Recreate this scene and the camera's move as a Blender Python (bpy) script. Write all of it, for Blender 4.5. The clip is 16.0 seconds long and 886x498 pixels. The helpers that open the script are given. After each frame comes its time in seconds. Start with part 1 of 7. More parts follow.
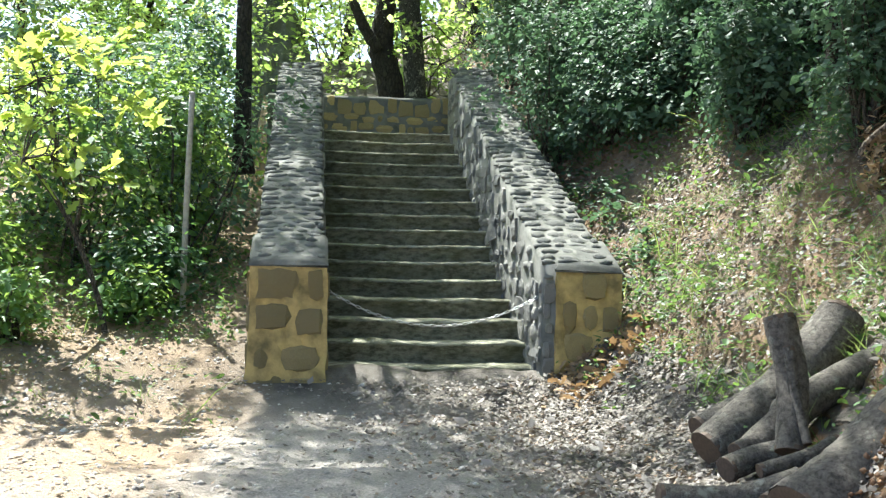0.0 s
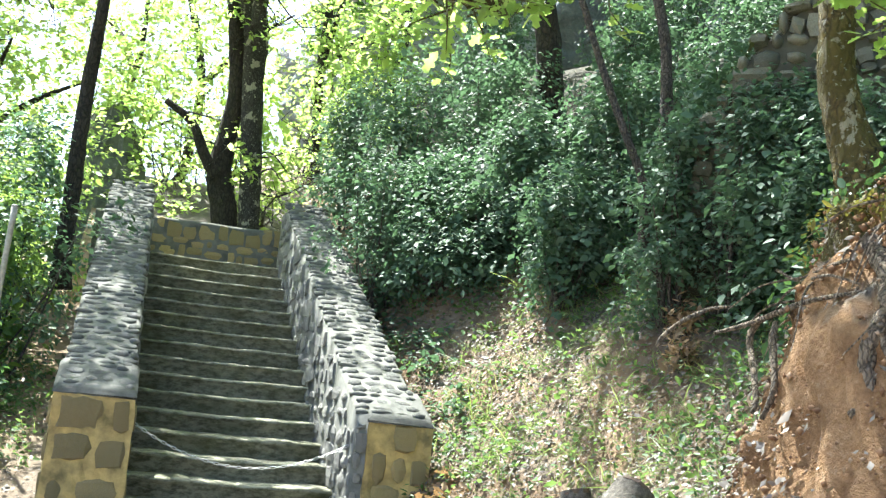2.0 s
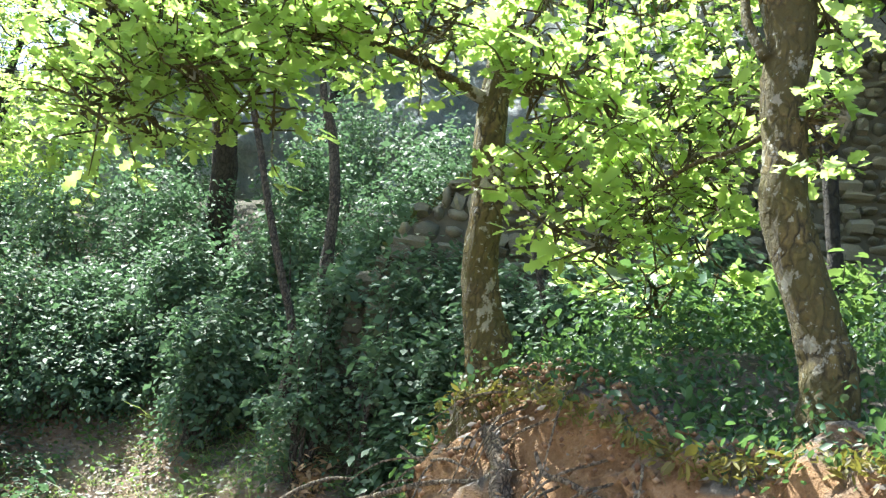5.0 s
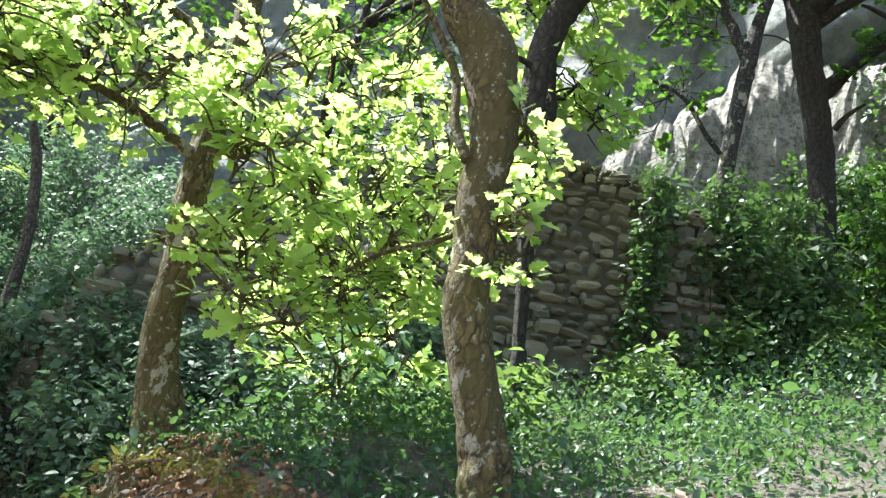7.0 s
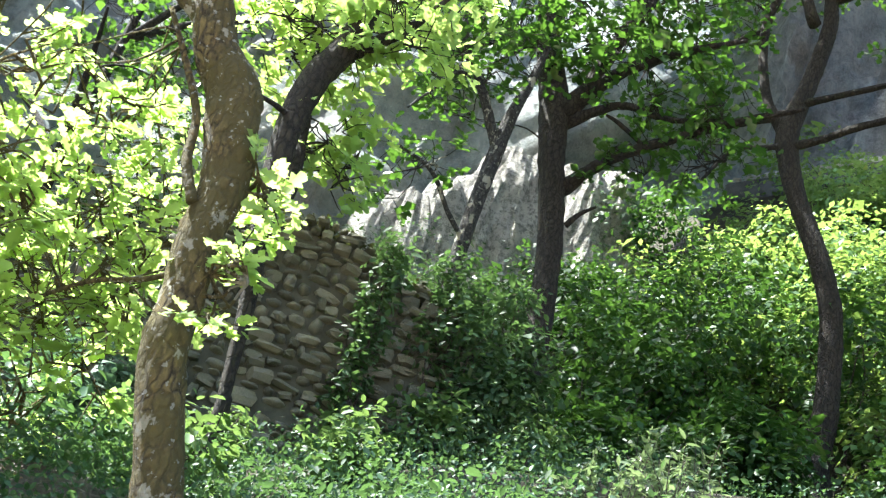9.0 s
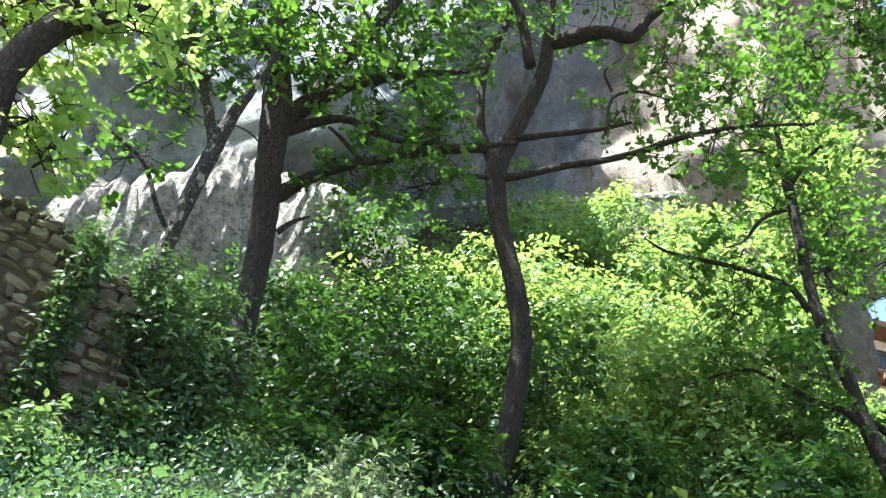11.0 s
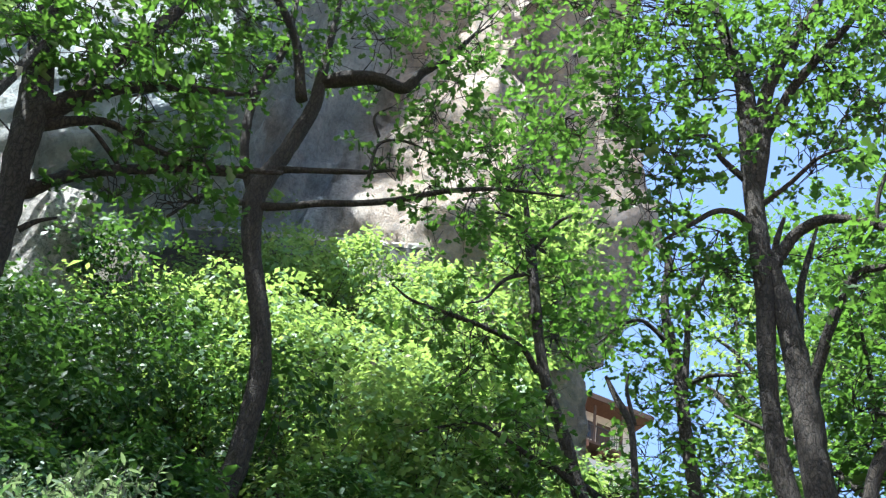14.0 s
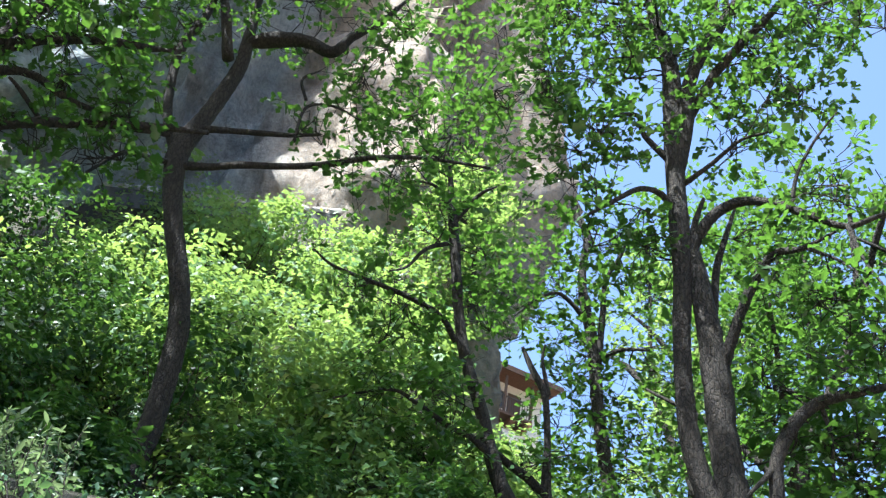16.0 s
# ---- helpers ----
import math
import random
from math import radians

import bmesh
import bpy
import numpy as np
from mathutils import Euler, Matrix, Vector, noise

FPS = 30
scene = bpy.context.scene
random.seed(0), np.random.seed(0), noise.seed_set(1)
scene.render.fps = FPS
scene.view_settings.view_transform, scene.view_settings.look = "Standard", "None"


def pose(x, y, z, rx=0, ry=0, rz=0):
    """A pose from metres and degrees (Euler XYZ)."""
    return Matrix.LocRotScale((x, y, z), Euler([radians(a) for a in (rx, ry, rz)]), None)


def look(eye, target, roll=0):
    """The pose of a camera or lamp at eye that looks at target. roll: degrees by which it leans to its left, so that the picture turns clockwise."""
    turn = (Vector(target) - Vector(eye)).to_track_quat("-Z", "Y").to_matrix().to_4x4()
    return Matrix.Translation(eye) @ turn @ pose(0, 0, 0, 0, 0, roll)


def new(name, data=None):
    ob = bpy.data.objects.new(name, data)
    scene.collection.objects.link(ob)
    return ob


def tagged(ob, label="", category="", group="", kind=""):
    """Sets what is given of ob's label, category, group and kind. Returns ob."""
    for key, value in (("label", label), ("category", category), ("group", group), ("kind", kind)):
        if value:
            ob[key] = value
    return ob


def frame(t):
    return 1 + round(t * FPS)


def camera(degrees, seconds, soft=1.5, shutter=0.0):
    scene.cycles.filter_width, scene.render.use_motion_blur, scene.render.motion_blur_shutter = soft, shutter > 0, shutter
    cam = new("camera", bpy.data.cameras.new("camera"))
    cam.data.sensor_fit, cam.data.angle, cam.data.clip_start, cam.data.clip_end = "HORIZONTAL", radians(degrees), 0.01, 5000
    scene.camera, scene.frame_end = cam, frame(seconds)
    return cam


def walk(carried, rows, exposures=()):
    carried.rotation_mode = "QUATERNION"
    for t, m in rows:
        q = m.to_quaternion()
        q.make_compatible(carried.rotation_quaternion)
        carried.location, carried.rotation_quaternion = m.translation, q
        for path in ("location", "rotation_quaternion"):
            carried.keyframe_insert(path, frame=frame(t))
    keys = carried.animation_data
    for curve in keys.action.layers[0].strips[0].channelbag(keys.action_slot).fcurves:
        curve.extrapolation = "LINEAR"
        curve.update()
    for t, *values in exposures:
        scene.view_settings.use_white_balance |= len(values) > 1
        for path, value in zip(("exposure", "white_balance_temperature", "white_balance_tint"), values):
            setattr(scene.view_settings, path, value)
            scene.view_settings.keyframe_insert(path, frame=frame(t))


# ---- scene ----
cam = camera(43.79, 16.0, 1.3)
PATH = [  # seconds, x, y, z, heading, pitch, lean
    (0.0, -0.127, -8.471, 0.873, -7.02, 1.32, 1.13),
    (0.5, -0.125, -8.486, 0.903, -8.05, 3.53, 2.13),
    (1.0, -0.128, -8.509, 0.935, -9.98, 5.78, 3.46),
    (1.5, -0.123, -8.544, 0.971, -12.63, 7.34, 4.58),
    (2.0, -0.118, -8.588, 1.006, -15.57, 8.59, 5.69),
    (2.5, -0.092, -8.615, 1.036, -18.95, 10.16, 6.57),
    (3.0, -0.056, -8.605, 1.041, -22.72, 12.33, 7.52),
    (3.2, -0.045, -8.597, 1.044, -23.81, 13.17, 7.81),
    (5.3, 0.048, -8.493, 1.179, -34.55, 18.57, 10.29),
    (5.5, 0.061, -8.494, 1.193, -36.57, 19.12, 10.30),
    (6.0, 0.091, -8.518, 1.226, -40.93, 20.65, 10.86),
    (6.5, 0.113, -8.530, 1.247, -43.82, 22.08, 11.65),
    (7.0, 0.130, -8.547, 1.255, -46.44, 23.51, 12.62),
    (7.5, 0.140, -8.573, 1.269, -49.05, 24.71, 13.74),
    (8.0, 0.145, -8.591, 1.289, -52.79, 26.12, 14.81),
    (8.5, 0.158, -8.607, 1.312, -56.67, 27.64, 15.39),
    (9.0, 0.159, -8.626, 1.331, -60.10, 29.07, 15.74),
    (9.5, 0.166, -8.644, 1.333, -63.49, 30.26, 15.39),
    (10.0, 0.174, -8.666, 1.325, -68.51, 31.41, 14.02),
    (10.2, 0.176, -8.666, 1.323, -70.43, 31.77, 13.56),
    (12.3, 0.210, -8.479, 1.276, -84.63, 35.70, 11.07),
    (12.5, 0.212, -8.467, 1.271, -85.62, 36.00, 11.06),
    (13.0, 0.220, -8.437, 1.257, -88.60, 36.97, 10.78),
    (13.5, 0.225, -8.411, 1.242, -90.98, 37.65, 10.38),
    (14.0, 0.223, -8.382, 1.226, -93.12, 38.05, 9.91),
    (14.5, 0.217, -8.348, 1.218, -94.89, 38.19, 9.44),
    (15.0, 0.211, -8.318, 1.217, -96.69, 38.20, 8.92),
    (15.5, 0.212, -8.301, 1.211, -97.96, 37.95, 8.61),
    (16.0, 0.209, -8.293, 1.200, -98.84, 37.08, 8.53),
]


def aim(x, y, z, heading, pitch, lean):
    a, b = radians(heading), radians(pitch)
    way = Vector((-math.sin(a) * math.cos(b), math.cos(a) * math.cos(b), math.sin(b)))
    eye = Vector((x, y, z))
    return look(eye, eye + way, lean)


walk(cam, [(t, aim(*row)) for t, *row in PATH], exposures=[(0.0, 2.0, 6000.0, 5.0), (3.0, 2.7, 6000.0, 5.0), (6.0, 2.2, 6000.0, 6.0), (8.0, 2.35, 6000.0, 8.0), (10.0, 2.6, 5950.0, 8.0), (13.0, 2.2, 5700.0, 9.0), (16.0, 2.1, 5600.0, 9.0)])

# ---- world and sun ----
SUN_AZ, SUN_EL = radians(-22), radians(60)
world = bpy.data.worlds.new("sky")
scene.world = world
world.use_nodes = True
wn = world.node_tree.nodes
sky = wn.new("ShaderNodeTexSky")
sky.sky_type = "NISHITA"
sky.sun_disc = False
sky.sun_elevation = SUN_EL
sky.sun_rotation = SUN_AZ
world.node_tree.links.new(sky.outputs[0], wn["Background"].inputs[0])
wn["Background"].inputs[1].default_value = 0.1
sky.dust_density, sky.ozone_density = 3.0, 1.6
sun_data = bpy.data.lights.new("sun", "SUN")
sun_data.energy, sun_data.angle, sun_data.color = 5.0, radians(0.6), (1.0, 0.95, 0.86)
sun = new("sun", sun_data)
sun_way = Vector((math.sin(SUN_AZ) * math.cos(SUN_EL), math.cos(SUN_AZ) * math.cos(SUN_EL), math.sin(SUN_EL)))
sun.matrix_world = look(sun_way * 60, (0, 0, 0))


# ---- materials ----
class Nodes:
    def __init__(self, name):
        self.m = bpy.data.materials.new(name)
        self.m.use_nodes = True
        self.t = self.m.node_tree
        self.b = self.t.nodes["Principled BSDF"]

    def add(self, kind, **inputs):
        n = self.t.nodes.new("ShaderNode" + kind)
        for k, v in inputs.items():
            if hasattr(v, "is_output"):
                self.t.links.new(v, n.inputs[k.replace("_", " ")])
            else:
                n.inputs[k.replace("_", " ")].default_value = v
        return n

    def link(self, out, to):
        self.t.links.new(out, to)

    def coords(self, scale=(1, 1, 1), kind="Object"):
        n = self.add("Mapping", Vector=self.add("TexCoord").outputs[kind])
        n.inputs["Scale"].default_value = scale
        return n.outputs[0]

    def noise(self, vec, scale, detail=4.0, rough=0.6):
        return self.add("TexNoise", Vector=vec, Scale=scale, Detail=detail, Roughness=rough).outputs["Fac"]

    def ramp(self, fac, stops):
        n = self.add("ValToRGB", Fac=fac)
        e = n.color_ramp.elements
        while len(e) < len(stops):
            e.new(0.5)
        for el, (p, c) in zip(e, stops):
            el.position = p
            el.color = (*c, 1) if len(c) == 3 else c
        return n.outputs[0]

    def mix(self, fac, a, b, blend="MIX"):
        n = self.t.nodes.new("ShaderNodeMix")
        n.data_type, n.blend_type = "RGBA", blend
        for s, v in ((n.inputs[0], fac), (n.inputs[6], a), (n.inputs[7], b)):
            if hasattr(v, "is_output"):
                self.t.links.new(v, s)
            else:
                s.default_value = (*v, 1) if isinstance(v, tuple) else v
        return n.outputs[2]

    def bump(self, height, strength=0.5, distance=0.01):
        n = self.add("Bump", Height=height, Strength=strength, Distance=distance)
        self.link(n.outputs[0], self.b.inputs["Normal"])

    def done(self, color, rough=0.9):
        self.link(color, self.b.inputs["Base Color"])
        if hasattr(rough, "is_output"):
            self.link(rough, self.b.inputs["Roughness"])
        else:
            self.b.inputs["Roughness"].default_value = rough
        return self.m


def leaf_material(name, dark, light, warm, rough=0.45, through_amount=0.45, glow=(0.42, 0.56, 0.06), odd=0.06, gloss=0.5):
    """Leaf: each one of its own tint, light passing through."""
    n = Nodes(name)
    rnd = n.add("NewGeometry").outputs["Random Per Island"]
    col = n.ramp(rnd, [(0.0, dark), (0.55, light), (1.0 - odd, light), (1.0, warm)])
    big = n.noise(n.coords(), 1.3, 2.0)
    col = n.mix(n.ramp(big, [(0.35, (0, 0, 0)), (0.7, (0.5, 0.5, 0.5))]), col, dark)
    n.link(col, n.b.inputs["Base Color"])
    n.b.inputs["Roughness"].default_value = rough
    n.b.inputs["Specular IOR Level"].default_value = gloss
    tr = n.add("BsdfTranslucent")
    n.link(n.mix(0.6, col, glow), tr.inputs["Color"])
    mx = n.add("MixShader", Fac=through_amount)
    n.link(n.b.outputs[0], mx.inputs[1])
    n.link(tr.outputs[0], mx.inputs[2])
    n.link(mx.outputs[0], n.t.nodes["Material Output"].inputs["Surface"])
    return n.m


OAK = leaf_material("oak_leaf", (0.08, 0.155, 0.03), (0.17, 0.28, 0.055), (0.34, 0.3, 0.08), 0.34, 0.66, (0.72, 0.92, 0.26))
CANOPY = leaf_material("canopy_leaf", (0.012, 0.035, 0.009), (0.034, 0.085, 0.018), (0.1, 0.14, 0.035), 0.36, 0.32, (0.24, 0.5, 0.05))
MAPLE = leaf_material("maple_leaf", (0.12, 0.2, 0.03), (0.2, 0.3, 0.05), (0.36, 0.34, 0.08), 0.45, 0.5, (0.72, 0.82, 0.16))
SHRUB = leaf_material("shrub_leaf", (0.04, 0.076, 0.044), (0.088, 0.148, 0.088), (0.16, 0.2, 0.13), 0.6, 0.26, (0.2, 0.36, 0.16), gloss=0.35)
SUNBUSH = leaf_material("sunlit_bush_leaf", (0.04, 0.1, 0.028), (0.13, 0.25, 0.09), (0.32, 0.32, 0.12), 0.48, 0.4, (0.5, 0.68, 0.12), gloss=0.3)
# Shaded counterpart of the leaf above: tree shade is put into its dark green.
SHADEBUSH = leaf_material("shaded_bush_leaf", (0.008, 0.028, 0.008), (0.03, 0.082, 0.018), (0.11, 0.15, 0.045), 0.48, 0.22, (0.22, 0.46, 0.06), gloss=0.3)
HERB = leaf_material("herb_leaf", (0.016, 0.044, 0.024), (0.044, 0.098, 0.05), (0.14, 0.18, 0.09), 0.5, 0.26, (0.24, 0.44, 0.1), gloss=0.28)
GRASS = leaf_material("grass_blade", (0.07, 0.125, 0.035), (0.16, 0.235, 0.075), (0.34, 0.31, 0.16), 0.5, 0.4, (0.4, 0.5, 0.12), 0.15)
DRY = leaf_material("dry_leaf", (0.075, 0.064, 0.053), (0.23, 0.2, 0.168), (0.34, 0.2, 0.1), 0.6, 0.12, (0.4, 0.27, 0.14), 0.08)
WEED = leaf_material("weed_leaf", (0.03, 0.065, 0.022), (0.085, 0.16, 0.055), (0.2, 0.24, 0.1), 0.5, 0.35, (0.3, 0.46, 0.1), gloss=0.3)
IVY = leaf_material("ivy_leaf", (0.02, 0.045, 0.02), (0.06, 0.115, 0.045), (0.14, 0.18, 0.08), 0.48, 0.25, (0.24, 0.42, 0.1), gloss=0.3)
MOSSDARK = leaf_material("wall_moss", (0.02, 0.026, 0.01), (0.055, 0.06, 0.02), (0.12, 0.11, 0.04), 0.8, 0.15, (0.2, 0.24, 0.05), 0.1)
MOSSLEAF = leaf_material("moss_sprig", (0.07, 0.065, 0.018), (0.15, 0.14, 0.03), (0.26, 0.2, 0.07), 0.7, 0.25, (0.4, 0.4, 0.06), 0.2)


def bark_material(name, base, light, moss=0.0, lichen=0.0, crack=22.0):
    """Bark: long cracked plates, fine grain, blotches of lichen and moss."""
    n = Nodes(name)
    bend = n.add("VectorMath")
    bend.operation = "MULTIPLY_ADD"
    n.link(n.add("TexNoise", Vector=n.coords(), Scale=9.0, Detail=4.0).outputs["Color"], bend.inputs[0])
    bend.inputs[1].default_value = (0.09, 0.09, 0.09)
    n.link(n.coords((1, 1, 0.42)), bend.inputs[2])
    plates = n.add("TexVoronoi", Vector=bend.outputs[0], Scale=crack)
    plates.feature = "DISTANCE_TO_EDGE"
    gap = n.ramp(plates.outputs["Distance"], [(0.03, (0, 0, 0)), (0.2, (1, 1, 1))])
    rough_noise = n.noise(n.coords((1, 1, 0.45)), crack * 1.6, 7.0, 0.75)
    cracks = n.mix(0.35, gap, n.ramp(rough_noise, [(0.4, (0, 0, 0)), (0.58, (1, 1, 1))]))
    grain = n.noise(n.coords((1, 1, 0.5)), 90, 6.0, 0.75)
    tone = n.noise(n.coords(), 2.2, 4.0, 0.6)
    col = n.mix(grain, base, light)
    col = n.mix(n.ramp(tone, [(0.4, (0, 0, 0)), (0.65, (0.5, 0.5, 0.5))]), col, tuple(k * 0.5 for k in base))
    col = n.mix(cracks, tuple(k * 0.16 for k in base), col)
    if moss:
        green = n.noise(n.coords(), 3.4, 6.0, 0.7)
        col = n.mix(n.ramp(green, [(0.62 - moss, (0, 0, 0)), (0.74 - moss, (0.85, 0.85, 0.85))]), col, (0.095, 0.082, 0.018))
    if lichen:
        blot = n.noise(n.coords((1, 1, 0.75)), 6.5, 7.0, 0.62)
        col = n.mix(n.ramp(blot, [(0.63 - lichen, (0, 0, 0)), (0.65 - lichen, (0.9, 0.9, 0.9))]), col, n.mix(grain, (0.24, 0.24, 0.17), (0.5, 0.48, 0.37)))
        spots = n.noise(n.coords(), 34.0, 3.0, 0.6)
        col = n.mix(n.ramp(spots, [(0.66 - lichen * 0.5, (0, 0, 0)), (0.68 - lichen * 0.5, (0.8, 0.8, 0.8))]), col, (0.33, 0.34, 0.28))
    n.bump(n.mix(0.3, cracks, grain), 1.0, 0.035)
    return n.done(col, 0.92)


BARK_OAK = bark_material("oak_bark", (0.125, 0.09, 0.024), (0.3, 0.24, 0.088), 0.22, 0.05, 27.0)
BARK_DARK = bark_material("dark_bark", (0.03, 0.024, 0.016), (0.07, 0.058, 0.04), 0.0, 0.0, 22.0)
BARK_GREY = bark_material("grey_bark", (0.05, 0.047, 0.04), (0.11, 0.105, 0.09), 0.0, 0.05, 30.0)


def log_material():
    n = Nodes("log_bark")
    c = n.coords()
    big, mid, fine = n.noise(c, 7.0, 6.0, 0.7), n.noise(c, 38.0, 7.0, 0.75), n.noise(c, 150.0, 3.0, 0.7)
    col = n.mix(n.ramp(mid, [(0.36, (0, 0, 0)), (0.62, (1, 1, 1))]), (0.035, 0.03, 0.024), (0.15, 0.132, 0.108))
    col = n.mix(n.ramp(big, [(0.58, (0, 0, 0)), (0.66, (0.8, 0.8, 0.8))]), col, (0.25, 0.25, 0.21))
    n.bump(n.mix(0.35, mid, fine), 1.0, 0.02)
    return n.done(col, 0.92)


BARK_LOG = log_material()
TWIG = bark_material("twig_bark", (0.1, 0.085, 0.065), (0.22, 0.19, 0.15), 0.0, 0.0, 40.0)
ROOT = bark_material("root_bark", (0.3, 0.235, 0.16), (0.52, 0.43, 0.32), 0.0, 0.0, 40.0)


def ground_material():
    n = Nodes("forest_ground")
    c = n.coords()
    big = n.noise(c, 0.55, 5.0, 0.6)
    mid = n.noise(c, 5.0, 6.0, 0.65)
    fine = n.noise(c, 70.0, 4.0, 0.7)
    litter = n.ramp(mid, [(0.25, (0.06, 0.05, 0.04)), (0.5, (0.12, 0.105, 0.086)), (0.75, (0.2, 0.18, 0.15))])
    sep = n.add("SeparateXYZ", Vector=n.add("NewGeometry").outputs["Normal"])
    steep = n.ramp(sep.outputs["Z"], [(0.5, (1, 1, 1)), (0.72, (0, 0, 0))])
    crumb = n.noise(c, 14.0, 6.0, 0.75)
    soil = n.ramp(n.mix(0.45, n.mix(0.5, mid, crumb), n.noise(c, 45.0, 5.0, 0.8)), [(0.3, (0.07, 0.036, 0.018)), (0.43, (0.19, 0.105, 0.046)), (0.54, (0.28, 0.165, 0.078)), (0.66, (0.36, 0.26, 0.165))])
    pos = n.add("SeparateXYZ", Vector=c)
    near = n.add("MapRange", Value=pos.outputs["X"])
    near.inputs["From Min"].default_value, near.inputs["From Max"].default_value = 5.0, 4.0
    cut = n.add("Math", Value=steep)
    cut.operation = "MULTIPLY"
    n.link(near.outputs[0], cut.inputs[1])
    humus = n.ramp(mid, [(0.3, (0.022, 0.024, 0.012)), (0.7, (0.07, 0.062, 0.035))])
    wild = n.add("MapRange", Value=pos.outputs["X"])
    wild.inputs["From Min"].default_value, wild.inputs["From Max"].default_value = 3.2, 5.5
    col = n.mix(cut.outputs[0], n.mix(wild.outputs[0], litter, humus), soil)
    lane = n.add("MapRange", Value=pos.outputs["X"])
    lane.inputs["From Min"].default_value, lane.inputs["From Max"].default_value = 1.6, 0.6
    gravel = n.ramp(fine, [(0.3, (0.2, 0.18, 0.155)), (0.7, (0.44, 0.4, 0.35))])
    y_fac = n.add("MapRange", Value=pos.outputs["Y"])
    y_fac.inputs["From Min"].default_value, y_fac.inputs["From Max"].default_value = -0.4, -1.6
    both = n.add("Math", **{"Value": lane.outputs[0]})
    both.operation = "MULTIPLY"
    n.link(y_fac.outputs[0], both.inputs[1])
    col = n.mix(both.outputs[0], col, gravel)
    earth = n.ramp(mid, [(0.2, (0.22, 0.15, 0.09)), (0.8, (0.4, 0.29, 0.18))])
    left = n.add("MapRange", Value=pos.outputs["X"])
    left.inputs["From Min"].default_value, left.inputs["From Max"].default_value = -0.3, -0.8
    lf = n.add("Math", **{"Value": left.outputs[0]})
    lf.operation = "MULTIPLY"
    n.link(n.ramp(big, [(0.35, (0.3, 0.3, 0.3)), (0.6, (1, 1, 1))]), lf.inputs[1])
    col = n.mix(lf.outputs[0], col, earth)
    n.bump(n.mix(0.5, crumb, fine), 0.9, 0.05)
    return n.done(col, 0.95)


def stone_material(name, a, b, c3, scale=1.0, stain=0.5):
    """Field stone; each piece of its own shade, blotched and pitted."""
    n = Nodes(name)
    rnd = n.add("ObjectInfo").outputs["Random"]
    c = n.coords()
    blot = n.noise(c, 9.0 * scale, 5.0, 0.65)
    fine = n.noise(c, 60.0 * scale, 4.0, 0.7)
    col = n.ramp(rnd, [(0.0, a), (0.5, b), (1.0, c3)])
    col = n.mix(n.ramp(blot, [(0.35, (0, 0, 0)), (0.7, (stain, stain, stain))]), col, tuple(k * 0.4 for k in a))
    col = n.mix(n.ramp(fine, [(0.55, (0, 0, 0)), (0.8, (0.5, 0.5, 0.5))]), col, (0.42, 0.41, 0.37))
    n.bump(n.mix(0.5, blot, fine), 0.7, 0.012)
    return n.done(col, 0.9)


STONE_GREY = stone_material("grey_stone", (0.08, 0.084, 0.074), (0.125, 0.127, 0.112), (0.19, 0.185, 0.16))
STONE_FACE = stone_material("face_stone", (0.12, 0.122, 0.112), (0.19, 0.188, 0.17), (0.29, 0.28, 0.245))
STONE_BROWN = stone_material("brown_stone", (0.18, 0.145, 0.064), (0.26, 0.205, 0.094), (0.37, 0.29, 0.13), 2.2, 0.55)
STONE_DRY = stone_material("dry_stone", (0.085, 0.086, 0.054), (0.145, 0.144, 0.095), (0.235, 0.228, 0.155), 1.3, 0.6)


def step_material():
    n = Nodes("step_stone")
    c = n.coords((1, 1, 2.2))
    big, mid, fine = n.noise(c, 2.2, 5.0, 0.6), n.noise(c, 11.0, 6.0, 0.7), n.noise(c, 80.0, 3.0, 0.7)
    col = n.mix(fine, (0.2, 0.2, 0.145), (0.35, 0.34, 0.25))
    col = n.mix(n.ramp(mid, [(0.42, (0, 0, 0)), (0.62, (0.85, 0.85, 0.85))]), col, (0.055, 0.056, 0.032))
    col = n.mix(n.ramp(big, [(0.45, (0, 0, 0)), (0.68, (0.7, 0.7, 0.7))]), col, (0.07, 0.075, 0.03))
    n.bump(n.mix(0.5, mid, fine), 0.9, 0.02)
    return n.done(col, 0.93)


STEP_STONE = step_material()


def mortar_material(name, a, b, stain):
    n = Nodes(name)
    c = n.coords()
    blot = n.noise(c, 3.5, 6.0, 0.65)
    fine = n.noise(c, 90.0, 3.0, 0.7)
    col = n.mix(n.ramp(blot, [(0.42, (0, 0, 0)), (0.66, (1, 1, 1))]), n.mix(fine, a, b), stain)
    n.bump(n.mix(0.5, blot, fine), 0.6, 0.012)
    return n.done(col, 0.95)


MORTAR_GREY = mortar_material("grey_mortar", (0.085, 0.088, 0.078), (0.15, 0.15, 0.132), (0.045, 0.047, 0.038))
MORTAR_PALE = mortar_material("pale_grey_mortar", (0.13, 0.132, 0.115), (0.24, 0.235, 0.205), (0.065, 0.068, 0.052))
MORTAR_OCHRE = mortar_material("ochre_mortar", (0.4, 0.29, 0.1), (0.56, 0.42, 0.17), (0.15, 0.12, 0.05))

MORTAR_DARK = mortar_material("dark_joint", (0.055, 0.055, 0.036), (0.1, 0.098, 0.064), (0.032, 0.033, 0.02))


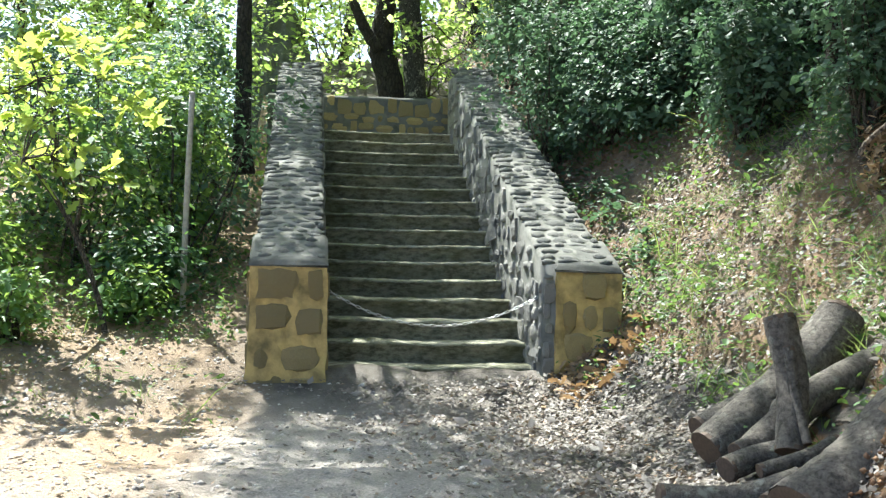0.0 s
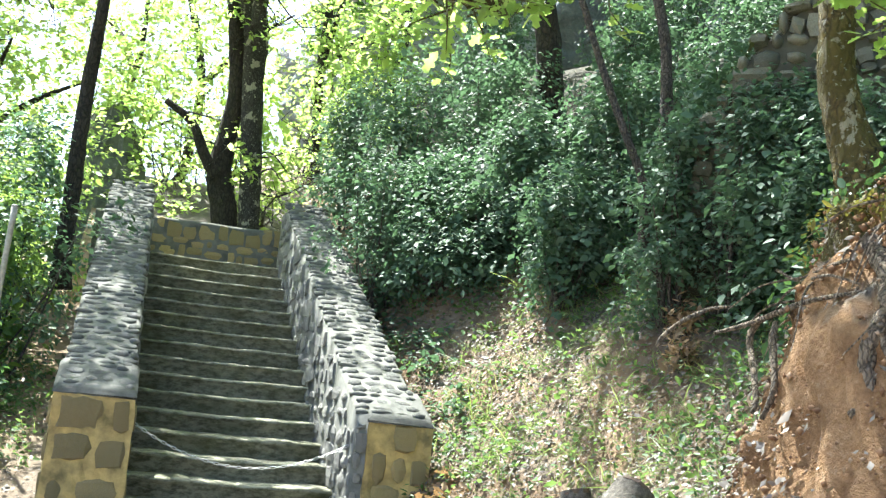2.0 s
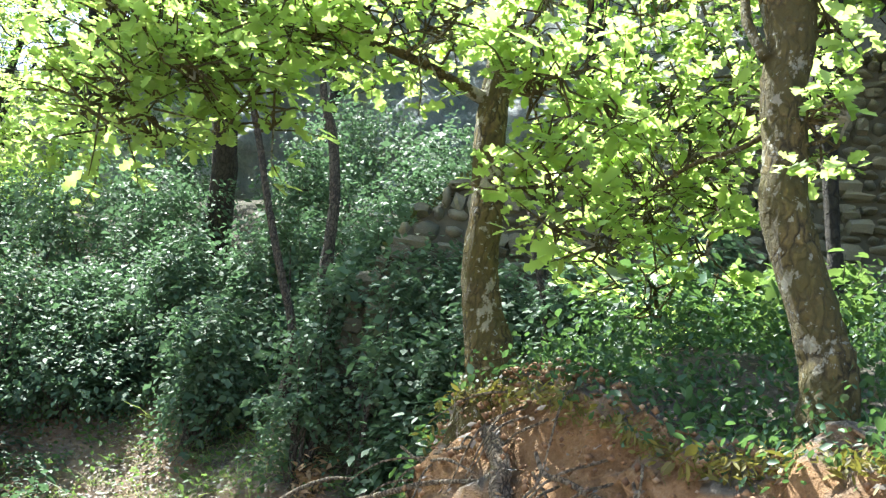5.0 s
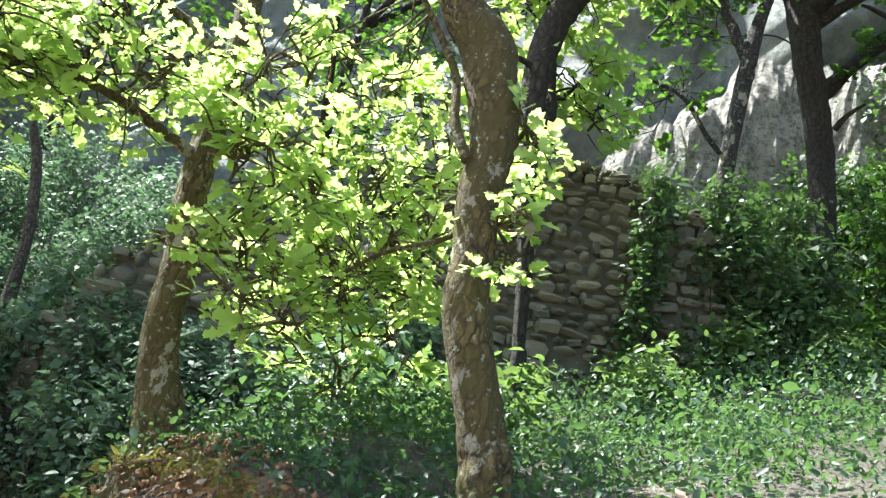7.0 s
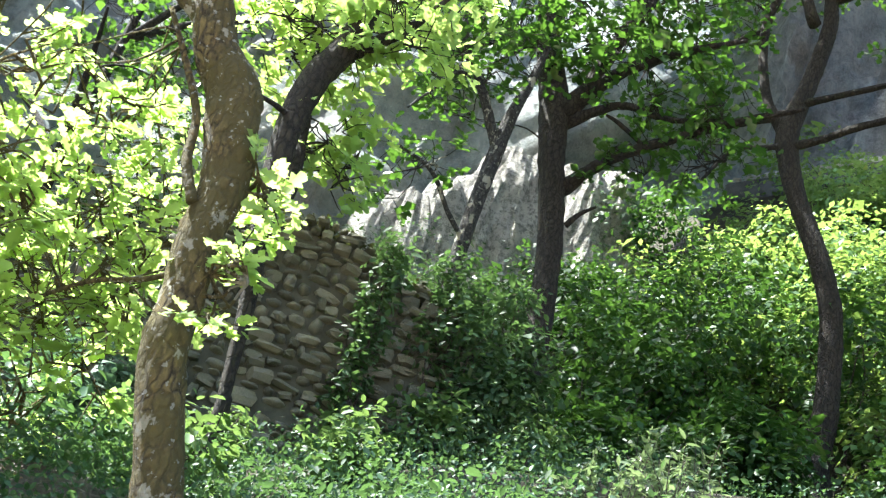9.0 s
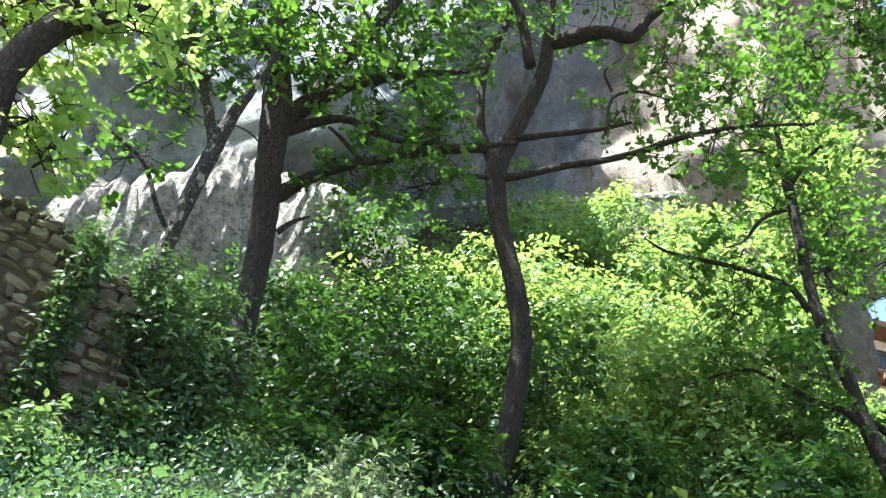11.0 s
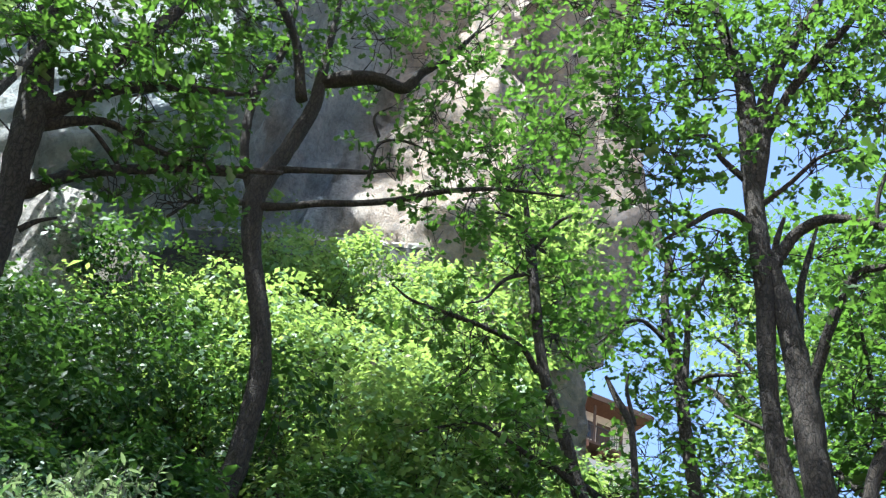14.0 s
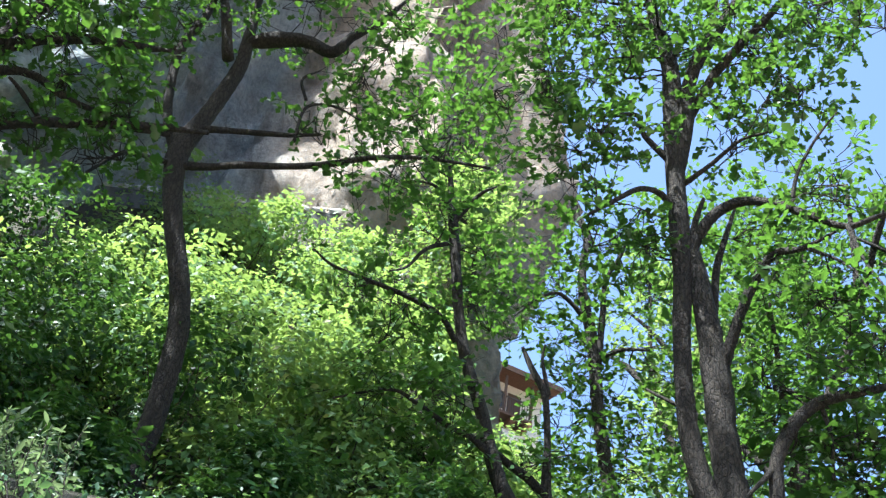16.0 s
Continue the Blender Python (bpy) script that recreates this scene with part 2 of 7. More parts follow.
def cliff_material():
    """Conglomerate: blue-grey and streaked on the shaded side, tan past the corner."""
    n = Nodes("cliff_rock")
    c = n.coords()
    mid = n.noise(n.coords((1, 1, 0.5)), 0.8, 7.0, 0.7)
    fine, grit = n.noise(c, 5.0, 6.0, 0.75), n.noise(c, 18.0, 4.0, 0.75)
    pits = n.add("TexVoronoi", Vector=c, Scale=3.2).outputs["Distance"]
    grey = n.ramp(mid, [(0.34, (0.22, 0.28, 0.28)), (0.5, (0.4, 0.46, 0.45)), (0.68, (0.56, 0.6, 0.56))])
    tan = n.ramp(mid, [(0.34, (0.34, 0.26, 0.18)), (0.5, (0.52, 0.42, 0.31)), (0.68, (0.64, 0.55, 0.44))])
    pos = n.add("SeparateXYZ", Vector=c)
    side = n.add("Math", Value=pos.outputs["Y"])
    side.operation = "ADD"
    n.link(n.add("Math", Value=mid).outputs[0], side.inputs[1])
    past = n.add("MapRange", Value=side.outputs[0])
    past.inputs["From Min"].default_value, past.inputs["From Max"].default_value = -5.2, -6.6
    col = n.mix(past.outputs[0], grey, tan)
    col = n.mix(n.ramp(n.noise(c, 0.3, 6.0, 0.7), [(0.52, (0, 0, 0)), (0.66, (0.55, 0.55, 0.55))]), col, (0.36, 0.31, 0.235))
    streak = n.noise(n.coords((0.9, 0.9, 0.07)), 1.1, 6.0, 0.7)
    col = n.mix(n.ramp(streak, [(0.5, (0, 0, 0)), (0.66, (0.5, 0.5, 0.5))]), col, (0.1, 0.115, 0.115))
    col = n.mix(n.ramp(fine, [(0.45, (0, 0, 0)), (0.66, (0.6, 0.6, 0.6))]), col, (0.13, 0.15, 0.15))
    col = n.mix(n.ramp(grit, [(0.52, (0, 0, 0)), (0.68, (0.7, 0.7, 0.7))]), col, (0.42, 0.43, 0.4))
    n.bump(n.mix(0.5, fine, n.mix(0.4, pits, grit)), 1.0, 1.0)
    return n.done(col, 0.95)


def plain(name, color, rough=0.6, metal=0.0, vary=0.25, scale=30.0):
    n = Nodes(name)
    f = n.noise(n.coords(), scale, 5.0, 0.65)
    col = n.mix(n.ramp(f, [(0.35, (0, 0, 0)), (0.75, (1, 1, 1))]), color, tuple(k * (1 - vary) for k in color))
    n.b.inputs["Metallic"].default_value = metal
    n.bump(f, 0.25, 0.004)
    return n.done(col, rough)


GROUND = ground_material()
CLIFF = cliff_material()
STEEL = plain("galvanised_steel", (0.5, 0.5, 0.48), 0.45, 0.85)
POLE = plain("weathered_pole", (0.4, 0.38, 0.34), 0.6, 0.2, 0.4)
CUT = plain("cut_wood", (0.11, 0.075, 0.05), 0.85, 0.0, 0.5, 60.0)
PLASTER = plain("white_plaster", (0.72, 0.68, 0.6), 0.9, 0.0, 0.2, 4.0)
TIMBER = plain("dark_timber", (0.1, 0.06, 0.035), 0.8, 0.0, 0.4, 20.0)
TILE = plain("roof_tile", (0.2, 0.1, 0.06), 0.85, 0.0, 0.4, 10.0)
IRON = plain("painted_iron", (0.07, 0.06, 0.05), 0.6, 0.3, 0.3)
GLASS = plain("window_glass", (0.05, 0.06, 0.07), 0.08)


# ---- geometry helpers ----
class Geo:
    """Points and faces gathered for one mesh."""

    def __init__(self):
        self.v, self.f, self.n = [], [], 0

    def add(self, verts, faces):
        verts = np.asarray(verts, float).reshape(-1, 3)
        self.v.append(verts)
        self.f.extend([tuple(int(i) + self.n for i in q) for q in faces])
        self.n += len(verts)
        return self

    def mesh(self, name, origin=(0, 0, 0), smooth=True):
        me = bpy.data.meshes.new(name)
        v = np.concatenate(self.v) - np.asarray(origin, float) if self.v else np.zeros((0, 3))
        me.from_pydata(v.tolist(), [], self.f)
        if smooth:
            me.polygons.foreach_set("use_smooth", [True] * len(me.polygons))
        me.update()
        return me


def quads_mesh(name, verts, quads, origin=(0, 0, 0)):
    """A mesh straight from arrays, for leaves."""
    me = bpy.data.meshes.new(name)
    verts = (verts - np.asarray(origin, float)).astype(np.float32)
    me.vertices.add(len(verts))
    me.vertices.foreach_set("co", verts.ravel())
    k = quads.shape[1]
    me.loops.add(quads.size)
    me.loops.foreach_set("vertex_index", quads.ravel().astype(np.int32))
    me.polygons.add(len(quads))
    me.polygons.foreach_set("loop_start", np.arange(0, quads.size, k, dtype=np.int32))
    me.update(calc_edges=True)
    return me


def thing(name, place, label, category, group="", kind=""):
    ob = new(name)
    ob.location = place
    ob.empty_display_size = 0.1
    return tagged(ob, label, category, group, kind)


def part(name, mesh, material, parent, label="", kind=""):
    ob = new(name, mesh)
    if material and not mesh.materials:
        mesh.materials.append(material)
    ob.parent = parent
    return tagged(ob, label, kind=kind)


def single(name, mesh, material, label, category, kind="", group="", place=(0, 0, 0)):
    ob = new(name, mesh)
    ob.location = place
    mesh.materials.append(material)
    return tagged(ob, label, category, group, kind)


def curve_points(pts, per=5):
    """A smooth line through points of x, y, z, radius."""
    p = np.array(pts, float)
    p = np.vstack([2 * p[0] - p[1], p, 2 * p[-1] - p[-2]])
    out = []
    for i in range(1, len(p) - 2):
        for u in np.arange(per) / per:
            a, b, c, d = p[i - 1 : i + 3]
            out.append(0.5 * (2 * b + (c - a) * u + (2 * a - 5 * b + 4 * c - d) * u**2 + (3 * b - a - 3 * c + d) * u**3))
    out.append(p[-2])
    out = np.array(out)
    out[:, 3] = out[:, 3].clip(0.0015)
    return out


def tube(geo, pts, sides=8, per=5, rough=0.0, rng=None, cap=True):
    line = curve_points(pts, per) if per else np.array(pts, float)
    n = len(line)
    way = np.gradient(line[:, :3], axis=0)
    way /= np.linalg.norm(way, axis=1, keepdims=True) + 1e-9
    ref = np.array([0.31, 0.95, 0.02]) if abs(way[0, 1]) < 0.9 else np.array([1.0, 0, 0])
    u = np.cross(way, ref)
    u /= np.linalg.norm(u, axis=1, keepdims=True) + 1e-9
    w = np.cross(way, u)
    a = np.arange(sides) * 2 * np.pi / sides
    r = np.repeat(line[:, 3:4], sides, 1)
    if rough and rng is not None:
        r = r * (1 + rough * (rng.standard_normal((n, sides)) * 0.5 + np.cos(a * 2 + rng.uniform(0, 6))[None] * 0.5))
    ring = line[:, None, :3] + r[..., None] * (np.cos(a)[None, :, None] * u[:, None] + np.sin(a)[None, :, None] * w[:, None])
    i, j = np.meshgrid(np.arange(n - 1), np.arange(sides), indexing="ij")
    k = (j + 1) % sides
    f = np.stack([i * sides + j, i * sides + k, (i + 1) * sides + k, (i + 1) * sides + j], -1).reshape(-1, 4).tolist()
    if cap:
        f += [list(range(sides))[::-1], list(range((n - 1) * sides, n * sides))]
    geo.add(ring, f)
    return line


RHOMB = (np.array([[0, 0, 0], [0.3, 0.52, 0.07], [0, 1, -0.05], [-0.3, 0.5, 0.07]]), np.array([[0, 1, 2, 3]]))
OVATE = (np.array([[0, 0, 0], [0.26, 0.3, 0.06], [0.22, 0.68, 0.05], [0, 1, -0.06], [-0.22, 0.68, 0.05], [-0.26, 0.3, 0.06]]), np.array([[0, 1, 2, 3], [0, 3, 4, 5]]))
LANCE = (np.array([[0, 0, 0], [0.16, 0.35, 0.03], [0.13, 0.7, 0.02], [0, 1, -0.05], [-0.13, 0.7, 0.02], [-0.16, 0.35, 0.03]]), np.array([[0, 1, 2, 3], [0, 3, 4, 5]]))
LOBED = (
    np.array([[0, 0, 0], [0.09, 0.1, 0.02], [0.24, 0.3, 0.05], [0.13, 0.4, 0.02], [0.34, 0.62, 0.05], [0.16, 0.7, 0.02], [0.2, 0.92, 0.0], [0, 1.02, -0.06],
              [-0.2, 0.92, 0.0], [-0.16, 0.7, 0.02], [-0.34, 0.62, 0.05], [-0.13, 0.4, 0.02], [-0.24, 0.3, 0.05], [-0.09, 0.1, 0.02]]),
    np.array([[0, 1, 2, 3], [0, 3, 4, 5], [0, 5, 6, 7], [0, 7, 8, 9], [0, 9, 10, 11], [0, 11, 12, 13]]),
)
WAVY = (
    np.array([[0, 0, 0], [0.24, 0.32, 0.05], [0.14, 0.46, 0.02], [0.33, 0.72, 0.04], [0, 1.02, -0.06], [-0.33, 0.72, 0.04], [-0.14, 0.46, 0.02], [-0.24, 0.32, 0.05]]),
    np.array([[0, 1, 2], [0, 2, 4], [2, 3, 4], [0, 4, 6], [0, 6, 7], [4, 5, 6]]),
)


def leaves(name, centres, size, rng, shape=OVATE, up=0.55, spread=0.35, droop=0.0, origin=(0, 0, 0), facing=None, ways=None):
    """Many leaves at centres, each turned its own way, as one mesh."""
    n = len(centres)
    nor = rng.standard_normal((n, 3)) * 0.6
    nor[:, 2] = np.abs(nor[:, 2]) + up
    if facing is not None:
        nor += np.asarray(facing)
    nor /= np.linalg.norm(nor, axis=1, keepdims=True)
    way = rng.standard_normal((n, 3)) * (1.0 if ways is None else 0.55)
    way[:, 2] -= droop
    if ways is not None:
        way += ways
    way -= (way * nor).sum(1, keepdims=True) * nor
    way /= np.linalg.norm(way, axis=1, keepdims=True) + 1e-9
    side = np.cross(way, nor)
    s = size * np.exp(rng.standard_normal(n) * spread)
    t, q = shape
    v = centres[:, None] + s[:, None, None] * (t[None, :, :1] * side[:, None] + t[None, :, 1:2] * way[:, None] + t[None, :, 2:] * nor[:, None])
    f = q[None] + (np.arange(n) * len(t))[:, None, None]
    return quads_mesh(name, v.reshape(-1, 3), f.reshape(-1, q.shape[1]), origin)


def in_ball(rng, n):
    p = rng.standard_normal((n, 3))
    p /= np.linalg.norm(p, axis=1, keepdims=True)
    return p * rng.uniform(0, 1, (n, 1)) ** 0.45


def smooth(a, b, x):
    t = np.clip((np.asarray(x, float) - a) / (b - a), 0, 1)
    return t * t * (3 - 2 * t)


# ---- the lie of the land ----
STEP_R, STEP_T, STEPS, STAIR_W = 0.165, 0.35, 16, 1.65


def land(x, y):
    """Height of the ground without its fine roughness."""
    x, y = np.asarray(x, float), np.asarray(y, float)
    lane = np.interp(y, [-40, -12, -8.5, -4, -1, 0], [-1.6, -0.8, -0.6, -0.27, -0.13, -0.1])
    left = lane + 0.27 * np.clip(y + 1.0, 0, 9) + 0.1 * np.clip(-x - 1.2, 0, 8) * smooth(-3, 0, y) + 0.12 * np.clip(y - 8, 0, 60)
    # the hillside right of the lane: a cut bank, a shelf, then the steep slope under the cliff
    hill = np.interp(x, [3.1, 6.5, 9, 12, 14.5, 20, 21.5, 25, 60], [0, 1.75, 2.6, 3.5, 5.2, 13.4, 13.7, 14.2, 17])
    tall = 3.5 + (hill - 3.5) * np.interp(y, [-8.4, 2.7], [1.1, 0.9])
    low = 3.5 + 0.28 * np.clip(x - 12, 0, 60)
    e = smooth(-10.5, -13.5, y)
    hill = np.where(x > 12, tall * (1 - e) + np.minimum(tall, low) * e, hill)
    bank = np.interp(x, [1.5, 1.9, 2.2, 2.46, 2.66, 3.4], [0, 0.12, 0.45, 1.2, 1.72, 1.92]) + hill
    bank = bank + 0.33 * smooth(-6.1, -5.2, y) * (1 - smooth(-4.75, -4.4, y)) * smooth(2.2, 2.6, x) * (1 - smooth(3.0, 4.6, x))
    xs = x - 0.38 * smooth(-4.9, -3.9, y) * (1 - smooth(-2.4, -1.2, y))
    slope = np.interp(xs, [1.5, 1.9, 2.3, 2.85, 3.5, 4.2, 6.5], [0, 0.06, 0.32, 0.98, 1.75, 2.35, 3.75]) + np.where(x > 6.5, hill - 1.75, 0)
    slope = slope + np.interp(y, [-1.5, 0, 7, 14, 40], [0, 0.22, 3.0, 4.6, 9.0])
    f = smooth(-4.7, -3.75, y)
    right = lane * (1 - smooth(1.3, 2.6, x)) + bank * (1 - f) + slope * f
    side = smooth(1.2, 2.0, x)
    z = np.where(y > 0.2, np.where(x > 0.8, right, left), left * (1 - side) + right * side)
    # under the staircase and its walls
    flight = STEP_R / STEP_T * np.clip(y, 0, STEP_T * STEPS) - 0.35
    z = np.where((x > -0.5) & (x < 2.2) & (y > 0.0) & (y < 7.2), np.minimum(z, flight), z)
    z = np.where((x > -0.9) & (y > 7.2), np.maximum(z, np.minimum(2.7 + 0.42 * (y - 7.0), 5.0)), z)
    return z


def land_at(x, y):
    return float(land(x, y)) + rough(x, y)


def rough(x, y):
    return 0.05 * noise.noise((x * 1.7, y * 1.7, 0)) + 0.022 * noise.noise((x * 6, y * 6, 3))


def axis_steps(lo, hi, fine, far):
    core = np.arange(lo, hi + fine / 2, fine)
    grow, a, b = [], core[0], core[-1]
    below, above, step = [], [], fine
    while b < far:
        step *= 1.16
        a, b = a - step, b + step
        below.append(a)
        above.append(b)
    return np.array(below[::-1] + list(core) + above)


gx, gy = axis_steps(-3.2, 6.0, 0.075, 900), axis_steps(-6.5, 3.0, 0.075, 900)
gx = np.unique(np.round(np.concatenate([gx[(gx < 1.9) | (gx > 2.85)], np.arange(1.9, 2.85, 0.022)]), 4))
gy = np.unique(np.round(np.concatenate([gy[(gy < -7.0) | (gy > -3.6)], np.arange(-7.0, -3.6, 0.045)]), 4))
GX, GY = np.meshgrid(gx, gy, indexing="ij")
GZ = land(GX, GY)
for i in range(len(gx)):
    for j in range(len(gy)):
        if abs(gx[i]) < 14 and abs(gy[j]) < 20:
            steepness = 0.2 * smooth(1.9, 2.3, gx[i]) * (1 - smooth(2.8, 3.3, gx[i])) * (1 - smooth(-3.6, -2.6, gy[j]))
            GZ[i, j] += rough(gx[i], gy[j]) + steepness * (0.6 * noise.noise((gx[i] * 3, gy[j] * 3, 8)) + 0.4 * noise.noise((gx[i] * 8, gy[j] * 8, 5)))
            q = Vector((gx[i], gy[j], GZ[i, j]))
            GX[i, j] += steepness * (0.5 * noise.noise(q * 2.2) + 0.4 * noise.noise(q * 5.5) + 0.3 * noise.noise(q * 13) + 0.2 * noise.noise(q * 27))
ii, jj = np.meshgrid(np.arange(len(gx) - 1), np.arange(len(gy) - 1), indexing="ij")
ny = len(gy)
quads = np.stack([ii * ny + jj, (ii + 1) * ny + jj, (ii + 1) * ny + jj + 1, ii * ny + jj + 1], -1).reshape(-1, 4)
ground_mesh = quads_mesh("ground", np.stack([GX, GY, GZ], -1).reshape(-1, 3), quads)
ground_mesh.polygons.foreach_set("use_smooth", [True] * len(ground_mesh.polygons))
single("ground", ground_mesh, GROUND, "forest floor of brown leaf litter, gravel lane and orange earth bank", "ground", "structure")

# ---- cliff ----


def cliff():
    """A tall rock wall: a leaning, shaded face, a corner and a face turned to the sun."""
    plan = np.array([(6, 30), (5.5, 22), (5.5, 16), (8, 11.5), (11, 7), (15, 3.8), (20, 1.5), (24, -1.5), (25.3, -4.2), (25.4, -6.4), (21.0, -9.9), (21.1, -11.4), (23.0, -12.6), (42, -12.0)], float)
    lean = np.array([0.0, 0.05, 0.05, 0.05, 0.08, 0.12, 0.25, 0.27, 0.08, -0.12, -0.22, -0.22, -0.2, -0.1])
    tall = np.array([4, 4, 4, 5, 8, 9, 13, 36, 54, 58, 60, 60, 50, 40], float)
    k = np.linspace(0, len(plan) - 1, 420)
    px, py = np.interp(k, range(len(plan)), plan[:, 0]), np.interp(k, range(len(plan)), plan[:, 1])
    ln = np.interp(k, range(len(plan)), lean)
    ht = np.interp(k, range(len(plan)), tall)
    ts = np.gradient(np.stack([px, py], -1), axis=0)
    ts /= np.linalg.norm(ts, axis=1, keepdims=True)
    out = np.stack([ts[:, 1], -ts[:, 0]], -1)
    out *= np.sign(-(out * np.stack([px, py + 8], -1)).sum(1, keepdims=True))
    hz = np.linspace(0, 1, 130) ** 1.3
    v = []
    for i in range(len(k)):
        foot = float(land(px[i], py[i])) - 1.5
        for h in hz:
            z = foot + h * ht[i] + (1.5 * noise.noise((px[i] * 0.4, py[i] * 0.4, 5)) if h > 0.9 else 0)
            o = ln[i] * 14 * (smooth(0.04, 0.3, h) - 0.25 * h)
            o += 3.6 * (1 - smooth(3.0, 11.0, h * ht[i])) * (0.35 + 0.65 * smooth(4, 5, k[i]) * (1 - smooth(7.2, 8, k[i])))
            o += 1.6 * noise.noise((px[i] * 0.16, py[i] * 0.16, z * 0.12)) + 0.6 * noise.noise((px[i] * 0.5, py[i] * 0.5, z * 0.35)) + 0.55 * noise.noise((px[i] * 1.1, py[i] * 1.1, z * 0.7)) + 0.32 * noise.noise((px[i] * 3, py[i] * 3, z * 2.4))
            v.append((px[i] + out[i, 0] * o, py[i] + out[i, 1] * o, z))
    a, b = np.meshgrid(np.arange(len(k) - 1), np.arange(len(hz) - 1), indexing="ij")
    m = len(hz)
    q = np.stack([a * m + b, (a + 1) * m + b, (a + 1) * m + b + 1, a * m + b + 1], -1).reshape(-1, 4)
    me = quads_mesh("cliff", np.array(v), q)
    single("cliff", me, CLIFF, "tall weathered grey and tan rock cliff above the slope", "cliff", "structure")


cliff()

# ---- stones ----
STONE_SHAPES = []
for s in range(9):
    rs = np.random.RandomState(40 + s)
    bm = bmesh.new()
    bmesh.ops.create_cube(bm, size=2.0)
    bmesh.ops.subdivide_edges(bm, edges=bm.edges[:], cuts=1, use_grid_fill=True)
    for vert in bm.verts:
        c = vert.co
        p = 7.0 if s < 4 else 3.4
        length = (abs(c.x) ** p + abs(c.y) ** p + abs(c.z) ** p) ** (1 / p)
        c *= 1 / length
        c.x, c.y, c.z = (q * (1 + rs.uniform(-0.22, 0.16)) for q in c)
    me = bpy.data.meshes.new("stone")
    bm.to_mesh(me)
    bm.free()
    STONE_SHAPES.append(me)
for s in range(5):
    rs = np.random.RandomState(70 + s)
    bm = bmesh.new()
    bmesh.ops.create_icosphere(bm, subdivisions=1, radius=1.0)
    for vert in bm.verts:
        vert.co *= 1 + rs.uniform(-0.14, 0.12)
    me = bpy.data.meshes.new("pebble_stone")
    bm.to_mesh(me)
    bm.free()
    me.polygons.foreach_set("use_smooth", [True] * len(me.polygons))
    STONE_SHAPES.append(me)
SHAPED = {}


def stone_mesh(rng, material, round_one=False):
    k = int(rng.randint(9, 14) if round_one else rng.randint(9))
    if (k, material.name) not in SHAPED:
        me = STONE_SHAPES[k].copy()
        me.materials.clear()
        me.materials.append(material)
        SHAPED[k, material.name] = me
    return SHAPED[k, material.name]


def lay_stone(rng, parent, centre, axes, half, material, name="stone", jitter=0.05, round_one=False):
    """One stone: centre in the parent's space, axes as three unit vectors, half sizes along them."""
    ob = new(name, stone_mesh(rng, material, round_one))
    ob.parent = parent
    m = Matrix((axes[0], axes[1], axes[2])).transposed()
    m = m @ Euler([rng.uniform(-jitter, jitter) for _ in range(3)]).to_matrix()
    flip = [1 if rng.uniform() > 0.5 else -1 for _ in range(2)]
    ob.matrix_basis = Matrix.LocRotScale(Vector(centre), m.to_quaternion(), Vector((half[0] * flip[0], half[1] * flip[1], half[2])))
    return ob


def courses(rng, parent, corner, along, up, out, length, height, row, wide, material, depth=0.05, inside=None, gap=0.012, proud=0.4, limit=300, jitter=0.05, rounded=0.0):
    """Stones in rough courses on a face that starts at corner and runs length by height."""
    along, up, out, corner = (Vector(q) for q in (along, up, out, corner))
    z, count = 0.0, 0
    while z < height - 0.02:
        h = min(row * rng.uniform(0.7, 1.35), height - z)
        if height - z - h < row * 0.4:
            h = height - z
        x = rng.uniform(-wide * 0.4, 0)
        while x < length:
            w = wide * rng.choice([0.5, 0.7, 0.9, 1.0, 1.2, 1.5])
            a, b = max(x, 0), min(x + w, length)
            x += w
            if b - a < 0.05:
                continue
            mid = ((a + b) / 2, z + h / 2 + rng.uniform(-0.2, 0.2) * h)
            if inside and not inside(*mid):
                continue
            hh = h * rng.uniform(0.8, 1.25) * (1.0 if jitter < 0.1 else rng.uniform(0.75, 1.3))
            c = corner + along * mid[0] + up * mid[1] + out * (depth * (proud - 0.9))
            lay_stone(rng, parent, c, (along, out, up), ((b - a) / 2 - gap / 2, depth, hh / 2 - gap / 2), material, "stone", jitter, rng.uniform() < rounded)
            count += 1
            if count >= limit:
                return
        z += h


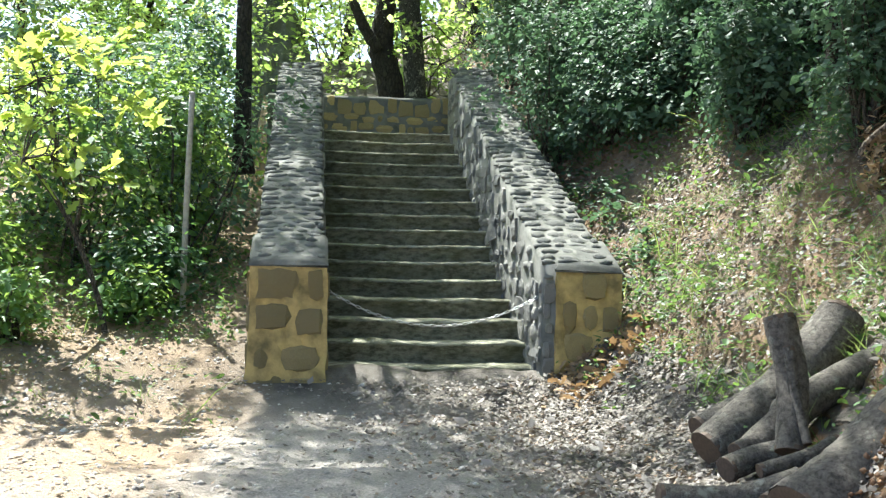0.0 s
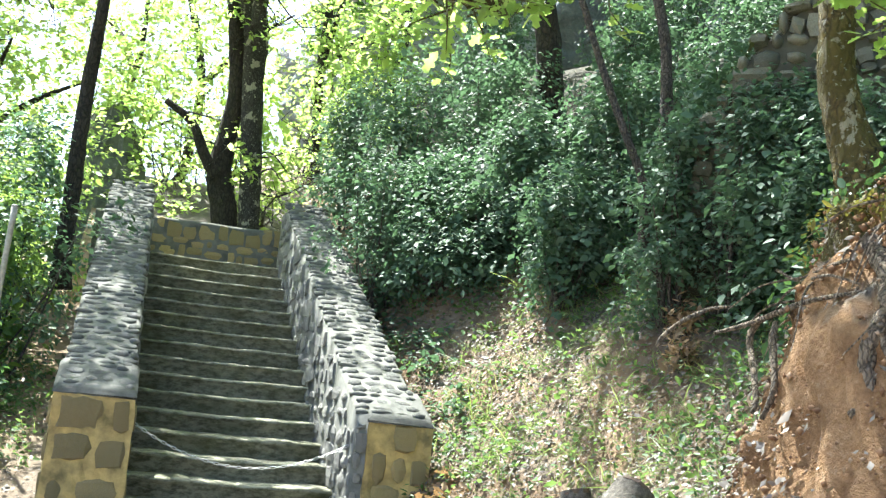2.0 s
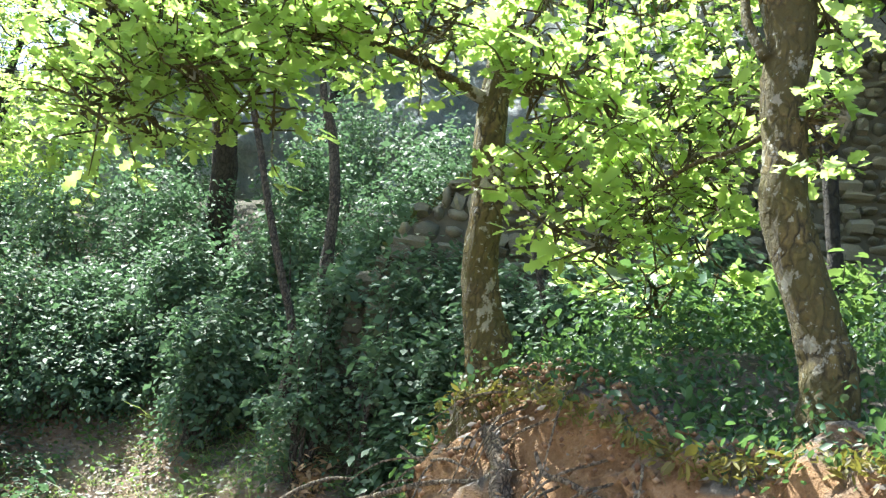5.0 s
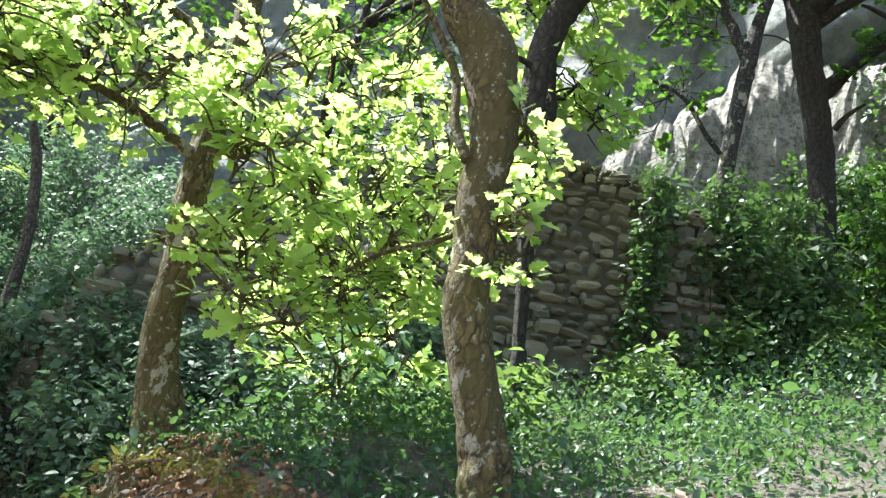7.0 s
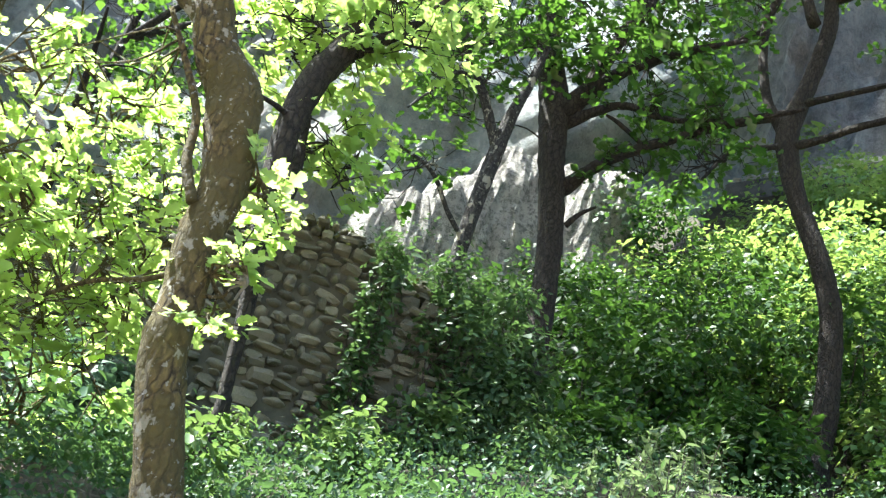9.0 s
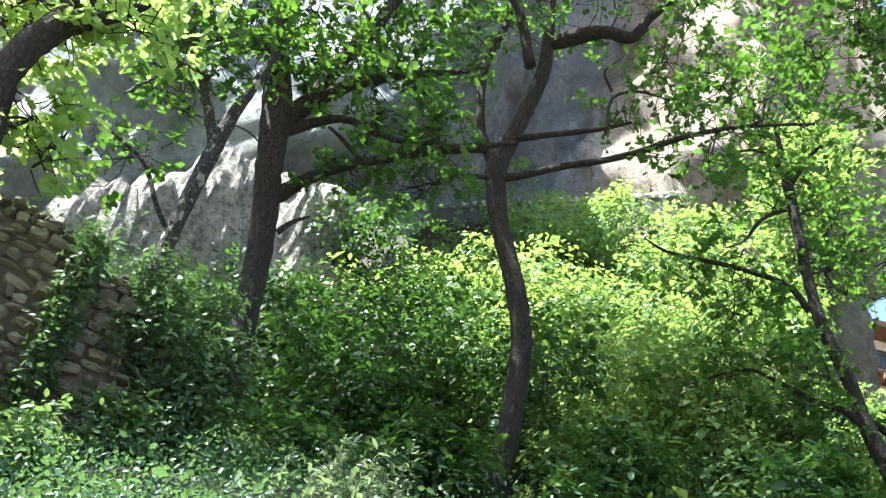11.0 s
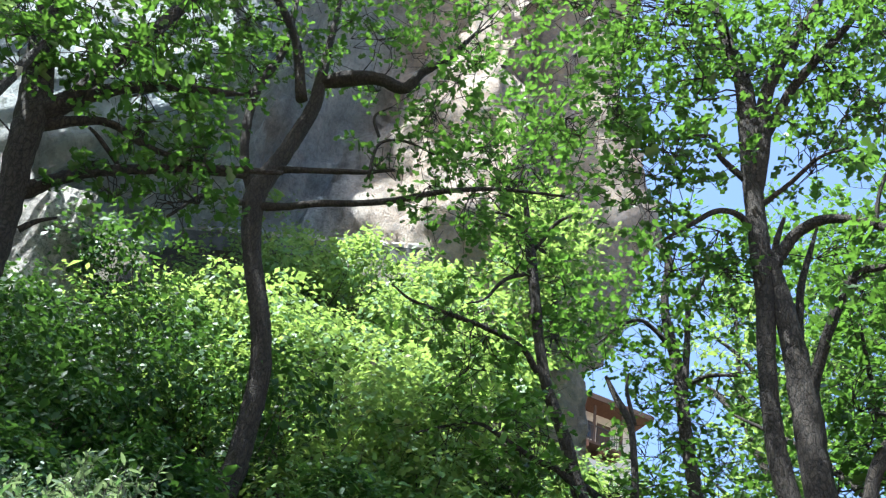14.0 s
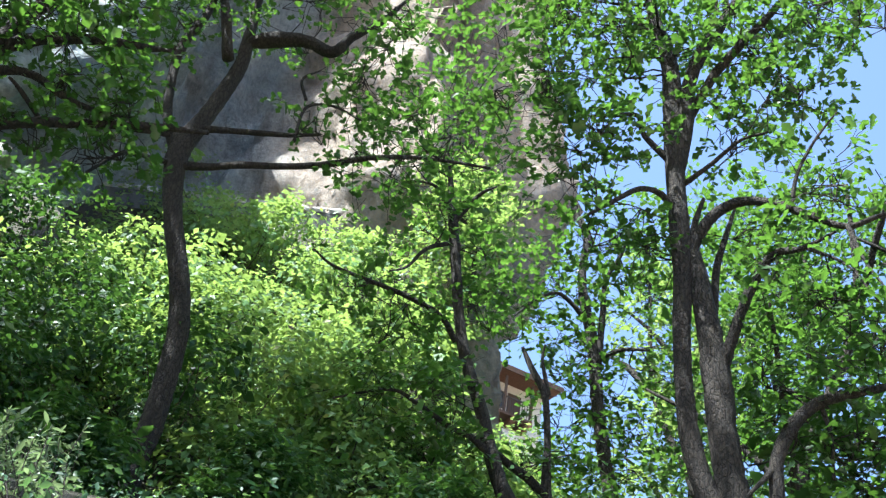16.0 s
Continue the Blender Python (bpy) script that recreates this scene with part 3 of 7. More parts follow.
# ---- staircase ----
def staircase():
    rng = np.random.RandomState(3)
    ob = thing("staircase", (0, 0, 0), "worn grey stone staircase of sixteen steps between rubble walls", "staircase", kind="structure")
    for k in range(STEPS):
        g = Geo()
        # profile across the step, riser foot to tread back, with a worn nose
        y0, z0, z1 = k * STEP_T, k * STEP_R - (0.12 if k else 0.25), (k + 1) * STEP_R
        prof = [(0.02, z0), (0.02, z1 - 0.05), (0.0, z1 - 0.04), (-0.015, z1 - 0.025), (-0.008, z1 - 0.006), (0.015, z1), (0.15, z1 + 0.004), (STEP_T + 0.06, z1 + 0.008)]
        if k == STEPS - 1:
            prof[-1] = (1.6, z1 + 0.01)
        xs = np.linspace(-0.06, STAIR_W + 0.1, 64)
        v = []
        for x in xs:
            for i, (py, pz) in enumerate(prof):
                wear = 0.02 * noise.noise((x * 3, k * 5.1, i * 0.15)) + 0.012 * noise.noise((x * 12, k * 3.3, i * 0.4)) + 0.008 * noise.noise((x * 30, k * 7.3, i * 0.4))
                sag = -0.012 * math.exp(-((x - 0.85) / 0.4) ** 2)
                v.append((x, y0 + py + wear, pz + (0.6 * wear + sag if i > 2 else 0)))
        m = len(prof)
        f = [(a * m + b, (a + 1) * m + b, (a + 1) * m + b + 1, a * m + b + 1) for a in range(len(xs) - 1) for b in range(m - 1)]
        g.add(v, f)
        part("step", g.mesh("step"), STEP_STONE, ob)
    return ob


def wall_body(geo, x0, x1, prof, noise_amount=0.012, cuts=28):
    """A wall between x0 and x1 whose side outline is prof: (y, z) along the foot and back along the top."""
    foot, top = prof
    ys = np.linspace(foot[0][0], foot[-1][0], cuts)
    zb = np.interp(ys, [p[0] for p in foot], [p[1] for p in foot])
    zt = np.interp(ys, [p[0] for p in top], [p[1] for p in top])
    ring = []
    for y, a, b in zip(ys, zb, zt):
        loop = [(x0, a), (x0, a + (b - a) * 0.5), (x0, b - 0.03), (x0 + 0.03, b), ((x0 + x1) / 2, b + 0.012), (x1 - 0.03, b), (x1, b - 0.03), (x1, a + (b - a) * 0.5), (x1, a)]
        for x, z in loop:
            ring.append((x + noise_amount * noise.noise((x * 5, y * 5, z * 5)), y, z + noise_amount * noise.noise((x * 5 + 9, y * 5, z * 5))))
    m = 9
    f = [(i * m + j, i * m + j + 1, (i + 1) * m + j + 1, (i + 1) * m + j) for i in range(len(ys) - 1) for j in range(m - 1)]
    f += [tuple(range(m))[::-1], tuple((len(ys) - 1) * m + j for j in range(m))]
    geo.add(ring, f)


def rise(y):
    """Top of the side walls."""
    return 0.95 + 0.4375 * (y + 0.3)


def side_walls():
    rng = np.random.RandomState(5)
    for x0, x1, what in ((-0.52, 0.0, "left"), (STAIR_W, STAIR_W + 0.54, "right")):
        ob = thing("stair_wall", ((x0 + x1) / 2, 0.2, 0), "sloping rubble stone side wall with a pebbled mortar top beside the stairs", "stone wall", "stair side walls")
        o = Vector(ob.location)
        g = Geo()
        wall_body(g, x0, x1, ([(-0.29, -0.3), (0.6, -0.1), (5.7, 2.2)], [(-0.29, rise(-0.29)), (5.35, rise(5.35)), (5.7, rise(5.35) - 0.02)]))
        part("core", g.mesh("core", o), MORTAR_PALE, ob)
        # pebbles bedded in the top, row by row
        slope = Vector((0, 1, 0.4375)).normalized()
        nrm = Vector((0, -0.4375, 1)).normalized()
        y = -0.27
        while y < 5.55:
            step = rng.uniform(0.07, 0.13)
            x = x0 + rng.uniform(-0.02, 0.03)
            while x < x1 - 0.05:
                w = rng.uniform(0.09, 0.22)
                w = min(w, x1 + 0.01 - x)
                if w > 0.05:
                    yy = y + step / 2 + rng.uniform(-0.02, 0.02)
                    c = Vector((x + w / 2, yy, rise(yy) - 0.002)) - o
                    lay_stone(rng, ob, c, (Vector((1, 0, 0)), slope, nrm), (w / 2 + 0.004, step / 2 * rng.uniform(0.85, 1.25), rng.uniform(0.018, 0.04)), STONE_GREY, "cap_stone", 0.12, True)
                x += w
            y += step
        # the faces toward the steps and outward
        for fx, outward in ((x0, (-1, 0, 0)), (x1, (1, 0, 0))):
            if what == "left" and fx == x0 or what == "right" and fx == x1:
                continue
            courses(rng, ob, Vector((fx, -0.26, -0.1)) - o, (0, 1, 0), (0, 0, 1), outward, 5.85, 3.55, 0.17, 0.27, STONE_FACE, 0.04,
                    lambda a, b: STEP_R / STEP_T * (a - 0.26) - 0.15 < b - 0.1 < rise(a - 0.26) - 0.1, 0.03, 0.5, 300, 0.09, 0.35)
        if what == "right":
            courses(rng, ob, Vector((x0 - 0.01, -0.29, -0.1)) - o, (1, 0, 0), (0, 0, 1), (0, -1, 0), 0.12, 1.0, 0.15, 0.12, STONE_FACE, 0.035, None, 0.02, 0.5, 40, 0.09)


def pillars():
    rng = np.random.RandomState(8)
    for x0, x1, y0, z0, label in ((-0.54, 0.02, -0.31, -0.2, "square gate pillar of brown stones in ochre mortar"), (STAIR_W + 0.1, STAIR_W + 0.6, -0.31, -0.1, "stubby gate pillar of brown stones in ochre mortar")):
        ob = thing("pillar", ((x0 + x1) / 2, y0 + 0.25, z0), label, "pillar", "pillars at the stair foot")
        o = Vector(ob.location)
        bm = bmesh.new()
        bmesh.ops.create_cube(bm, size=1.0)
        top = rise(-0.31) - 0.035
        for v in bm.verts:
            batter = 1.0 if v.co.z > 0 else 1.07
            v.co = Vector(((x0 + x1) / 2 + v.co.x * (x1 - x0) * batter, y0 + 0.25 + v.co.y * 0.5 * batter, z0 - 0.1 if v.co.z < 0 else top)) - o
        bmesh.ops.subdivide_edges(bm, edges=bm.edges[:], cuts=12, use_grid_fill=True)
        for v in bm.verts:
            w = v.co + o
            v.co += Vector((0.02 * noise.noise(w * 4) + 0.012 * noise.noise(w * 14), 0.02 * noise.noise(w * 4 + Vector((7, 0, 0))) + 0.012 * noise.noise(w * 14 + Vector((3, 0, 0))), 0.012 * noise.noise(w * 9)))
        me = bpy.data.meshes.new("shaft")
        bm.to_mesh(me)
        bm.free()
        part("shaft", me, MORTAR_OCHRE, ob)
        g = Geo()
        wall_body(g, x0 - 0.012, x1 + 0.012, ([(y0 - 0.012, top - 0.003), (0.18, top - 0.003)], [(y0 - 0.012, rise(-0.32) + 0.002), (0.18, rise(0.18) + 0.002)]), 0.01, 6)
        part("capping", g.mesh("capping", o), MORTAR_GREY, ob, "grey mortar capping")
        # big rough stones bedded in the front and side faces
        w = x1 - x0
        rows = 4
        tall = (top - z0 - 0.06) / rows
        for r in range(rows):
            z = z0 + 0.06 + (r + 0.5) * tall
            x = rng.uniform(0.015, 0.05)
            while x < w - 0.08:
                sw = min(rng.choice([0.14, 0.22, 0.3, 0.36]), w - x - 0.012)
                if sw > 0.07 and rng.uniform() > 0.1:
                    lay_stone(rng, ob, Vector((x0 + x + sw / 2, y0 + 0.004, z + rng.uniform(-0.02, 0.02))) - o, (Vector((1, 0, 0)), Vector((0, -1, 0)), Vector((0, 0, 1))), (sw / 2 - 0.008, 0.026, tall * rng.uniform(0.36, 0.5)), STONE_BROWN, jitter=0.1)
                x += sw + rng.uniform(0.012, 0.03)
            for fx, sgn in ((x0, -1), (x1, 1)):
                for q in range(2):
                    if rng.uniform() > 0.2:
                        lay_stone(rng, ob, Vector((fx, y0 + 0.12 + q * 0.24, z)) - o, (Vector((0, 1, 0)), Vector((sgn, 0, 0)), Vector((0, 0, 1))), (0.1, 0.024, tall * 0.38), STONE_BROWN)


def parapet():
    rng = np.random.RandomState(9)
    ob = thing("landing_wall", (0.8, 6.6, 2.6), "low stone wall closing the landing at the head of the stairs", "stone wall")
    o = Vector(ob.location)
    g = Geo()
    v, f = [], []
    xs = np.linspace(-0.7, 2.4, 24)
    for x in xs:
        for y, z in ((6.5, 2.4), (6.5, 3.24), (6.54, 3.28), (6.8, 3.28), (6.85, 3.2), (6.85, 2.4)):
            v.append((x, y + 0.012 * noise.noise((x * 4, z * 4, 1)), z + 0.02 * noise.noise((x * 2, y * 4, 2))))
    f = [(i * 6 + j, (i + 1) * 6 + j, (i + 1) * 6 + j + 1, i * 6 + j + 1) for i in range(23) for j in range(5)]
    g.add(v, f)
    part("core", g.mesh("core", o), MORTAR_GREY, ob)
    courses(rng, ob, Vector((-0.6, 6.5, 2.66)) - o, (1, 0, 0), (0, 0, 1), (0, -1, 0), 2.9, 0.6, 0.15, 0.22, STONE_BROWN, 0.04, proud=0.2)


staircase()
side_walls()
pillars()
parapet()


# ---- dry stone wall on the slope ----
def slope_wall(name_label, a, b, zb, crest, row, seed, limit):
    """A dry stone wall from a to b; crest: (share of its length, height) along its top."""
    rng = np.random.RandomState(seed)
    a, b = Vector((*a, zb)), Vector((*b, zb))
    ob = thing("dry_stone_wall", (a + b) / 2, name_label, "stone wall", "terrace walls")
    o = Vector(ob.location)
    along = (b - a).normalized()
    length = (b - a).length
    out = Vector((along.y, -along.x, 0))
    if out.dot(Vector((0, -8.4, 0)) - o) < 0:
        out = -out
    su, sz = zip(*crest)

    def top_at(u):
        return np.interp(u, su, sz)

    g = Geo()
    n = 30
    v = []
    for i in range(n):
        u = i / (n - 1)
        p = a + along * (u * length)
        top = float(top_at(u)) + 0.07 * noise.noise((u * 9, seed, 0))
        for d, z in ((0.0, zb - 1.6), (-0.02, top - 0.12), (-0.1, top - 0.04), (-0.6, top - 0.05), (-0.7, zb - 1.6)):
            q = p + out * d
            v.append((q.x, q.y, z))
    g.add(v, [(i * 5 + j, (i + 1) * 5 + j, (i + 1) * 5 + j + 1, i * 5 + j + 1) for i in range(n - 1) for j in range(4)] + [(0, 1, 2, 3, 4), tuple((n - 1) * 5 + j for j in (4, 3, 2, 1, 0))])
    part("core", g.mesh("core", o, False), MORTAR_DARK, ob, "dark earth-filled joints")
    u = rng.uniform(0, 1, 2600)
    c = np.array(a - o)[None] + np.array(along)[None] * (u * length)[:, None] - np.array(out)[None] * rng.uniform(-0.06, 0.5, (2600, 1))
    c[:, 2] += top_at(u) - zb + rng.uniform(-0.12, 0.03, 2600)
    part("moss_top", leaves("moss_top", c, 0.035, rng, OVATE, up=0.7), MOSSDARK, ob, "mossy turf along the top", "stuff")
    courses(rng, ob, a - o, along, (0, 0, 1), out, length, max(sz) - zb, row, row * 1.75, STONE_DRY, 0.1,
            lambda x, z: z + zb < top_at(x / length) + 0.02, 0.006, 0.5, limit, 0.2, 0.45)
    return ob


slope_wall("rough dry stone terrace wall, mossy along its top", (3.7, -1.45), (5.5, -3.15), 2.75, ((0, 3.1), (0.12, 3.8), (0.32, 4.35), (1, 4.65)), 0.115, 21, 330)
slope_wall("rough dry stone terrace wall with ivy at its end", (5.45, -3.2), (7.2, -5.3), 3.25, ((0, 4.85), (0.2, 5.2), (0.38, 5.45), (0.55, 5.4), (0.8, 5.1), (1, 4.7)), 0.086, 22, 520)


# ---- trees ----
def tree(name, base_label, category, trunk, limbs, crowns, bark, leaf, leaf_size, seed, shape=RHOMB, group="", trunk_sides=14, twig_r=0.006, crown_label=""):
    """trunk and limbs: lists of x, y, z, radius; crowns: x, y, z, half width, half height, half depth, twigs, leaves a twig, reach."""
    rng = np.random.RandomState(seed)
    base = trunk[0][:3]
    ob = thing(name, base, base_label, category, group)
    g = Geo()
    x0, y0, z0, r0 = trunk[0]
    lines = [tube(g, [(x0 + 0.02, y0, z0 - 0.5, r0 * 1.35)] + trunk, trunk_sides, 7, 0.07, rng)]
    part("trunk", g.mesh("trunk", base), bark, ob)
    for limb in limbs:
        g = Geo()
        lines.append(tube(g, limb, 9, 7, 0.09, rng))
        part("limb", g.mesh("limb", base), bark, ob)
    wood = np.concatenate(lines)
    tw, centres, ways = Geo(), [], []
    for x, y, z, wx, wz, dep, n_twigs, per, reach in crowns:
        # leaf tufts at the twig ends
        hubs = np.array((x, y, z)) + in_ball(rng, n_twigs) * np.array((wx, dep, wz))
        out = hubs - np.array((x, y, z - 0.3 * wz))
        out /= np.linalg.norm(out, axis=1, keepdims=True) + 1e-6
        w = out * 0.6 + rng.standard_normal((n_twigs, 3)) * np.array([0.8, 0.8, 0.5])
        w /= np.linalg.norm(w, axis=1, keepdims=True)
        u = rng.uniform(0.25, 1, (n_twigs, per, 1)) ** 0.7
        c = hubs[:, None] + w[:, None] * u * reach + rng.standard_normal((n_twigs, per, 3)) * reach * 0.1
        away = rng.standard_normal((n_twigs, per, 3)) * 0.8 + w[:, None] * (0.3 + 0.7 * u)
        centres.append(c.reshape(-1, 3))
        ways.append(away.reshape(-1, 3))
        for p, d in zip(hubs, w):
            e = p + d * reach * 0.55 + rng.standard_normal(3) * reach * 0.06
            tube(tw, [(*p, twig_r), (*e, twig_r * 0.7), (*(p + d * reach), twig_r * 0.3)], 3, 0, cap=False)
        # crooked boughs from the nearest wood to groups of twigs
        k = min(len(hubs), max(2, n_twigs // (16 if name == "woodland_tree" else 9)))
        for h in hubs[rng.choice(len(hubs), k, replace=False)]:
            d = np.linalg.norm(wood[:, :3] - h, axis=1)
            s = wood[np.argmin(d + rng.uniform(0, 0.4, len(d)) * d.min())]
            r1 = min(s[3] * 0.45, 0.008 + 0.007 * d.min())
            m1 = s[:3] + (h - s[:3]) * 0.35 + rng.standard_normal(3) * 0.12 * d.min() + np.array([0, 0, 0.05 * d.min()])
            m2 = s[:3] + (h - s[:3]) * 0.7 + rng.standard_normal(3) * 0.1 * d.min()
            tube(tw, [(*s[:3], r1), (*m1, r1 * 0.75), (*m2, r1 * 0.5), (*h, twig_r)], 4, 3, cap=False)
            near = hubs[np.argsort(np.linalg.norm(hubs - h, axis=1))[1:8]]
            for q in near:
                m = (h + q) / 2 + rng.standard_normal(3) * 0.12 * np.linalg.norm(h - q)
                tube(tw, [(*h, twig_r * 1.2), (*m, twig_r), (*q, twig_r)], 3, 0, cap=False)
    if crowns:
        part("branchwork", tw.mesh("branchwork", base), bark, ob, kind="stuff")
        part("crown", leaves("crown", np.concatenate(centres), leaf_size, rng, shape, spread=0.28, origin=base, ways=np.concatenate(ways)), leaf, ob, crown_label, kind="stuff")
    return ob


def shrub(label, x, y, z, wx, wz, dep, twigs, per, reach, leaf, leaf_size, seed, name="shrub", shape=OVATE, up=0.4):
    """A bush of several stems; its leaves sit in sprigs on the outside of many rounded lobes."""
    rng = np.random.RandomState(seed)
    foot = (x, y, min(float(land(x, y)), z - wz * 0.5))
    ob = thing(name, foot, label, "shrub")
    low, high = foot[2] + 0.1 * wz, z + 0.5 * wz
    wide, n = max(wx, dep), 13
    cs, ns, tw = [], [], Geo()
    for i in range(n):
        h = (i + 0.5) / n
        c = np.array((x, y, 0)) + in_ball(rng, 1)[0] * np.array((wide, wide, 0)) * (0.85 - 0.35 * h)
        c[2] = low + (high - low) * h
        s = rng.uniform(0.3, 0.52)
        k = max(4, twigs // n)
        d = rng.standard_normal((k, 3))
        d[:, 2] += 0.35
        d /= np.linalg.norm(d, axis=1, keepdims=True)
        size = np.array((wide * s, wide * s, max(wz, 0.6 * wide) * s))
        b = c + d * size * rng.uniform(0.55, 1.08, (k, 1))
        p = b[:, None] + d[:, None] * rng.uniform(-0.1, 0.5, (k, per, 1)) * reach + rng.standard_normal((k, per, 3)) * reach * 0.26
        cs.append(p.reshape(-1, 3))
        ns.append(np.repeat(d, per, 0))
        for j in range(0, k, 3):
            tube(tw, [(*b[j], 0.004), (*(b[j] + d[j] * reach * 0.6), 0.002)], 3, 0, cap=False)
        f = np.array(foot) + np.array([rng.uniform(-0.25, 0.25) * wx, rng.uniform(-0.25, 0.25) * wx, -0.05])
        m = (f + c) / 2 + rng.standard_normal(3) * 0.12 * wz
        tube(tw, [(*f, 0.016), (*m, 0.011), (*c, 0.005)], 5, 3, cap=False)
    part("stemwork", tw.mesh("stemwork", foot), TWIG, ob, kind="stuff")
    normals = np.concatenate(ns)
    part("foliage", leaves("foliage", np.concatenate(cs), leaf_size, rng, shape, up, origin=foot, facing=normals * 0.7, ways=normals * 0.3), leaf, ob, kind="stuff")
    return ob


tree("oak_tree", "young oak with lichen-spotted bark leaning above the cut bank", "tree", [(2.74, -4.76, 2.05, 0.152), (2.73, -4.75, 2.13, 0.124), (2.70, -4.73, 2.25, 0.106), (2.67, -4.70, 2.37, 0.092), (2.63, -4.67, 2.59, 0.081), (2.62, -4.67, 2.85, 0.078), (2.59, -4.65, 3.12, 0.074), (2.58, -4.64, 3.35, 0.072), (2.58, -4.65, 3.67, 0.069), (2.58, -4.65, 3.95, 0.064), (2.54, -4.62, 4.49, 0.058), (2.44, -4.56, 5.41, 0.050)],
     [[(2.57, -4.64, 3.36, 0.039), (2.38, -4.60, 3.40, 0.026), (2.12, -4.54, 3.45, 0.021), (1.82, -4.47, 3.43, 0.017), (1.50, -4.43, 3.35, 0.013), (1.19, -4.40, 3.17, 0.010), (0.88, -4.40, 3.00, 0.006), (0.66, -4.44, 2.84, 0.004)], [(1.74, -4.53, 3.39, 0.013), (1.59, -4.55, 3.22, 0.010), (1.48, -4.58, 2.98, 0.008), (1.37, -4.61, 2.74, 0.004)], [(2.58, -4.64, 3.83, 0.035), (2.39, -4.64, 3.91, 0.026), (2.09, -4.59, 3.95, 0.018), (1.77, -4.55, 3.87, 0.010)]],
     [(2.02, -4.67, 3.53, 0.29, 0.18, 0.29, 71, 9, 0.26), (1.50, -4.55, 3.36, 0.35, 0.15, 0.35, 93, 9, 0.26), (1.09, -4.53, 3.03, 0.32, 0.18, 0.32, 93, 9, 0.26), (1.46, -4.43, 2.98, 0.25, 0.14, 0.25, 34, 8, 0.24), (1.00, -4.40, 2.75, 0.23, 0.18, 0.23, 46, 8, 0.24), (1.00, -4.30, 3.45, 0.46, 0.14, 0.46, 62, 9, 0.28)], BARK_OAK, OAK, 0.064, 101, LOBED, "oaks on the bank", trunk_sides=22, crown_label="bright backlit lobed oak leaves")
tree("oak_tree", "crooked oak with cracked lichen-spotted bark on the bank edge", "tree", [(3.01, -6.23, 1.72, 0.127), (3.01, -6.23, 1.86, 0.103), (3.01, -6.23, 2.07, 0.092), (2.98, -6.19, 2.25, 0.084), (2.90, -6.09, 2.64, 0.084), (2.89, -6.08, 2.86, 0.077), (2.87, -6.06, 3.10, 0.080), (2.88, -6.07, 3.35, 0.089), (2.84, -6.03, 3.60, 0.102), (2.81, -5.99, 3.77, 0.106), (2.73, -5.91, 3.90, 0.089), (2.67, -5.86, 4.07, 0.083), (2.57, -5.77, 4.47, 0.077), (2.31, -5.57, 5.21, 0.063)],
     [[(2.79, -6.04, 3.22, 0.023), (2.76, -5.96, 3.39, 0.022), (2.76, -5.91, 3.61, 0.018), (2.70, -5.80, 3.84, 0.015), (2.62, -5.68, 4.07, 0.011)], [(2.66, -5.85, 4.01, 0.046), (2.53, -5.65, 4.18, 0.033), (2.33, -5.42, 4.22, 0.023), (2.12, -5.20, 4.14, 0.012)], [(2.92, -6.04, 3.03, 0.015), (2.94, -5.84, 2.98, 0.011), (2.90, -5.60, 2.94, 0.009), (2.87, -5.37, 2.83, 0.006)]],
     [(2.41, -5.23, 3.54, 0.21, 0.25, 0.21, 31, 9, 0.20), (2.52, -5.31, 3.17, 0.19, 0.19, 0.19, 26, 9, 0.20), (2.47, -5.28, 2.83, 0.17, 0.19, 0.17, 21, 9, 0.20), (2.61, -5.32, 2.59, 0.17, 0.14, 0.17, 18, 9, 0.20), (2.37, -5.20, 3.18, 0.14, 0.14, 0.14, 13, 9, 0.18), (3.05, -5.10, 3.91, 0.37, 0.28, 0.37, 37, 9, 0.20), (3.30, -5.20, 3.64, 0.32, 0.30, 0.32, 37, 9, 0.20), (3.09, -5.00, 3.48, 0.31, 0.30, 0.31, 34, 9, 0.20), (3.34, -5.10, 3.24, 0.34, 0.25, 0.34, 34, 9, 0.20), (3.14, -4.92, 3.06, 0.31, 0.25, 0.31, 31, 9, 0.20), (3.47, -5.09, 2.96, 0.31, 0.22, 0.31, 24, 9, 0.20), (3.31, -4.93, 2.70, 0.33, 0.19, 0.33, 24, 9, 0.20), (3.16, -5.63, 3.14, 0.14, 0.37, 0.14, 18, 9, 0.18), (2.90, -6.24, 2.89, 0.09, 0.19, 0.09, 13, 7, 0.14), (2.96, -6.17, 3.37, 0.08, 0.11, 0.08, 10, 7, 0.14)], BARK_OAK, OAK, 0.064, 102, LOBED, "oaks on the bank", trunk_sides=22, crown_label="bright backlit lobed oak leaves")
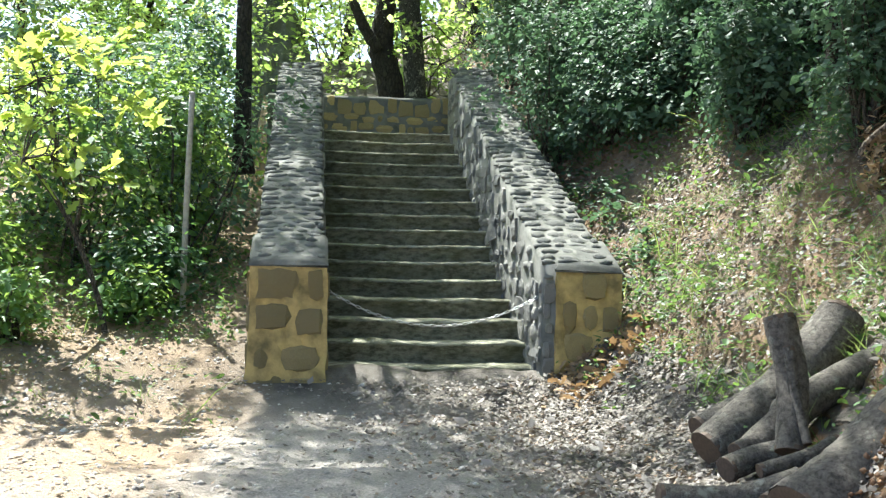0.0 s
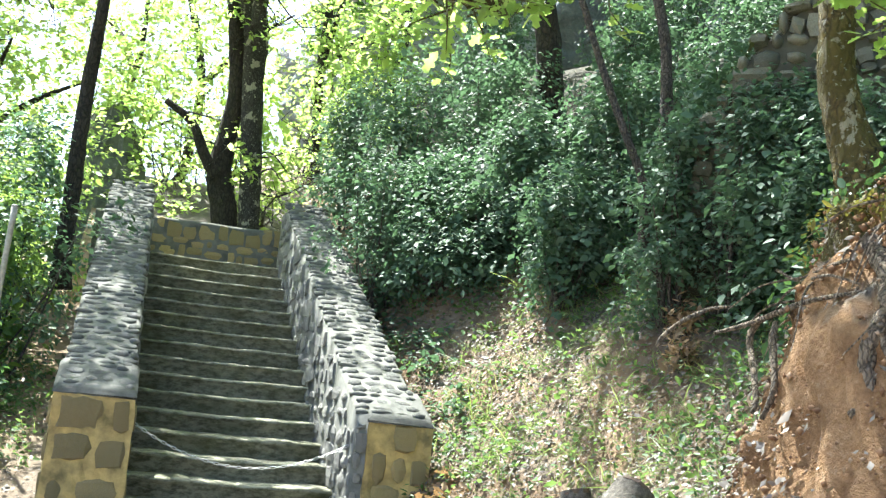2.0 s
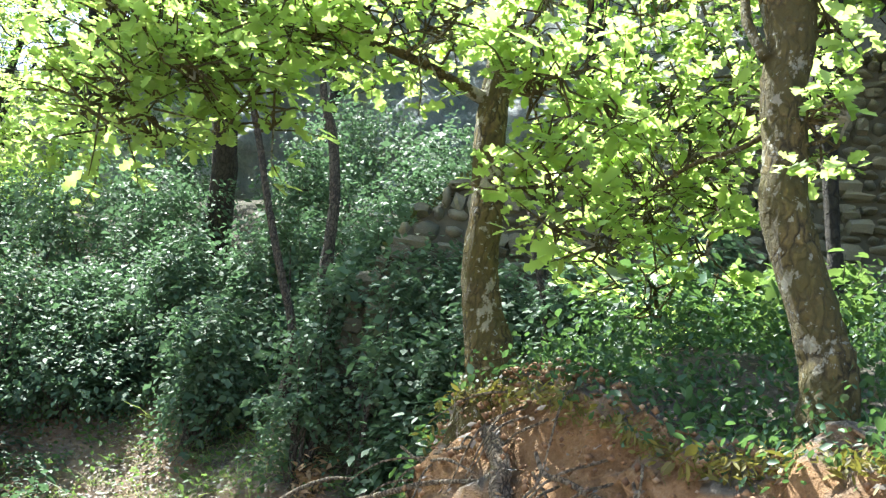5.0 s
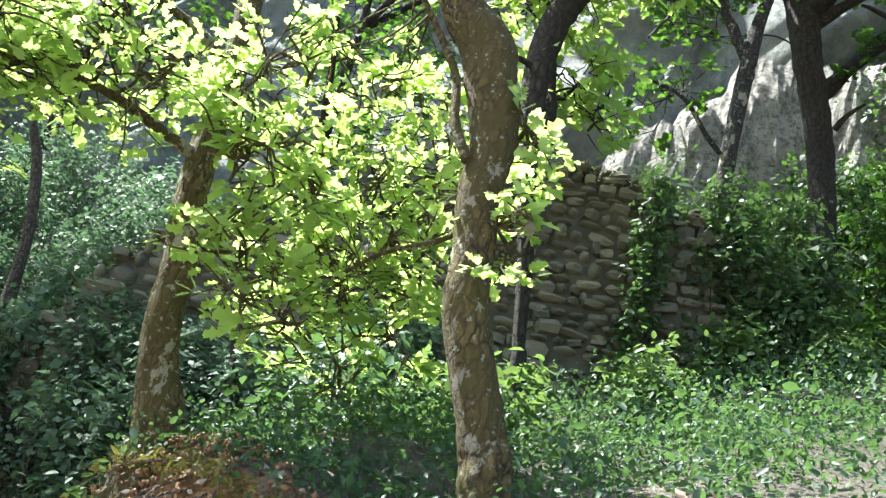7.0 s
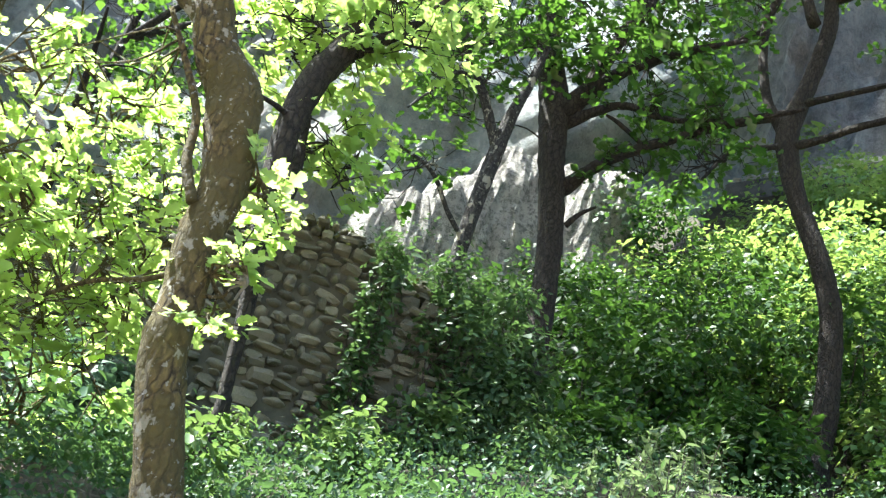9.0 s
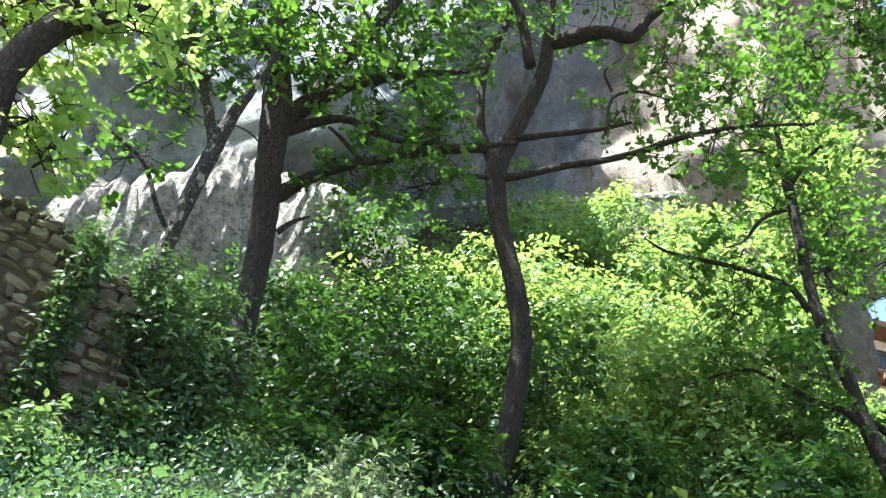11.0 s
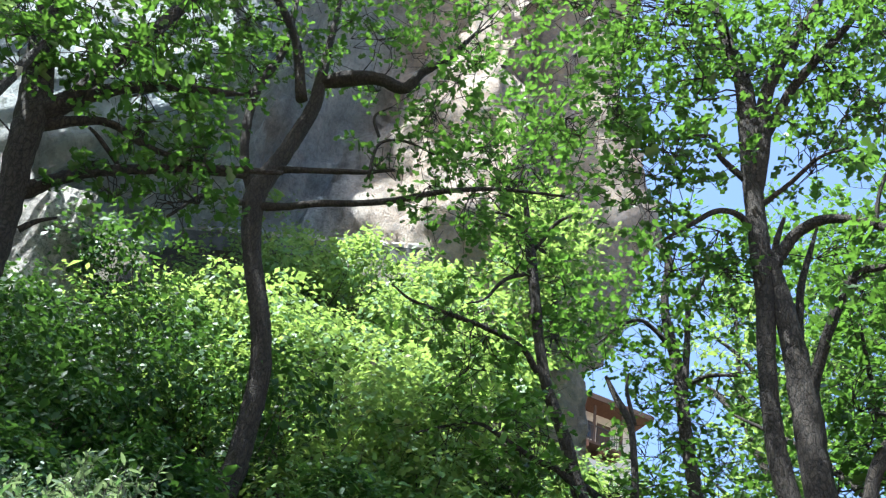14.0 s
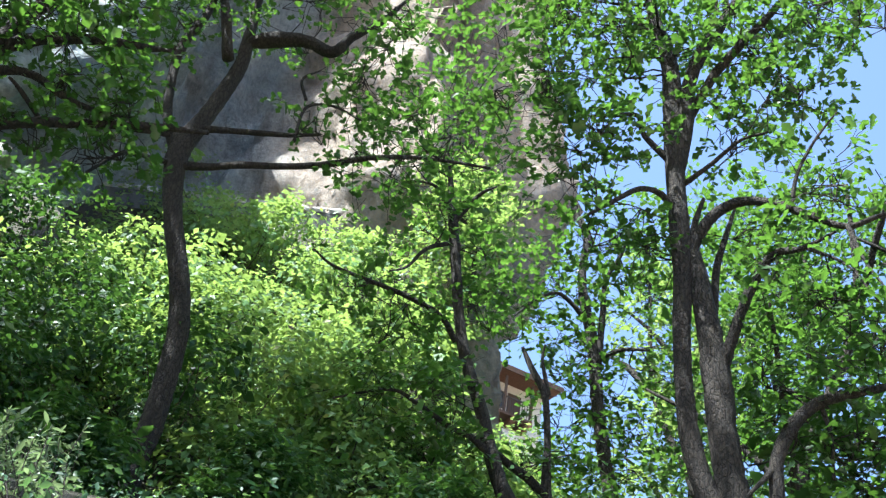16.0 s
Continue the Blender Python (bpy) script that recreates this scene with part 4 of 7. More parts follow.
tree("leaning_tree", "dark tree leaning out in front of the terrace wall", "tree", [(5.13, -4.61, 3.41, 0.048), (5.12, -4.60, 3.49, 0.041), (5.10, -4.58, 3.77, 0.046), (5.08, -4.55, 4.11, 0.054), (5.04, -4.51, 4.46, 0.066), (5.01, -4.47, 4.87, 0.081), (4.98, -4.44, 5.33, 0.096), (5.01, -4.47, 5.83, 0.108), (5.11, -4.59, 6.28, 0.100), (5.13, -4.61, 6.77, 0.087), (5.13, -4.62, 7.38, 0.073), (5.10, -4.58, 8.56, 0.051)],
     [[(5.14, -4.63, 6.20, 0.060), (5.19, -4.86, 6.37, 0.048), (5.20, -5.04, 6.51, 0.032), (5.20, -5.22, 6.71, 0.016)], [(5.09, -4.42, 4.86, 0.047), (5.20, -4.46, 5.01, 0.048), (5.24, -4.35, 5.52, 0.052), (5.27, -4.25, 5.97, 0.048), (5.32, -4.07, 6.64, 0.038), (5.27, -3.86, 7.46, 0.027)], [(4.99, -4.45, 5.46, 0.026), (4.77, -4.44, 5.42, 0.018), (4.54, -4.41, 5.35, 0.011)]],
     [(5.18, -4.36, 6.37, 0.45, 0.26, 0.45, 40, 9, 0.30), (5.20, -5.03, 6.37, 0.36, 0.21, 0.36, 26, 9, 0.30), (5.09, -3.97, 6.30, 0.37, 0.26, 0.37, 34, 9, 0.30), (5.40, -4.48, 5.66, 0.32, 0.25, 0.32, 30, 9, 0.28), (5.09, -4.57, 7.09, 0.84, 0.31, 0.84, 60, 9, 0.35), (5.57, -4.52, 5.44, 0.16, 0.17, 0.16, 10, 8, 0.22), (4.68, -4.70, 4.58, 0.13, 0.14, 0.13, 9, 7, 0.20), (4.56, -4.72, 4.18, 0.13, 0.13, 0.13, 9, 7, 0.20)], BARK_DARK, OAK, 0.1, 103, LOBED)
tree("slender_tree", "slender grey tree growing out of the ivy", "tree", [(8.17, -4.51, 4.77, 0.097), (8.13, -4.43, 5.18, 0.094), (8.09, -4.36, 5.61, 0.086), (8.04, -4.27, 6.05, 0.078), (8.04, -4.28, 6.54, 0.074), (8.06, -4.31, 7.06, 0.076), (8.08, -4.35, 7.53, 0.077), (8.11, -4.40, 8.02, 0.067), (8.16, -4.50, 8.54, 0.049), (8.20, -4.57, 9.00, 0.032)],
     [[(8.08, -4.34, 7.59, 0.055), (7.86, -4.16, 8.12, 0.053), (7.66, -4.01, 8.42, 0.042), (7.49, -3.92, 8.84, 0.031)], [(7.96, -4.12, 8.17, 0.025), (7.69, -3.94, 8.28, 0.023), (7.45, -3.80, 7.83, 0.016), (7.26, -3.75, 7.49, 0.011)], [(8.04, -4.28, 6.48, 0.026), (7.82, -4.16, 6.66, 0.024), (7.58, -4.01, 6.96, 0.021), (7.27, -3.78, 7.04, 0.013)]],
     [(7.42, -3.81, 8.30, 0.61, 0.35, 0.61, 40, 9, 0.35), (8.04, -4.27, 8.79, 0.46, 0.30, 0.46, 24, 9, 0.35), (7.36, -3.91, 6.82, 0.47, 0.33, 0.47, 24, 8, 0.30), (7.78, -3.83, 9.36, 0.95, 0.37, 0.95, 50, 9, 0.40)], BARK_GREY, CANOPY, 0.1, 104, WAVY, "trees on the slope")
# Last bough and last three crowns are out of view, added to shade bushes.
tree("oak_tree", "dark-barked oak with long spreading boughs on the slope", "tree", [(9.28, -4.78, 4.53, 0.306), (9.28, -4.77, 4.81, 0.221), (9.25, -4.72, 5.20, 0.193), (9.24, -4.70, 5.61, 0.192), (9.24, -4.69, 6.17, 0.157), (9.23, -4.67, 6.83, 0.136), (9.20, -4.59, 7.52, 0.144), (9.14, -4.47, 8.23, 0.154), (9.11, -4.41, 8.68, 0.170), (9.07, -4.33, 9.15, 0.173), (9.00, -4.18, 9.77, 0.151), (8.92, -4.03, 10.62, 0.143), (8.79, -3.78, 11.90, 0.135), (8.58, -3.44, 13.83, 0.099)],
     [[(9.21, -4.61, 7.88, 0.091), (9.24, -4.99, 8.24, 0.064), (9.28, -5.45, 8.48, 0.055), (9.34, -6.02, 8.71, 0.046), (9.35, -6.56, 8.86, 0.040), (9.33, -7.04, 8.93, 0.024)], [(9.12, -4.42, 8.81, 0.152), (9.08, -4.71, 9.10, 0.114), (9.07, -5.12, 9.39, 0.073), (9.08, -5.61, 9.58, 0.057), (9.06, -6.05, 9.64, 0.038), (9.00, -6.44, 9.63, 0.018)], [(9.15, -4.48, 8.73, 0.082), (9.18, -4.86, 8.93, 0.057), (9.17, -5.18, 8.97, 0.044), (9.21, -5.66, 8.78, 0.037), (9.23, -6.16, 8.76, 0.018)], [(9.04, -4.73, 9.06, 0.101), (9.06, -4.97, 9.81, 0.081), (9.05, -5.17, 10.18, 0.078), (9.04, -5.36, 10.69, 0.076), (9.02, -5.55, 11.23, 0.061), (9.01, -5.76, 12.10, 0.035)], [(8.97, -4.13, 9.84, 0.059), (8.67, -3.86, 9.73, 0.045), (8.42, -3.69, 9.36, 0.032), (8.15, -3.50, 9.19, 0.015)], [(9.32, -5.43, 8.50, 0.028), (9.11, -5.15, 8.69, 0.025), (8.96, -5.06, 8.68, 0.015)], [(9.26, -4.74, 7.46, 0.036), (9.22, -4.89, 7.58, 0.024), (9.18, -5.07, 7.64, 0.012)], [(8.75, -3.8, 12.3, 0.12), (9.3, -2.6, 13.4, 0.1), (9.9, -1.0, 14.1, 0.08), (10.5, 0.2, 14.5, 0.03)]],
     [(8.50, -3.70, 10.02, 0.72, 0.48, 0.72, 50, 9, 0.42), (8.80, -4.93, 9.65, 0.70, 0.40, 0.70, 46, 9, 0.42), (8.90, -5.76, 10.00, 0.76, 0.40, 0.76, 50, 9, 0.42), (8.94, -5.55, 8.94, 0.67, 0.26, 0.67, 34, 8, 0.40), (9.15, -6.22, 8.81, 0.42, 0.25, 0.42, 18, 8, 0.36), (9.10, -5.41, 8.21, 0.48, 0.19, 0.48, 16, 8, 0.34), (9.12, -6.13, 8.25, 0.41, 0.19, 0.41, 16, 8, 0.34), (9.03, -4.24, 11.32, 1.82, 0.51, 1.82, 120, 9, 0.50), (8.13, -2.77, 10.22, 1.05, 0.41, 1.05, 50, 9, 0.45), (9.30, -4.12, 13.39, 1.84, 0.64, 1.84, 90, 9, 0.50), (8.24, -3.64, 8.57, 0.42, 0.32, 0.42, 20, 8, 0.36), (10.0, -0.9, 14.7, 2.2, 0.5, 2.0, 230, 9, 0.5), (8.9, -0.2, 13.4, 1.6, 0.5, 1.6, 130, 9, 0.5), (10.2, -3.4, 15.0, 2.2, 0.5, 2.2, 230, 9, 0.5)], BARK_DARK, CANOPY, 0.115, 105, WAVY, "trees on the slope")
# Its last limb and last crown are unseen extras that shade the slope below.
tree("oak_tree", "forked oak with level boughs and a broken snag", "tree", [(12.22, -6.95, 6.16, 0.233), (12.23, -7.02, 6.49, 0.171), (12.23, -7.09, 6.91, 0.144), (12.23, -7.09, 7.52, 0.138), (12.23, -7.06, 8.16, 0.135), (12.21, -6.91, 8.81, 0.131), (12.19, -6.74, 9.30, 0.126), (12.16, -6.53, 9.89, 0.125), (12.13, -6.38, 10.53, 0.148), (12.13, -6.37, 10.96, 0.150), (12.16, -6.53, 11.57, 0.122), (12.18, -6.67, 12.19, 0.112), (12.19, -6.77, 12.75, 0.106), (12.19, -6.76, 13.23, 0.095), (12.19, -6.73, 13.97, 0.066), (12.18, -6.70, 14.90, 0.046), (12.17, -6.59, 16.15, 0.028)],
     [[(12.12, -6.32, 10.87, 0.103), (12.12, -6.06, 11.38, 0.068), (12.14, -5.91, 12.18, 0.066), (12.19, -5.89, 12.93, 0.068), (12.27, -6.02, 13.60, 0.061), (12.33, -6.06, 14.19, 0.045), (12.36, -5.99, 15.24, 0.028)], [(12.19, -6.76, 13.25, 0.086), (12.08, -7.08, 13.32, 0.133), (11.98, -7.58, 13.39, 0.107), (11.85, -8.03, 13.18, 0.093), (11.71, -8.25, 13.45, 0.072), (11.56, -8.63, 13.79, 0.047), (11.40, -8.93, 14.24, 0.026)], [(12.13, -6.40, 10.62, 0.070), (11.98, -6.79, 10.59, 0.054), (11.82, -7.25, 10.64, 0.050), (11.65, -7.78, 10.65, 0.045), (11.45, -8.29, 10.68, 0.045), (11.23, -8.86, 10.80, 0.037), (10.97, -9.56, 10.81, 0.026), (10.64, -10.37, 10.63, 0.018)], [(12.15, -6.49, 11.35, 0.060), (11.89, -6.99, 11.24, 0.043), (11.62, -7.70, 11.17, 0.035), (11.31, -8.16, 11.06, 0.019)], [(12.10, -6.21, 11.10, 0.056), (11.89, -5.94, 10.89, 0.051), (11.61, -5.41, 10.56, 0.046), (11.31, -4.93, 10.13, 0.037), (11.05, -4.61, 9.77, 0.021)], [(11.49, -7.84, 10.98, 0.027), (11.43, -7.87, 11.56, 0.023), (11.38, -8.21, 11.68, 0.019), (11.31, -8.65, 11.49, 0.015)], [(11.50, -7.85, 11.77, 0.024), (11.39, -7.73, 12.03, 0.020), (11.30, -7.94, 12.20, 0.012)], [(12.13, -6.39, 10.64, 0.055), (11.91, -6.11, 10.45, 0.038), (11.67, -5.78, 10.24, 0.030), (11.43, -5.50, 9.61, 0.018)], [(12.23, -5.86, 12.85, 0.051), (11.93, -5.46, 12.35, 0.037), (11.57, -4.91, 11.94, 0.028), (11.23, -4.54, 11.31, 0.015)], [(11.95, -6.6, 12.6, 0.09), (11.8, -6.2, 13.8, 0.07), (11.6, -5.3, 14.9, 0.05), (11.3, -4.2, 15.3, 0.02)]],
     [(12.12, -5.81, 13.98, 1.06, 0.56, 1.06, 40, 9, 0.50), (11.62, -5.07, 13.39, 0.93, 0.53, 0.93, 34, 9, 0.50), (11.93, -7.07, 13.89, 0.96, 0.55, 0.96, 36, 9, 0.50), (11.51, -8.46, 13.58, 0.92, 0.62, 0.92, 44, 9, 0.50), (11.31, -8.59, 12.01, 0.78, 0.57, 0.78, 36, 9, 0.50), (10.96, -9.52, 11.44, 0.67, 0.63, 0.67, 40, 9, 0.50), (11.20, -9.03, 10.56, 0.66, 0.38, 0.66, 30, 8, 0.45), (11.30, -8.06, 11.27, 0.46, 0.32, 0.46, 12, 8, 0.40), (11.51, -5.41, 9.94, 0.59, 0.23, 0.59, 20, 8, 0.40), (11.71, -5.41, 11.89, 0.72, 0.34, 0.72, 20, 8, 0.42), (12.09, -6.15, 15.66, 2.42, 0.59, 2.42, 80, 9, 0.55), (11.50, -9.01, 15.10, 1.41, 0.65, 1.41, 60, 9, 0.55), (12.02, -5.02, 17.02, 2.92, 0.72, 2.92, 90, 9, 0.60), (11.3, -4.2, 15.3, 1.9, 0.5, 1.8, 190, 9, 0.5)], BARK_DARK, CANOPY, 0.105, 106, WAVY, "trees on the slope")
tree("slender_tree", "thin dark tree with a broken top on the slope", "tree", [(13.34, -11.84, 7.13, 0.147), (13.39, -11.62, 7.59, 0.113), (13.45, -11.41, 8.14, 0.100), (13.49, -11.21, 8.82, 0.091), (13.55, -10.94, 9.53, 0.085), (13.58, -10.76, 10.28, 0.079), (13.61, -10.63, 11.10, 0.082), (13.63, -10.49, 11.96, 0.080), (13.64, -10.40, 12.53, 0.059), (13.66, -10.28, 13.23, 0.028)],
     [[(13.58, -10.76, 9.83, 0.053), (13.47, -10.47, 10.13, 0.045), (13.39, -9.92, 10.28, 0.041), (13.29, -9.30, 10.33, 0.033), (13.16, -8.77, 10.34, 0.024), (13.01, -8.44, 10.44, 0.012)], [(13.46, -11.35, 8.14, 0.054), (13.33, -11.11, 8.23, 0.046), (13.22, -10.76, 8.26, 0.038), (13.12, -10.28, 8.43, 0.030), (12.99, -9.86, 8.48, 0.023), (12.88, -9.13, 8.11, 0.015)], [(13.63, -10.50, 12.05, 0.045), (13.37, -10.80, 12.50, 0.031), (13.13, -11.01, 12.54, 0.013)], [(13.62, -10.53, 11.63, 0.040), (13.49, -10.11, 11.29, 0.034), (13.32, -9.84, 10.75, 0.021), (13.14, -9.58, 10.47, 0.012)], [(13.64, -10.46, 12.19, 0.036), (13.44, -10.08, 12.50, 0.027), (13.24, -9.60, 12.30, 0.018)]],
     [(13.46, -9.39, 12.77, 0.99, 0.85, 0.99, 28, 9, 0.55), (13.47, -10.19, 13.93, 1.04, 0.89, 1.04, 30, 9, 0.55), (13.29, -10.05, 11.68, 0.78, 0.54, 0.78, 26, 8, 0.50), (13.18, -9.22, 10.18, 0.73, 0.34, 0.73, 26, 8, 0.45), (13.22, -9.83, 9.51, 0.71, 0.50, 0.71, 30, 8, 0.50), (13.15, -9.54, 8.22, 0.82, 0.47, 0.82, 40, 8, 0.50), (13.31, -10.59, 7.64, 0.82, 0.55, 0.82, 44, 9, 0.50), (13.53, -11.03, 13.63, 0.75, 0.89, 0.75, 26, 9, 0.50), (13.83, -11.09, 10.53, 0.39, 0.54, 0.39, 16, 8, 0.45), (13.74, -11.02, 11.41, 0.53, 0.46, 0.53, 16, 8, 0.45), (13.41, -10.62, 8.81, 0.55, 0.49, 0.55, 20, 8, 0.45), (13.93, -10.49, 16.02, 1.03, 0.97, 1.03, 44, 9, 0.60)], BARK_DARK, CANOPY, 0.125, 107, WAVY, "trees on the slope")
tree("twin_oak", "tall twin-trunked oak against the sky", "tree", [(8.77, -12.41, 5.52, 0.147), (8.80, -12.35, 5.79, 0.111), (8.85, -12.24, 6.31, 0.101), (8.87, -12.19, 6.93, 0.094), (8.88, -12.18, 7.59, 0.097), (8.87, -12.20, 8.30, 0.107), (8.88, -12.17, 8.92, 0.117), (8.90, -12.14, 9.57, 0.111), (8.90, -12.12, 10.27, 0.121), (8.91, -12.12, 11.02, 0.122), (8.93, -12.06, 11.67, 0.098), (8.98, -11.93, 12.25, 0.079), (9.03, -11.83, 12.93, 0.067), (9.10, -11.64, 14.27, 0.039)],
     [[(8.68, -12.59, 5.47, 0.186), (8.69, -12.57, 5.80, 0.148), (8.72, -12.51, 6.31, 0.135), (8.74, -12.48, 6.86, 0.142), (8.75, -12.44, 7.38, 0.129), (8.78, -12.38, 7.86, 0.110), (8.81, -12.33, 8.30, 0.098), (8.85, -12.24, 8.72, 0.085)], [(8.89, -12.15, 9.57, 0.082), (8.78, -12.23, 10.38, 0.085), (8.70, -12.24, 10.96, 0.080), (8.57, -12.37, 11.46, 0.078), (8.40, -12.56, 11.86, 0.069), (8.23, -12.74, 12.26, 0.056), (8.02, -12.96, 12.99, 0.035)], [(8.84, -12.27, 10.49, 0.066), (8.57, -12.47, 11.01, 0.060), (8.28, -12.71, 11.39, 0.054), (7.98, -12.93, 11.65, 0.047), (7.68, -13.12, 11.95, 0.033)], [(8.83, -12.28, 8.60, 0.066), (8.64, -12.44, 8.94, 0.061), (8.42, -12.66, 9.05, 0.054), (8.17, -12.91, 8.91, 0.050), (7.91, -13.13, 8.63, 0.043), (7.64, -13.38, 8.35, 0.033), (7.34, -13.61, 8.35, 0.022), (7.05, -13.82, 8.16, 0.013)], [(8.83, -12.29, 8.76, 0.042), (8.76, -12.32, 8.99, 0.034), (8.68, -12.37, 9.21, 0.022)], [(8.72, -12.52, 7.05, 0.066), (8.52, -12.64, 7.63, 0.056), (8.33, -12.75, 8.02, 0.051), (8.13, -12.85, 8.20, 0.045), (7.89, -13.02, 8.15, 0.028), (7.61, -13.23, 8.22, 0.014)], [(8.84, -12.50, 7.52, 0.046), (8.87, -12.58, 8.42, 0.042), (8.87, -12.73, 9.00, 0.031), (8.89, -12.84, 9.37, 0.016)], [(8.89, -12.15, 9.04, 0.049), (8.84, -11.94, 9.26, 0.037), (8.82, -11.67, 9.23, 0.031), (8.81, -11.35, 8.92, 0.024), (8.76, -11.09, 8.64, 0.015)], [(8.91, -12.11, 9.83, 0.042), (8.89, -11.76, 10.13, 0.032), (8.78, -11.63, 10.30, 0.029), (8.75, -11.29, 10.15, 0.022), (8.74, -10.83, 9.98, 0.013)], [(8.00, -13.00, 8.72, 0.026), (7.89, -13.04, 9.12, 0.020), (7.73, -13.18, 9.50, 0.015), (7.53, -13.35, 9.80, 0.009)], [(7.55, -13.32, 8.27, 0.025), (7.41, -13.35, 7.77, 0.016), (7.24, -13.41, 7.35, 0.010)], [(7.85, -13.05, 8.13, 0.022), (7.58, -13.28, 7.80, 0.013), (7.36, -13.43, 7.24, 0.008)], [(8.87, -12.19, 9.48, 0.035), (8.57, -12.43, 9.65, 0.025), (8.28, -12.63, 9.81, 0.019), (7.99, -12.81, 9.74, 0.012)]],
     [(8.85, -11.14, 11.59, 0.89, 0.65, 0.89, 80, 9, 0.42), (8.93, -10.52, 10.55, 0.72, 0.62, 0.72, 60, 9, 0.42), (8.79, -11.32, 9.89, 0.57, 0.40, 0.57, 34, 9, 0.40), (9.11, -12.14, 12.26, 0.87, 0.61, 0.87, 54, 9, 0.42), (8.31, -12.65, 11.30, 0.80, 0.56, 0.80, 56, 9, 0.42), (8.00, -12.99, 10.37, 0.63, 0.46, 0.63, 34, 9, 0.40), (8.45, -12.60, 10.21, 0.51, 0.34, 0.51, 22, 8, 0.38), (9.03, -10.89, 9.44, 0.56, 0.33, 0.56, 30, 8, 0.38), (8.93, -11.53, 8.75, 0.48, 0.32, 0.48, 22, 8, 0.36), (9.26, -12.05, 8.53, 0.37, 0.39, 0.37, 18, 8, 0.36), (7.84, -13.26, 11.32, 0.72, 0.55, 0.72, 40, 9, 0.42), (7.65, -13.87, 11.37, 0.52, 0.55, 0.52, 28, 9, 0.40), (7.58, -13.27, 8.79, 0.51, 0.24, 0.51, 22, 8, 0.36), (8.03, -12.95, 7.81, 0.49, 0.35, 0.49, 32, 8, 0.36), (7.78, -13.35, 7.36, 0.48, 0.39, 0.48, 34, 8, 0.36), (8.37, -12.74, 8.56, 0.35, 0.25, 0.35, 12, 8, 0.34), (8.87, -12.20, 13.60, 2.27, 0.56, 2.27, 110, 9, 0.50), (7.87, -13.56, 12.84, 1.55, 0.52, 1.55, 70, 9, 0.50), (9.22, -10.60, 13.10, 1.49, 0.63, 1.49, 80, 9, 0.50)], BARK_DARK, CANOPY, 0.102, 108, WAVY, "trees on the slope")
tree("slender_tree", "thin forked tree behind the twin oak", "tree", [(15.20, -13.89, 8.32, 0.146), (15.24, -13.78, 8.96, 0.115), (15.30, -13.62, 9.95, 0.105), (15.33, -13.53, 10.79, 0.103), (15.36, -13.44, 11.68, 0.097), (15.41, -13.29, 12.38, 0.089), (15.43, -13.22, 13.11, 0.071), (15.41, -13.28, 13.90, 0.073), (15.48, -13.07, 14.42, 0.063), (15.55, -12.83, 15.03, 0.043), (15.61, -12.64, 15.81, 0.022)],
     [[(15.33, -13.54, 10.90, 0.066), (15.19, -13.55, 12.07, 0.058), (15.06, -13.54, 12.71, 0.049), (14.85, -13.74, 13.24, 0.035), (14.70, -13.78, 13.53, 0.020)], [(15.41, -13.28, 12.14, 0.049), (15.35, -12.80, 12.44, 0.035), (15.26, -12.38, 12.14, 0.024), (15.16, -11.98, 11.62, 0.014)], [(15.35, -13.47, 11.22, 0.043), (14.96, -13.82, 11.32, 0.038), (14.56, -14.16, 11.17, 0.023)]],
     [(15.40, -13.31, 13.12, 0.91, 0.96, 0.91, 40, 8, 0.60), (15.09, -14.17, 12.18, 0.78, 0.72, 0.78, 34, 8, 0.60), (15.65, -13.18, 11.10, 0.67, 0.71, 0.67, 26, 8, 0.60), (15.31, -14.17, 10.83, 0.85, 0.69, 0.85, 44, 8, 0.60), (15.33, -14.39, 9.74, 0.82, 0.67, 0.82, 44, 8, 0.60), (15.97, -12.44, 13.00, 0.82, 0.76, 0.82, 34, 8, 0.60), (15.45, -13.16, 14.43, 0.84, 0.66, 0.84, 24, 8, 0.55), (15.48, -13.70, 9.05, 0.71, 0.47, 0.71, 30, 8, 0.55), (15.98, -12.39, 12.25, 0.60, 0.47, 0.60, 22, 8, 0.55), (15.67, -13.14, 12.14, 0.60, 0.63, 0.60, 22, 8, 0.55), (15.74, -13.25, 10.28, 0.47, 0.59, 0.47, 18, 8, 0.55), (15.82, -12.98, 11.14, 0.24, 0.30, 0.24, 5, 7, 0.40), (15.99, -12.36, 9.06, 0.54, 0.33, 0.54, 16, 8, 0.50), (15.30, -14.45, 14.17, 0.73, 0.66, 0.73, 22, 8, 0.55), (15.19, -14.73, 11.46, 0.58, 0.61, 0.58, 20, 8, 0.55)], BARK_DARK, CANOPY, 0.13, 109, WAVY, "trees on the slope")
